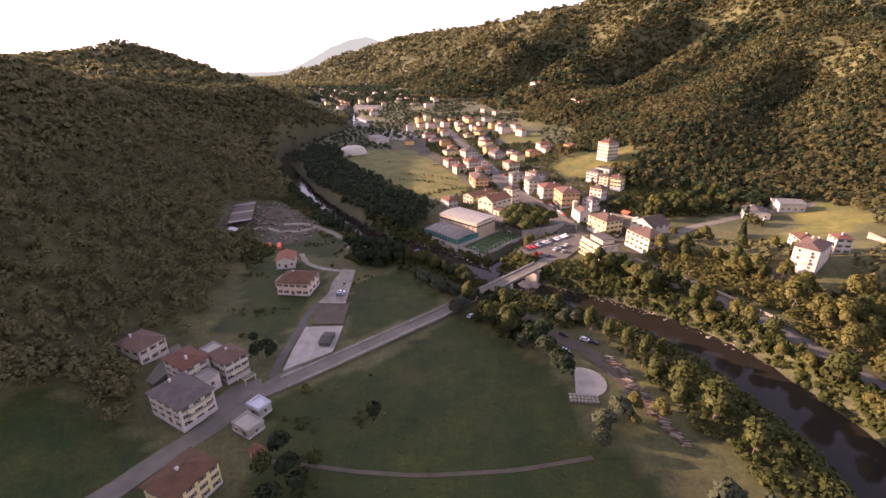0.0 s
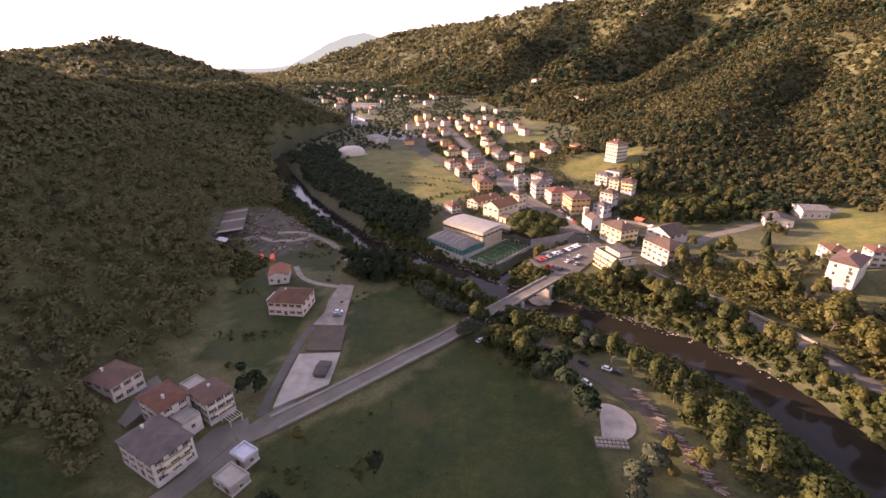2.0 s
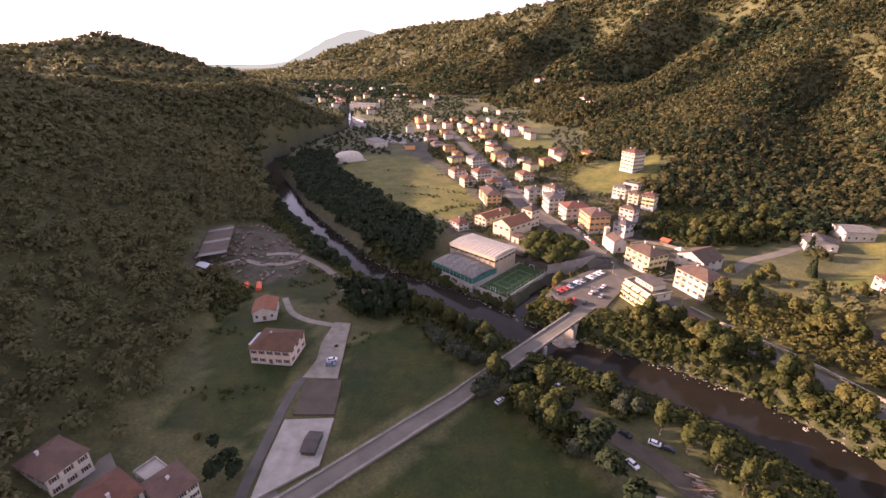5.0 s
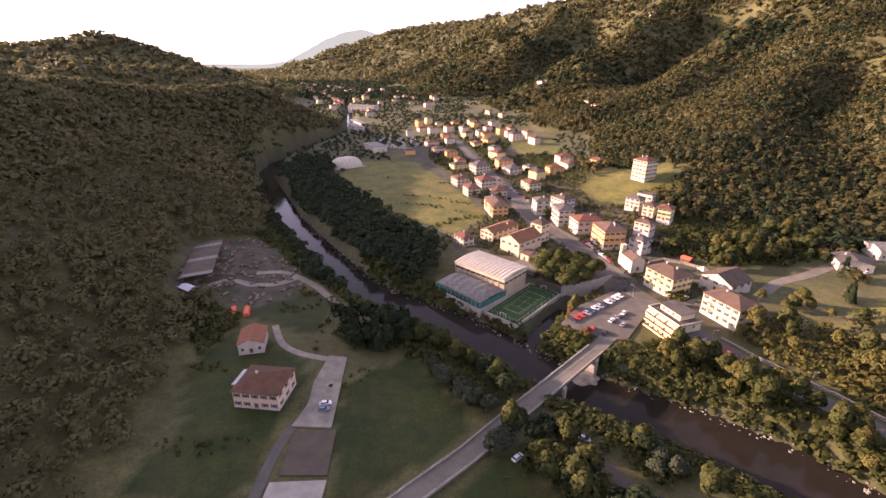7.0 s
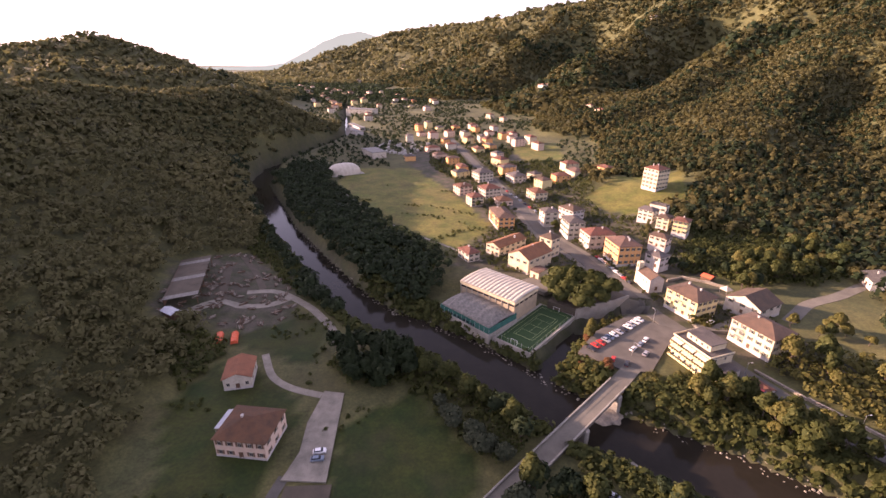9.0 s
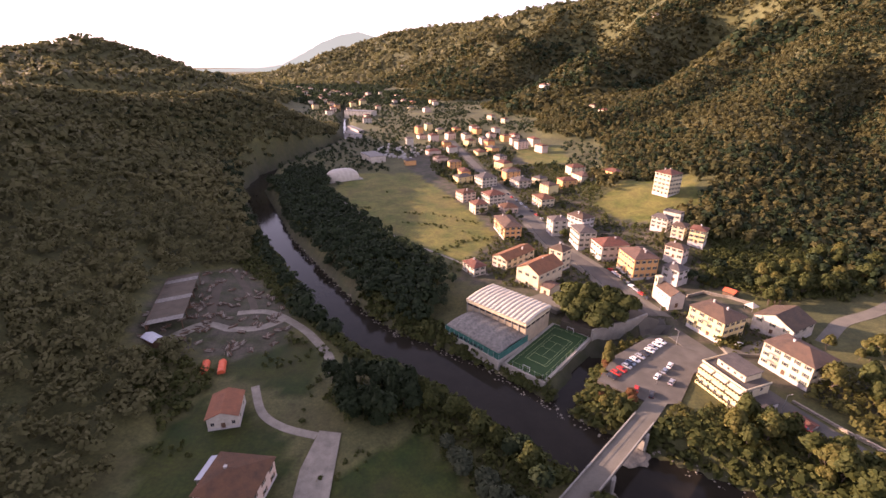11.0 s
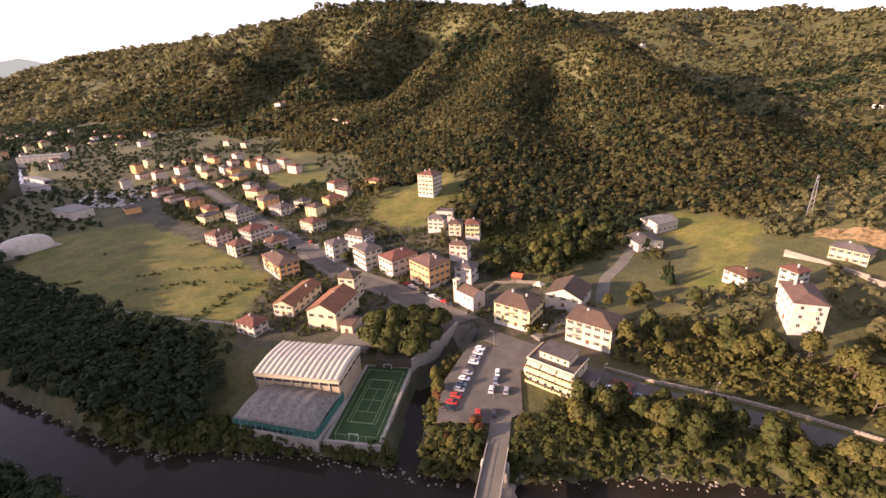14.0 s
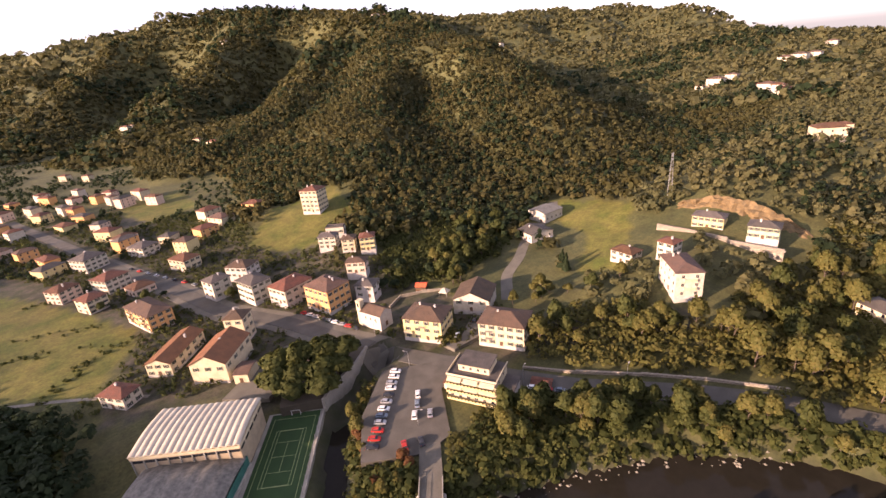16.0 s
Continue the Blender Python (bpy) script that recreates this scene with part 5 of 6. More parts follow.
root = thing("pergola", pose(-71.5, 146.5, ground_z(-71.5, 146.5), 0, 0, -34), "white slatted pergola on posts beside the house", "pergola")
for sx in (-2.6, 2.6):
    for sy in (-2, 2):
        part("post", box_bm(sx - 0.1, sy - 0.1, -0.6, sx + 0.1, sy + 0.1, 2.6), WHITE, root)
    part("beam", box_bm(sx - 0.1, -2.4, 2.6, sx + 0.1, 2.4, 2.8), WHITE, root)
for i in range(6):
    part("slat", box_bm(-3.0, -2.2 + i * 0.85, 2.8, 3.0, -2.05 + i * 0.85, 3.0), WHITE, root)
LOGS = []
for k in range(4):
    root = thing("log_pile", pose(0, 0, -60), "untidy pile of cut logs and boards", "log pile", "piles at the yard")
    r2 = random.Random(k)
    for i in range(7):
        bm = bmesh.new()
        L = r2.uniform(2, 4.5)
        bmesh.ops.create_cone(bm, segments=8, radius1=r2.uniform(0.18, 0.35), radius2=0.2, depth=L, cap_ends=True, matrix=Matrix.Translation((r2.uniform(-0.7, 0.7), r2.uniform(-1.3, 1.3), 0.25 + 0.3 * (i // 4))) @ Matrix.Rotation(radians(90), 4, "Y") @ Matrix.Rotation(radians(r2.uniform(-18, 18)), 4, "X"))
        part("log", bm, (BARK, GRAVEL, BROWNWOOD)[i % 3], root)
    LOGS.append(root)
yr = random.Random(12)
for i in range(150):
    x, y = yr.uniform(-150, -84), yr.uniform(282, 372)
    if inside(np.array([x]), np.array([y]), BARE[0])[0]:
        copy_thing(LOGS[i % 4], pose(x, y, ground_z(x, y) - 0.05, 0, 0, yr.uniform(0, 180)))
for i in range(26):
    t = i / 25
    x, y = 62 + 9 * t + yr.uniform(-1, 1), 162 - 44 * t + yr.uniform(-1, 1)
    copy_thing(LOGS[i % 4], pose(x + 4, y, ground_z(x + 4, y) - 0.05, 0, 0, -20 + yr.uniform(-20, 20)))
for c in LOGS:
    for o in [*c.children_recursive, c]:
        bpy.data.objects.remove(o)


def crate_rows(x, y, rot):
    root = thing("crate_rows", pose(x, y, ground_z(x, y), 0, 0, rot), "rows of pale stacked crates on the ground", "crates")
    crate = bmesh.new()
    for z in (0, 0.45):
        add_box(crate, -0.5, -0.6, z, 0.5, 0.6, z + 0.36, bevel=0.04)
    me_crate = from_bm("crate", crate, GRAVEL)
    for i in range(8):
        for j in range(3):
            child("crate", me_crate, root, pose(i * 1.25 - 4.4, j * 1.5 - 1.5, 0, 0, 0, 3 * ((i * 7 + j * 3) % 4) - 4))


crate_rows(50, 137.5, -5)


def dome_tent():
    root = thing("dome_hall", pose(-119, 586, ground_z(-119, 586), 0, 0, 30), "white air-supported dome hall", "hall")
    v, f = [], []
    for i in range(33):
        for j in range(13):
            a, b = math.pi * i / 32, math.pi * (j / 12)
            r = 1 + 0.02 * abs(math.sin(8 * a))
            x, y = (i / 32 - 0.5) * 2, -math.cos(b)
            p = (1 - abs(x) ** 2.6) ** 0.45 * r
            v.append((x * 17, y * 13 * p, max(0, math.sin(b)) ** 0.8 * 10 * p - 0.1))
    for i in range(32):
        for j in range(12):
            f.append((i * 13 + j, i * 13 + j + 1, (i + 1) * 13 + j + 1, (i + 1) * 13 + j))
    child("shell", mesh_of("shell", v, f, [WHITE_PVC], smooth=True), root)
    part("base_ring", box_bm(-17.5, -13.5, -1, 17.5, 13.5, 0.15), CONCRETE, root)


dome_tent()


def pylon(x, y, h=26):
    root = thing("lattice_pylon", pose(x, y, ground_z(x, y), 0, 0, 25), "slim steel lattice pylon", "pylon")
    n = 9
    for sx in (-1, 1):
        for sy in (-1, 1):
            bm = bmesh.new()
            lo, hi = Vector((sx * 1.3, sy * 1.3, -0.5)), Vector((sx * 0.35, sy * 0.35, h))
            add_box(bm, -0.07, -0.07, 0, 0.07, 0.07, (hi - lo).length)
            bmesh.ops.transform(bm, matrix=Matrix.Translation(lo) @ (hi - lo).to_track_quat("Z", "Y").to_matrix().to_4x4(), verts=bm.verts)
            part("leg", bm, STEEL, root)
    for i in range(n):
        z0, z1 = i * h / n, (i + 1) * h / n
        r0, r1 = 1.3 - 0.95 * z0 / h, 1.3 - 0.95 * z1 / h
        for k in range(4):
            q = Matrix.Rotation(k * math.pi / 2, 4, "Z")
            lo, hi = q @ Vector((-r0, -r0, z0)), q @ Vector((r1, -r1, z1))
            bm = bmesh.new()
            add_box(bm, -0.04, -0.04, 0, 0.04, 0.04, (hi - lo).length)
            bmesh.ops.transform(bm, matrix=Matrix.Translation(lo) @ (hi - lo).to_track_quat("Z", "Y").to_matrix().to_4x4(), verts=bm.verts)
            part("brace", bm, STEEL, root)
    for z in (h - 4, h - 1.5):
        part("cross_arm", box_bm(-2.6, -0.1, z, 2.6, 0.1, z + 0.2), STEEL, root)


pylon(284, 272)

# cut rock bank behind the new terraces
bm = bmesh.new()
rows = []
for i in range(40):
    t = i / 39
    x, y = 266 + 4 * math.sin(3 * t), 268 - 72 * t
    base = ground_z(x, y)
    row = []
    for j in range(8):
        s = j / 7
        h = base - 1 + (8 * math.sin(math.pi * min(1, max(0.03, t))) ** 0.5) * s
        row.append(bm.verts.new((x + 7 * s + 2.6 * noise.noise(Vector((i * 0.7, j * 0.9, 1))), y + 0.9 * noise.noise(Vector((i * 0.9, j * 0.8, 9))), h + 1.7 * noise.noise(Vector((i * 0.6, j * 1.1, 5))))))
    rows.append(row)
for a, b in zip(rows[:-1], rows[1:]):
    for j in range(7):
        bm.faces.new((a[j], b[j], b[j + 1], a[j + 1]))
tagged(new("rock_bank", from_bm("rock_bank", bm, ROCKCUT)), "freshly cut orange rock and earth bank", "bank", kind="structure")

# stones along the river's edge
srnd = random.Random(31)
sv, sf = [], []
pts = np.array(RIVER)
for i in range(900):
    k = srnd.randrange(6, 17)
    t = srnd.random()
    p = pts[k] * (1 - t) + pts[k + 1] * t
    d = pts[k + 1][:2] - pts[k][:2]
    d = d / np.hypot(*d)
    off = srnd.choice((-1, 1)) * p[2] * srnd.uniform(0.62, 0.95)
    x, y = p[0] - d[1] * off, p[1] + d[0] * off
    s = srnd.uniform(0.25, 0.8)
    z = max(ground_z(x, y), -8.1)
    o = len(sv)
    for q in ((1, 0, 0), (-1, 0, 0), (0, 1, 0), (0, -1, 0), (0, 0, 0.7), (0, 0, -0.7)):
        sv.append((x + q[0] * s * srnd.uniform(0.7, 1.3), y + q[1] * s * srnd.uniform(0.7, 1.3), z + q[2] * s))
    sf += [(o + a, o + b, o + c) for a, b, c in ((0, 2, 4), (2, 1, 4), (1, 3, 4), (3, 0, 4), (2, 0, 5), (1, 2, 5), (3, 1, 5), (0, 3, 5))]
tagged(new("river_stones", mesh_of("river_stones", sv, sf, [GRAVEL])), "pale boulders and shingle along the river", "stones", kind="stuff")
slab("gravel_bar", [(40, 222), (50, 221), (60, 206), (72, 190), (84, 172), (78, 172), (62, 192), (50, 208)], -7.45, GRAVEL, "pale shingle bar in the river", 2.5, "shingle")


# ---- foliage ----
def crown_template(rng, quads, flat=1.0, lobes=7, leaf=0.26, conifer=False, loose=0.5):
    """Centres, outward ways and corner offsets of the leaf clumps of a crown of radius 1 around its middle."""
    lc = rng.normal(size=(lobes, 3))
    lc /= np.linalg.norm(lc, axis=1)[:, None]
    lc[:, 2] = lc[:, 2] * 0.8
    lc *= rng.uniform(0.35, 0.62, (lobes, 1))
    lr = rng.uniform(0.34, 0.55, lobes)
    which = rng.integers(0, lobes, quads)
    d = rng.normal(size=(quads, 3))
    d[:, 2] = np.abs(d[:, 2]) * 0.9 - 0.25
    d /= np.linalg.norm(d, axis=1)[:, None]
    c = lc[which] + d * lr[which][:, None] * rng.uniform(0.8, 1.08, (quads, 1))
    if conifer:
        h = rng.random(quads) ** 1.4
        a = rng.random(quads) * 2 * np.pi
        r = (1 - h) * rng.uniform(0.75, 1.05, quads) * 0.62
        c = np.stack([r * np.cos(a), r * np.sin(a), h * 2.4 - 1.0], -1)
        d = np.stack([np.cos(a), np.sin(a), 0.35 + 0 * a], -1)
        d /= np.linalg.norm(d, axis=1)[:, None]
    c[:, 2] *= flat
    way = d * 0.65 + c / (np.linalg.norm(c, axis=1)[:, None] + 1e-6) * 0.5 + rng.normal(size=(quads, 3)) * 0.15 + np.array([0, 0, 0.38])
    way /= np.linalg.norm(way, axis=1)[:, None]
    tilt = way + rng.normal(size=(quads, 3)) * loose
    tilt /= np.linalg.norm(tilt, axis=1)[:, None]
    u = np.cross(tilt, rng.normal(size=(quads, 3)))
    u /= np.linalg.norm(u, axis=1)[:, None]
    w = np.cross(tilt, u)
    s = leaf * rng.uniform(0.6, 1.35, (quads, 1))
    corner = np.stack([u * s, w * s * 0.75, -u * s * 0.9, -w * s * 0.8], 1)
    corner += rng.normal(size=corner.shape) * leaf * 0.16
    return c[:, None, :] + corner, np.repeat(way[:, None, :], 4, 1)


def leaf_mesh(name, co, no, material):
    """Quads with the given corners and shading normals."""
    n = len(co) // 4
    me = bpy.data.meshes.new(name)
    me.vertices.add(4 * n)
    me.vertices.foreach_set("co", np.ascontiguousarray(co, dtype=np.float32).reshape(-1))
    me.loops.add(4 * n)
    me.loops.foreach_set("vertex_index", np.arange(4 * n, dtype=np.int32))
    me.polygons.add(n)
    me.polygons.foreach_set("loop_start", np.arange(0, 4 * n, 4, dtype=np.int32))
    me.polygons.foreach_set("use_smooth", np.ones(n, dtype=bool))
    me.update()
    att = me.attributes.new("custom_normal", "FLOAT_VECTOR", "POINT")
    att.data.foreach_set("vector", np.ascontiguousarray(no, dtype=np.float32).reshape(-1))
    me.materials.append(material)
    return me


def forest(name, xs, ys, radius, tall, quads, material, label, seed, leaf=0.3, conifers=0.0, flat_up=False, loose=0.22):
    """Many crowns in one mesh, each turned and scaled on its own."""
    rng = np.random.default_rng(seed)
    temps = [crown_template(rng, quads, 0.95, 5, leaf, False, loose) for _ in range(10)] + [crown_template(rng, quads, 1, 5, leaf, True, 0.3) for _ in range(3)]
    temps = [(c, w * 0.55 + np.array([0, 0, 0.42])) for c, w in temps]
    if flat_up:
        temps = [(c * np.array([1, 1, 0.35]), w * 0.3 + np.array([0, 0, 0.7])) for c, w in temps]
    n = len(xs)
    pick = np.where(rng.random(n) < conifers, rng.integers(10, 13, n), rng.integers(0, 10, n))
    r = radius * rng.uniform(0.68, 1.25, n) * (1 + 0.22 * fbm(xs / 45, ys / 45, seed))
    zs = np.maximum(height(xs, ys), -8.0) + (0 if flat_up else 1) * tall * (0.75 + 0.2 * fbm(xs / 60, ys / 60, seed + 3)) * rng.uniform(0.8, 1.12, n) + 0.2 * (r - radius)
    a = rng.random(n) * 2 * np.pi
    co, no = [], []
    for k in range(13):
        m = np.nonzero(pick == k)[0]
        if not len(m):
            continue
        c, w = temps[k][0].reshape(-1, 3), temps[k][1].reshape(-1, 3)
        ca, sa_ = np.cos(a[m])[:, None], np.sin(a[m])[:, None]
        for src, out, sc in ((c, co, 1), (w, no, 0)):
            x, y = src[None, :, 0] * ca - src[None, :, 1] * sa_, src[None, :, 0] * sa_ + src[None, :, 1] * ca
            p = np.stack([x, y, np.repeat(src[None, :, 2], len(m), 0)], -1)
            if sc:
                p = p * r[m][:, None, None] + np.stack([xs[m], ys[m], zs[m]], -1)[:, None, :]
            out.append(p.reshape(-1, 3))
    return tagged(new(name, leaf_mesh(name, np.concatenate(co), np.concatenate(no), material)), label, "trees", kind="stuff")


FOOT = [(o.matrix_basis.translation.x, o.matrix_basis.translation.y) for o in scene.objects if o.parent is None and o.type == "EMPTY" and o.get("category") in ("house", "chapel", "hall", "sports hall", "court", "shed")]
ROADS = [[(-120, 20), (-100, 80), (-84, 108), (-75, 121), (-60, 146), (-20, 180), (30, 228), (66, 264)], [(-6, 800), (20, 640), (50, 467), (57, 413), (72, 376), (82, 330), (98, 284), (114, 240), (137, 201), (156, 150), (176, 60)], [(36, 196), (58, 168), (72, 138), (90, 90)], [(150, 296), (190, 318), (240, 336), (280, 352)], [(-62, 150), (-60, 204), (-56, 240), (-88, 268)], [(-60, 276), (-64, 288), (-78, 306), (-104, 325)]]
YARDS = [[(-14, 314), (-17, 330), (50, 330), (62, 304), (34, 270), (24, 276), (8, 290)], [(60, 258), (46, 270), (56, 288), (77, 304), (100, 292), (100, 275), (84, 276), (70, 258)], [(186, 280), (200, 300), (262, 360), (284, 350), (262, 270), (284, 240), (284, 196), (240, 196), (236, 240), (200, 262)], [(-64, 150), (-40, 160), (-40, 250), (-66, 250)], [(100, 330), (118, 350), (142, 344), (150, 318), (130, 312)], [(166, 222), (184, 204), (206, 220), (200, 244), (174, 242)]]


def open_ground(x, y, house_gap=10.0, road_gap=6.0, water_gap=3.5):
    """Where trees may stand: off meadows, yards, water, roads and houses."""
    ok = np.ones(x.shape, bool)
    for poly in MEADOWS + BARE + YARDS:
        ok &= ~inside(x, y, poly)
    d, v = along(x, y, RIVER)
    ok &= d > v[..., 0] * 0.78 + water_gap
    for line in ROADS:
        ok &= along(x, y, line)[0] > road_gap
    ok &= along(x, y, STREAM)[0] > 4.6
    for hx, hy in FOOT:
        ok &= np.hypot(x - hx, y - hy) > house_gap
    return ok


def scatter(x0, x1, y0, y1, step, seed):
    rng = np.random.default_rng(seed)
    x, y = np.meshgrid(np.arange(x0, x1, step), np.arange(y0, y1, step))
    x, y = x.ravel(), y.ravel()
    return x + rng.uniform(-0.5, 0.5, x.shape) * step, y + rng.uniform(-0.5, 0.5, y.shape) * step


def hill_points(x0, x1, y0, y1, step, seed, least=6.0):
    x, y = scatter(x0, x1, y0, y1, step, seed)
    z = height(x, y)
    ok = open_ground(x, y) & (z > least + 0.010 * np.clip(y - 380, 0, 700))
    return x[ok], y[ok]


def in_any(x, y, polys):
    hit = np.zeros(x.shape, bool)
    for p in polys:
        hit |= inside(x, y, p)
    return hit


x, y = hill_points(-480, -84, 20, 960, 6.6, 1, 1.6)
close = (x > -250) & (y < 440)
forest("hill_foot_forest", x[close], y[close], 4.6, 5.5, 150, PALED_FOREST, "shaded broadleaf trees at the foot of the hill", 40, 0.15, loose=0.5)
x, y = x[~close], y[~close]
forest("left_hill_forest", x, y, 4.8, 5.5, 36, PALED_FOREST, "dense shaded broadleaf forest on the steep hill", 1, 0.34)
x, y = hill_points(-480, -60, -150, 20, 8, 2, 3.0)
forest("near_hill_forest", x, y, 4.6, 6.0, 30, PALED_FOREST, "dense broadleaf forest on the near hill", 2, 0.36)
x, y = hill_points(125, 720, 300, 1000, 8.0, 3, 4.0)
forest("spur_forest", x, y, 5.0, 5.0, 36, FOREST, "sunlit mixed forest on the mountain spur", 3, 0.33, 0.10)
x, y = hill_points(150, 760, -60, 300, 8.0, 4, 3.0)
forest("slope_forest", x, y, 4.6, 4.6, 42, PALED_FOREST, "sunlit forest and scrub on the valley slope", 4, 0.28)
x, y = hill_points(-330, 1500, 1000, 2100, 12.5, 5, 2.0)
forest("mountain_forest", x, y, 9.5, 4, 12, FOREST, "forest on the far mountain flank", 5, 0.45)
x, y = hill_points(720, 1700, -200, 1000, 14.5, 6, 9.0)
forest("side_valley_forest", x, y, 9.0, 4, 13, PALED_FOREST, "forest on the side valley's slopes", 6, 0.45)
x, y = hill_points(-1250, -330, 900, 1750, 17, 7, 9.0)
forest("far_left_forest", x, y, 10, 4, 14, PALED_FOREST, "forest on the far rounded hill", 7, 0.5)
x, y = hill_points(-1100, 2900, 2100, 3050, 23, 8, -9.0)
forest("ridge_forest", x, y, 16, 5, 8, PALED_FOREST, "forest along the distant ridges", 8, 0.55)
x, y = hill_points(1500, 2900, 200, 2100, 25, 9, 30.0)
forest("far_right_forest", x, y, 15, 5, 10, PALED_FOREST, "forest on the distant right-hand mountains", 9, 0.55)

for x0, x1, y0, y1, step, size, seed in ((130, 720, 300, 1000, 11, 5.6, 61), (160, 760, -60, 300, 12, 5.2, 62), (-330, 1500, 1000, 2100, 22, 11, 63), (720, 1700, -200, 1000, 22, 10, 64), (145, 345, 335, 560, 8.5, 5.0, 65)):
    x, y = hill_points(x0, x1, y0, y1, step, seed, 4.0)
    ok = fbm(x / (step * 7), y / (step * 7), seed) + 0.35 * fbm(x / step, y / step, seed + 9) > {62: 0.34, 65: -0.12}.get(seed, 0.16)
    forest("evergreen_patches", x[ok], y[ok], size, size * 1.05, 44 if step < 15 else 16, LEAF_C, "darker evergreen trees among the hillside forest", seed, 0.26 if step < 15 else 0.42, 0.25)

# low growth on the banks and between the gardens
SCRUB = [
    [(60, 250), (74, 254), (98, 256), (116, 231), (138, 204), (158, 172), (172, 120), (150, 90), (134, 90), (124, 130), (120, 150), (112, 172), (96, 196), (78, 214), (60, 236)],
    [(128, 262), (150, 228), (180, 205), (174, 240), (160, 268)],
    [(12, 194), (42, 222), (56, 205), (64, 186), (50, 176), (40, 182), (30, 160), (14, 176)],
    [(-60, 262), (-40, 275), (-12, 266), (12, 242), (24, 226), (4, 208), (-14, 232), (-30, 250), (-46, 246)],
    [(-40, 328), (-22, 345), (-16, 374), (-40, 395), (-75, 430), (-120, 500), (-150, 560), (-190, 580), (-150, 500), (-120, 440), (-85, 395), (-62, 360)],
    [(46, 262), (30, 256), (36, 270), (52, 296), (68, 306), (74, 302), (56, 286)],
    [(-84, 285), (-66, 264), (-58, 300), (-82, 344), (-118, 396), (-150, 440), (-170, 450), (-150, 400)],
    [(66, 190), (100, 150), (118, 110), (125, 70), (95, 60), (84, 110), (78, 140)],
    [(152, 332), (205, 335), (230, 360), (250, 420), (172, 420), (150, 380)],
    [(170, 215), (190, 216), (215, 200), (300, 190), (300, 120), (200, 110), (176, 160)],
    [(116, 262), (132, 232), (152, 196), (168, 150), (186, 100), (230, 110), (236, 180), (190, 205), (176, 232), (160, 262), (140, 274)],
    [(100, 292), (112, 290), (128, 330), (150, 346), (186, 330), (214, 344), (240, 372), (210, 470), (176, 476), (150, 440), (150, 400), (130, 360)],
    [(130, 60), (150, 60), (160, 120), (146, 160), (128, 190), (118, 180), (126, 130)],
    [(-130, 262), (-104, 240), (-104, 268), (-118, 282), (-140, 290)],
    [(-70, 330), (-46, 312), (-24, 300), (-14, 310), (-34, 330), (-60, 352)],
    [(-20, 312), (10, 284), (30, 262), (34, 268), (24, 274), (8, 288), (-14, 312)],
]
x, y = scatter(-200, 300, 40, 600, 3.4, 20)
near = along(x, y, RIVER[2:15])
strip = (near[0] < near[1][..., 0] * 0.78 + 13) & (y > 60) & (y < 330)
ok = (in_any(x, y, SCRUB) | strip) & open_ground(x, y, 9, 5, 1.0)
# scrub beyond the street takes brighter leaves, sunlight put into their colour
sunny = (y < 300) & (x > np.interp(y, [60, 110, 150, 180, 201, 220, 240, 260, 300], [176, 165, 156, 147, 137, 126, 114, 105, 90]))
forest("slope_scrub", x[ok & sunny], y[ok & sunny], 3.0, 2.6, 40, LEAF_B, "olive scrub and young trees on the slope, coloured as sunlit", 30, 0.22)
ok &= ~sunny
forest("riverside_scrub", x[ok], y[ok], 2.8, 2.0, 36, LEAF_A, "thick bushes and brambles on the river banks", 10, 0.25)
x, y = scatter(-700, -60, 1300, 2100, 15, 26)
ok = open_ground(x, y, 9, 6) & (fbm(x / 90, y / 90, 19) > -0.3)
forest("valley_head_trees", x[ok], y[ok], 8, 3, 16, LEAF_C, "trees on the floor of the upper valley", 16, 0.45)
x, y = scatter(-80, 170, 60, 345, 2.7, 28)
near = along(x, y, RIVER[2:16])
ok = (near[0] < near[1][..., 0] * 0.78 + 12) & open_ground(x, y, 8, 4.6, 1.6)
forest("bank_bushes", x[ok], y[ok], 2.7, 1.2, 34, LEAF_A, "dense bushes down to the water", 18, 0.36)
x, y = scatter(24, 112, 236, 308, 2.6, 27)
ok = ((along(x, y, [(38, 254), (47, 267), (54, 284), (66, 299)])[0] < 7) | inside(x, y, [(60, 254), (72, 257), (84, 258), (96, 250), (108, 240), (92, 232), (66, 240)])) & (along(x, y, ROADS[0])[0] > 4.5) & (along(x, y, ROADS[1])[0] > 5.5) & ~in_any(x, y, YARDS[:2]) & open_ground(x, y, 7, 4.5, 0)
forest("slope_bushes", x[ok], y[ok], 1.9, 1.3, 44, LEAF_B, "bushes on the slopes by the car park", 17, 0.25)
x, y = scatter(-330, 260, 540, 1700, 10.5, 21)
ok = open_ground(x, y, 9, 6) & (fbm(x / 60, y / 60, 9) > -0.16)
forest("valley_trees", x[ok], y[ok], 3.6, 3.0, 24, LEAF_C, "garden trees among the far houses", 11, 0.30)
x, y = scatter(-30, 185, 250, 720, 3.9, 22)
ok = inside(x, y, [(-16, 376), (10, 362), (22, 350), (70, 338), (84, 310), (104, 286), (150, 290), (152, 330), (190, 400), (180, 470), (120, 500), (130, 620), (80, 720), (-40, 720), (-30, 620), (10, 520), (22, 440)]) & open_ground(x, y, 8.6, 8.6) & (fbm(x / 16, y / 16, 31) > -0.42)
forest("garden_shrubs", x[ok], y[ok], 2.3, 1.7, 22, LEAF_A, "garden bushes and small trees between the houses", 12, 0.25)
x, y = scatter(-130, 60, 90, 620, 3.2, 23)
hedge = np.ones(x.shape) * 99
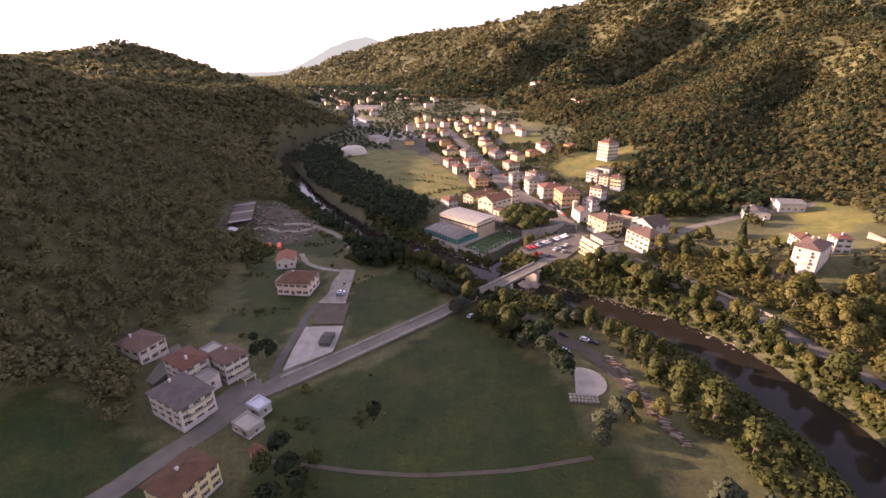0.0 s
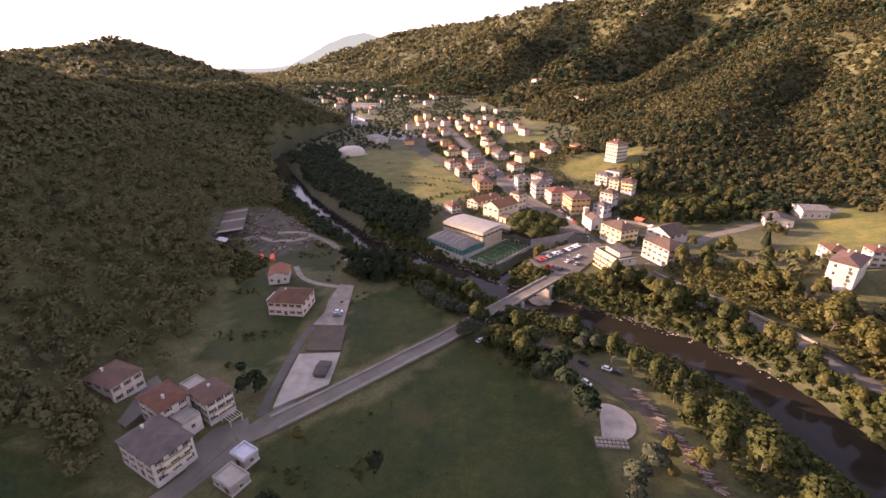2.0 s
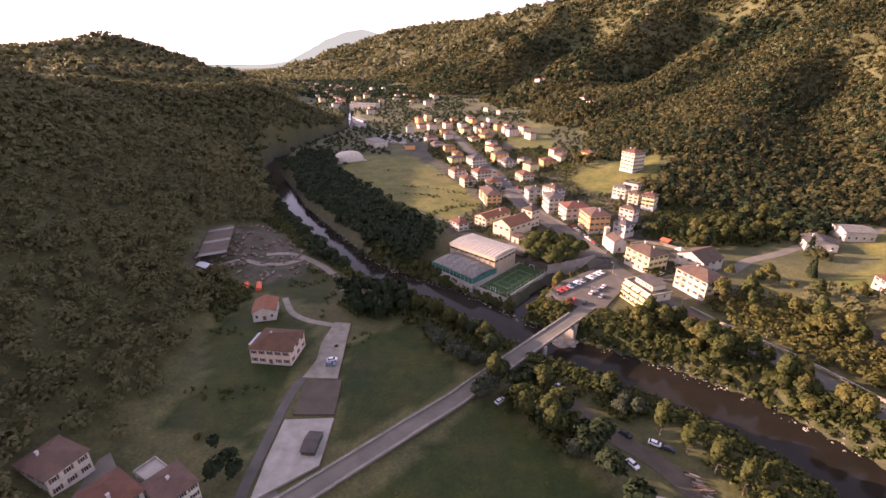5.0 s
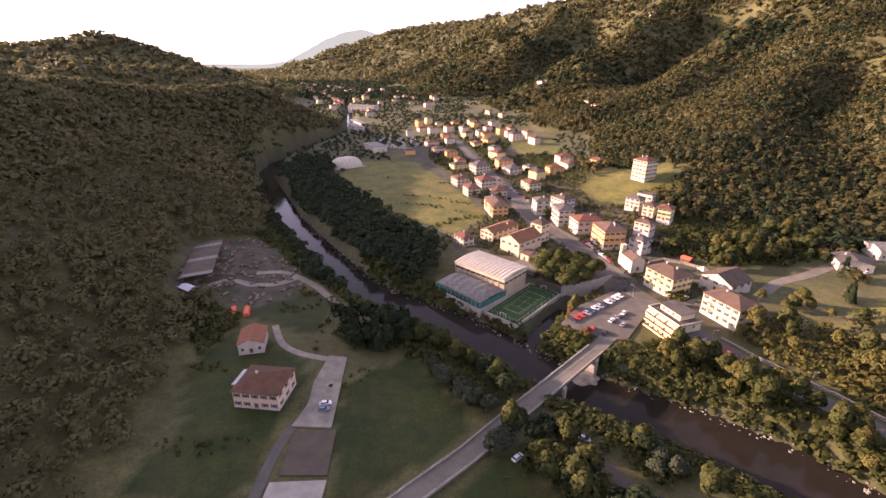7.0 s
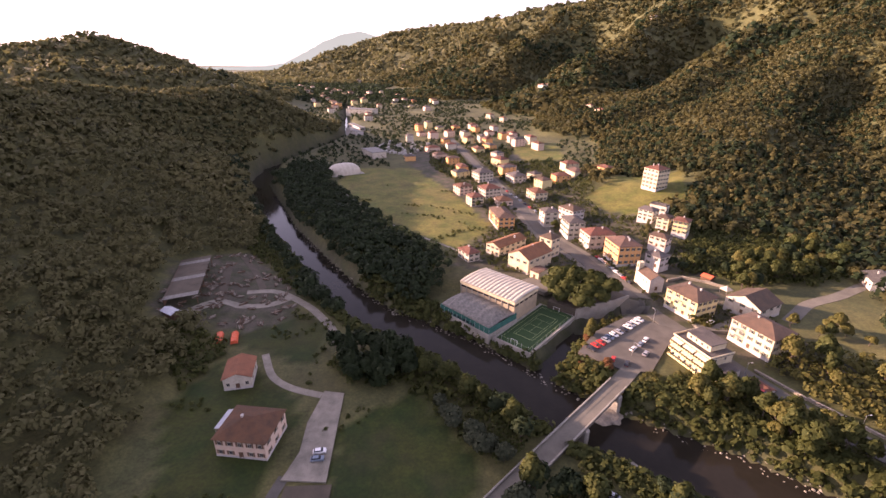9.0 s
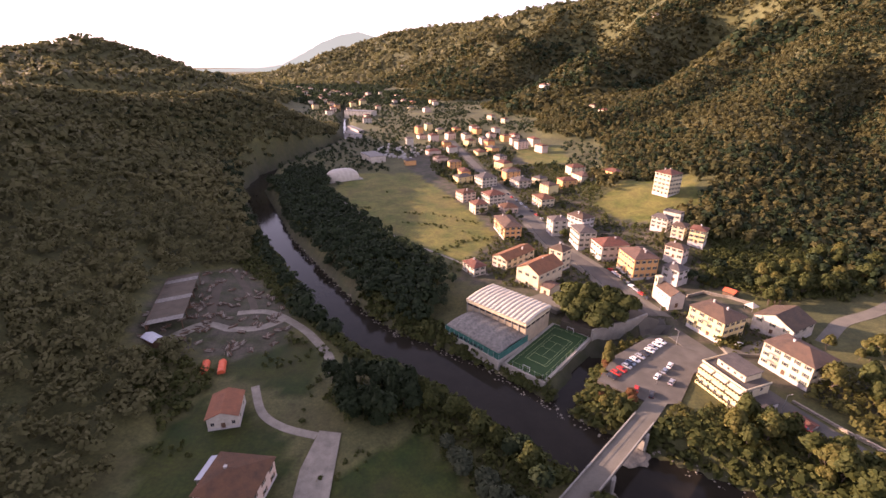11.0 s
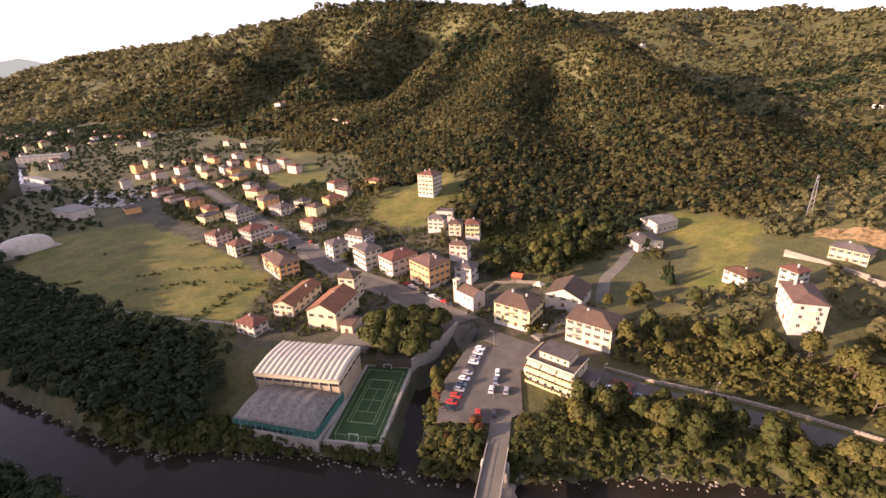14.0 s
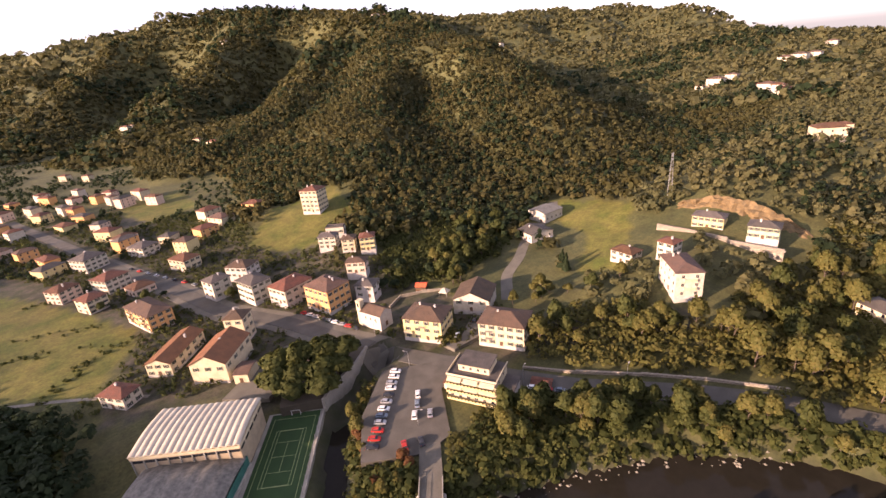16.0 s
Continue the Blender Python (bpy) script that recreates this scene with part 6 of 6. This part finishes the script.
for line in ([(-108, 500), (-60, 486), (-20, 470), (10, 452)], [(-70, 540), (-30, 526), (-2, 516)], [(-48, 452), (-20, 448), (12, 428)], [(-20, 398), (-2, 420), (18, 424)], [(-118, 206), (-92, 196), (-70, 198)], [(-108, 238), (-92, 236)], [(-66, 292), (-82, 282), (-104, 290)], [(-62, 250), (-66, 276)], [(-57, 136), (-40, 120), (-36, 98)], [(-30, 152), (-26, 128)], [(-52, 226), (-28, 244)]):
    hedge = np.minimum(hedge, along(x, y, line)[0])
ok = (hedge < 3.4) & (fbm(x / 14, y / 14, 41) > 0.02)
forest("field_hedge", x[ok], y[ok], 1.3, 0.7, 44, LEAF_A, "low overgrown hedges between the fields", 13, 0.25)
x, y = scatter(-56, 46, 96, 210, 5.5, 24)
ok = in_any(x, y, MEADOWS[:2]) & (fbm(x / 9, y / 9, 51) > 0.18) & (along(x, y, ROADS[0])[0] > 7)
forest("meadow_weeds", x[ok], y[ok], 0.75, 0.25, 30, LEAF_B, "tufts of tall weeds in the meadow", 14, 0.25)


x, y = scatter(-230, 20, 296, 640, 5.6, 25)
wood = np.ones(x.shape) * 99
for line in ([(-36, 336), (-32, 362), (-60, 400), (-100, 462), (-140, 530), (-160, 600)], [(-48, 336), (-70, 372), (-104, 430), (-142, 500), (-168, 560)]):
    wood = np.minimum(wood, along(x, y, line)[0])
left = along(x, y, [(-74, 306), (-90, 346), (-120, 394), (-152, 442), (-190, 506), (-225, 580)])[0]
ok = ((wood < 21) | (left < 10)) & open_ground(x, y, 9, 5)
forest("river_wood", x[ok], y[ok], 4.4, 5.5, 110, LEAF_C, "dark tall trees along the upper river", 15, 0.2)

# ---- single trees ----
def trunk_mesh(rng, h, r):
    """A tapered bent trunk with limbs."""
    v, f = [], []

    def limb(p, d, length, r0, r1, seg=5, sides=6):
        base = len(v)
        d = Vector(d).normalized()
        for i in range(seg + 1):
            t = i / seg
            q = d.to_track_quat("Z", "Y")
            rad = r0 + (r1 - r0) * t
            for k in range(sides):
                a = 2 * math.pi * k / sides
                v.append(tuple(p + q @ Vector((rad * math.cos(a), rad * math.sin(a), 0))))
            if i < seg:
                p = p + d * (length / seg)
                d = (d + Vector(rng.normal(size=3)) * 0.10 + Vector((0, 0, 0.05))).normalized()
        for i in range(seg):
            for k in range(sides):
                a, b = base + i * sides + k, base + i * sides + (k + 1) % sides
                f.append((a, b, b + sides, a + sides))
        return p

    top = limb(Vector((0, 0, -0.6)), (0, 0, 1), h + 0.6, r, r * 0.35)
    for i in range(7):
        a, z = i * 2.4 + rng.uniform(-0.4, 0.4), h * rng.uniform(0.4, 0.9)
        limb(Vector((0, 0, z)), (math.cos(a), math.sin(a), rng.uniform(0.5, 1.0)), h * rng.uniform(0.3, 0.5), r * 0.4, r * 0.1, 3, 5)
    return mesh_of("trunk", v, f, [BARK], smooth=True)


def tree_kind(word, material, radius, h, flat, quads, seed, leaf=0.15, conifer=False, category="tree"):
    rng = np.random.default_rng(seed)
    root = thing("tree", pose(0, 0, -90), word, category, "trees by the river and street")
    child("trunk", trunk_mesh(rng, h, 0.035 * h + 0.08), root)
    c, n = crown_template(rng, quads, flat, 11, leaf, conifer)
    c = c.reshape(-1, 3) * radius + np.array([0, 0, h + radius * flat * (0.55 if not conifer else 0.3)])
    child("crown", leaf_mesh("crown", c, n.reshape(-1, 3), material), root)
    return root


KINDS = {
    "a": tree_kind("broad green riverside tree with a full crown", LEAF_A, 4.2, 4.5, 1.05, 800, 1),
    "b": tree_kind("olive-green broadleaf tree lit by the low sun", LEAF_B, 3.8, 5.0, 1.15, 740, 2),
    "c": tree_kind("dark dense evergreen tree", LEAF_C, 3.6, 3.5, 1.1, 700, 3),
    "d": tree_kind("silvery willow-like bush tree", LEAF_D, 3.4, 2.2, 0.85, 700, 4),
    "e": tree_kind("slender poplar with an upright crown", LEAF_A, 2.3, 4.0, 2.3, 700, 5, 0.2),
    "f": tree_kind("rusty brown autumn shrub", LEAF_E, 2.4, 1.4, 0.9, 700, 6),
    "g": tree_kind("tall dark pointed conifer tree", LEAF_C, 4.2, 4.5, 1.0, 760, 7, 0.14, True),
    "h": tree_kind("flat-topped pollarded plane tree", LEAF_A, 4.8, 4.2, 0.62, 1000, 8),
    "i": tree_kind("yellowish rounded bush tree", LEAF_B, 2.8, 2.0, 0.95, 560, 9),
}


def plant(k, x, y, s=1.0, rnd=random.Random(50)):
    t = copy_thing(KINDS[k], pose(x, y, ground_z(x, y) - 0.05, 0, 0, rnd.uniform(0, 360)))
    t.scale = (s * rnd.uniform(0.9, 1.1), s * rnd.uniform(0.9, 1.1), s * rnd.uniform(0.88, 1.15))
    return t


for x, y in ((44, 326), (50, 333), (52, 321), (58, 328), (60, 317), (66, 324), (47, 318), (56, 311), (66, 315), (72, 319)):
    plant("h", x, y, 1.42)
trnd = random.Random(60)


def plant_along(pts, n, kinds, spread, s0, s1):
    pts = [Vector(p) for p in pts]
    for i in range(n):
        t = (i + trnd.random() * 0.6) / n * (len(pts) - 1)
        k = min(int(t), len(pts) - 2)
        p = pts[k].lerp(pts[k + 1], t - k) + Vector((trnd.uniform(-spread, spread), trnd.uniform(-spread, spread)))
        if open_ground(np.array([p.x]), np.array([p.y]), 8.5, 5.5)[0]:
            plant(trnd.choice(kinds), p.x, p.y, trnd.uniform(s0, s1))


plant_along([(78, 246), (98, 234), (112, 216), (126, 196), (140, 172), (150, 140), (152, 100)], 46, "aabbi", 8, 0.75, 1.2)
plant_along([(76, 222), (94, 204), (112, 176), (124, 146)], 26, "abi", 4, 0.7, 1.0)
plant_along([(180, 205), (205, 190), (240, 180), (270, 160)], 30, "abbi", 14, 0.9, 1.4)
plant_along([(88, 250), (106, 232), (122, 210), (138, 184)], 20, "aab", 6, 0.7, 1.0)
plant_along([(134, 262), (152, 240), (170, 222), (184, 200), (200, 160)], 26, "aabbi", 9, 0.8, 1.25)
plant_along([(150, 290), (170, 284), (186, 262)], 12, "abi", 7, 0.6, 1.0)
plant_along([(-57, 272), (-50, 254), (-38, 251), (-26, 256), (-34, 267), (-46, 270)], 26, "ccccg", 4, 1.0, 1.4)
plant_along([(-20, 242), (-12, 228), (-4, 223), (2, 215), (10, 212)], 18, "d", 2.5, 0.85, 1.15)
plant_along([(-24, 262), (-8, 246), (6, 232), (16, 220)], 12, "aca", 3, 0.8, 1.1)
plant_along([(16, 190), (30, 180), (40, 196), (50, 196), (54, 186)], 22, "acdda", 6, 0.8, 1.15)
for x, y, q in ((41, 160, 1.25), (44, 148, 1.45), (38, 168, 1.0)):
    plant("c", x, y, q)
for x, y, q in ((62, 176, 1.25), (68, 170, 1.2), (73, 163, 1.25), (77, 156, 1.15), (83, 156, 1.1), (65, 182, 1.0)):
    plant("e", x, y, q)
for x, y, q in ((84, 140, 1.35), (88, 126, 1.5), (93, 113, 1.3), (80, 132, 1.0), (78, 147, 1.0)):
    plant("a", x, y, q)
for k, x, y, q in (("d", 52, 122, 1.2), ("d", 58, 128, 1.3), ("d", 49, 116, 1.0), ("i", 66, 133, 1.2), ("b", 71, 127, 0.9), ("i", 63, 126, 0.9), ("c", -72, 159, 0.9), ("c", -67, 160, 0.8), ("c", -47, 112, 0.9), ("c", -42, 104, 0.9), ("a", -49, 104, 0.8), ("c", -38, 99, 0.8), ("a", -35, 107, 0.7), ("c", -44, 95, 0.9), ("c", -21, 126, 0.8), ("i", -47, 139, 0.8)):
    plant(k, x, y, q)
plant_along([(2, 192), (14, 202), (34, 200), (46, 186), (44, 172)], 16, "dac", 3, 0.9, 1.25)
plant_along([(10, 174), (22, 162), (34, 166), (40, 176)], 14, "ddcd", 3.5, 0.8, 1.15)
plant_along([(20, 186), (30, 184), (34, 176)], 12, "caca", 5, 0.9, 1.2)
plant_along([(146, 322), (160, 338), (186, 342), (214, 352), (232, 372)], 26, "aacb", 6, 0.8, 1.2)
plant_along([(150, 340), (170, 356), (196, 362), (216, 376)], 22, "aacb", 7, 0.9, 1.3)
plant_along([(128, 322), (140, 346), (156, 352)], 8, "ca", 3, 0.6, 0.9)
plant_along([(-8, 128), (-2, 124), (6, 130)], 5, "f", 3, 0.35, 0.5)
plant_along([(-26, 112), (-18, 116), (-10, 110)], 5, "f", 3, 0.3, 0.5)
plant_along([(-46, 140), (-38, 136)], 4, "f", 3, 0.3, 0.5)
plant_along([(80, 100), (88, 80), (96, 60)], 14, "abd", 7, 1.0, 1.6)
plant_along([(140, 150), (150, 120), (158, 90)], 16, "abbi", 7, 1.0, 1.5)
plant_along([(160, 190), (172, 150), (184, 110)], 22, "abbi", 9, 1.0, 1.6)
plant_along([(46, 272), (54, 286), (64, 298)], 12, "ibi", 3, 0.5, 0.8)
plant_along([(40, 262), (48, 258), (54, 262)], 6, "fi", 2, 0.7, 1.0)
plant_along([(46, 272), (50, 280), (54, 286)], 5, "f", 1.5, 0.8, 1.0)
plant_along([(188, 288), (192, 292)], 3, "g", 2, 0.7, 0.9)
plant_along([(120, 352), (140, 356), (150, 372)], 8, "aci", 4, 0.6, 1.0)
plant_along([(-70, 210), (-64, 216), (-60, 232)], 5, "ci", 1.5, 0.4, 0.6)
plant_along([(-60, 176), (-75, 168), (-90, 172)], 5, "ic", 4, 0.5, 0.8)
plant_along([(-28, 150), (-24, 136), (-30, 120), (-20, 108)], 6, "c", 3, 0.5, 0.8)
plant_along([(-50, 118), (-46, 108), (-40, 98)], 8, "ca", 4, 0.6, 1.0)
plant_along([(60, 430), (40, 460), (-10, 500), (-30, 560)], 14, "aci", 12, 0.5, 0.8)
for c in KINDS.values():
    for o in [*c.children_recursive, c]:
        bpy.data.objects.remove(o)


# ---- far village ----
def far_window(w=1.0, h=1.4):
    if "far" not in SHARED:
        bm = bmesh.new()
        add_box(bm, -w / 2 - 0.1, -0.06, -0.1, w / 2 + 0.1, 0.02, h + 0.1)
        add_box(bm, -w / 2, -0.08, 0, w / 2, -0.02, h)
        me = from_bm("window", bm, WHITE)
        me.materials.append(GLASS)
        for k, p in enumerate(me.polygons):
            p.material_index = 1 if k >= 6 else 0
        SHARED["far"] = me
    return SHARED["far"]


def far_house(x, y, rot, w, d, H, walls, roof, label, kind="hip", name="house", cols=3, zoff=0.0):
    root = thing(name, pose(x, y, ground_z(x, y) + zoff, 0, 0, rot), label, "house", "houses of the far village")
    part("wall", box_bm(-w / 2, -d / 2, -5, w / 2, d / 2, H), walls, root)
    rise = 0.38 * min(w, d) / 2
    part("roof", hip_roof(w, d, H, rise) if kind == "hip" else box_bm(-w / 2 - 0.2, -d / 2 - 0.2, H, w / 2 + 0.2, d / 2 + 0.2, H + 0.4), roof, root)
    me = far_window()
    for fl in range(max(1, int(H / 3))):
        for i in range(cols):
            child("window", me, root, pose(-w / 2 + (i + 0.5) * w / cols, -d / 2, fl * 3 + 1.0))
    return root


FAR = [[(-560, 1900), (-240, 1640), (-9, 1364), (-8, 1166), (-155, 963), (-227, 1047), (-337, 1246)], [(-61, 902), (62, 880), (114, 770), (119, 698), (38, 637), (-19, 658), (-58, 639), (-65, 725)], [(-20, 640), (40, 640), (95, 560), (120, 620), (150, 560), (80, 520), (5, 560)]]
far_rnd = random.Random(77)
placed = [(o.matrix_basis.translation.x, o.matrix_basis.translation.y) for o in scene.objects if o.parent is None and o.get("category") == "house"]
WALLS = [(WHITE, "white"), (CREAM, "cream"), (PINK, "pinkish"), (YELLOW, "yellow"), (ORANGE, "ochre")]
ROOFS = [(RED_TILE, "red"), (BROWN_TILE, "brown"), (RED_TILE, "red"), (GREY_TILE, "grey")]


def fill_houses(poly, n, gap, tries=3000):
    xa, xb = min(p[0] for p in poly), max(p[0] for p in poly)
    ya, yb = min(p[1] for p in poly), max(p[1] for p in poly)
    while n and tries:
        tries -= 1
        x, y = far_rnd.uniform(xa, xb), far_rnd.uniform(ya, yb)
        if not inside(np.array([x]), np.array([y]), poly)[0] or any(math.hypot(x - a, y - b) < gap for a, b in placed):
            continue
        if inside(np.array([x]), np.array([y]), MEADOWS[2])[0] or along(np.array([x]), np.array([y]), ROADS[1])[0][0] < 11:
            continue
        placed.append((x, y))
        n -= 1
        (wm, ww), (rm, rw) = far_rnd.choice(WALLS), far_rnd.choice(ROOFS)
        far_house(x, y, -66 + far_rnd.choice((0, 0, 90)) + far_rnd.uniform(-12, 12), far_rnd.uniform(10, 17), far_rnd.uniform(9, 13), far_rnd.choice((5.5, 6.5, 8.5, 9, 10)), wm, rm, f"distant {ww} village house with a {rw} roof")


fill_houses(FAR[2], 12, 21)
fill_houses(FAR[1], 30, 23)
fill_houses(FAR[0], 46, 34)
far_house(-183, 1082, -20, 60, 24, 9, WHITE, OLD_SHEET, "large white factory hall with a flat roof", "flat", "factory", 8)
far_house(-100, 672, -60, 34, 18, 7, WHITE, OLD_SHEET, "long white workshop hall with a flat roof", "flat", "workshop_hall", 6)
far_house(-154, 838, -60, 46, 12, 5, GREYW, OLD_SHEET, "long low grey shed by the railway", "flat", "long_shed", 6)
far_house(-160, 890, -62, 60, 9, 4, GREYW, OLD_SHEET, "long pale shed by the railway", "flat", "long_shed", 6)
for x, y, w, H in ((212, 1250, 18, 12), (225, 1262, 12, 8), (236, 880, 16, 7), (252, 994, 12, 7), (72, 1022, 14, 7), (92, 978, 12, 7), (-191, 2196, 22, 12), (-373, 2123, 22, 12), (811, 1198, 20, 9), (835, 1190, 14, 8), (941, 438, 26, 12), (965, 420, 20, 10), (915, 455, 14, 8), (811, 335, 22, 10), (790, 318, 18, 9), (760, 306, 16, 9), (835, 350, 14, 8), (1129, 354, 26, 10), (1150, 335, 22, 10), (1105, 372, 22, 9), (1280, 328, 20, 9), (399, 214, 18, 7), (412, 208, 10, 5), (1690, 1560, 34, 12), (1740, 1530, 26, 12), (600, 1640, 16, 8)):
    far_house(x, y, -60 if x < 700 else -100, w, w * 0.7, H, WHITE if H > 7 else CREAM, RED_TILE if w < 20 else BROWN_TILE, "isolated pale hillside house among the trees", zoff=1.0)
far_house(218, 167, -125, 12, 10, 6, CREAM, GREY_TILE, "cream roadside house with a grey roof", zoff=0.5)
far_house(228, 158, -125, 10, 9, 6, CREAM, BROWN_TILE, "cream roadside house with a brown roof", zoff=0.5)

# vans and campers on the big parking ground
van = taper_box(-2.6, 2.6, 1.05, 0.35, -2.5, 2.3, 0.98, 2.5)
add_box(van, -2.3, -1.08, 0.0, -1.5, 1.08, 0.5)
add_box(van, 1.4, -1.08, 0.0, 2.2, 1.08, 0.5)
add_box(van, 1.9, -0.9, 1.4, 2.56, 0.9, 2.1)
van_me = from_bm("camper_van", van, mat("van_paint", (0.42, 0.40, 0.36), (0.32, 0.31, 0.28), rough=0.4, bump=0))
van_me.materials.append(GLASS)
for k, p in enumerate(van_me.polygons):
    p.material_index = 1 if k >= 18 else 0
for i in range(9):
    for j in range(9):
        x, y = -108 + i * 6.5 + far_rnd.uniform(-1, 1) + j * 2.5, 700 + j * 9 - i * 3
        if far_rnd.random() < 0.55 and not any(math.hypot(x - a, y - b) < 14 for a, b in placed):
            ob = new("camper_van", van_me)
            ob.matrix_basis = pose(x, y, ground_z(x, y), 0, 0, far_rnd.choice((20, 25, 110)))
            tagged(ob, "white van parked on the valley floor", "van", "parked vans")
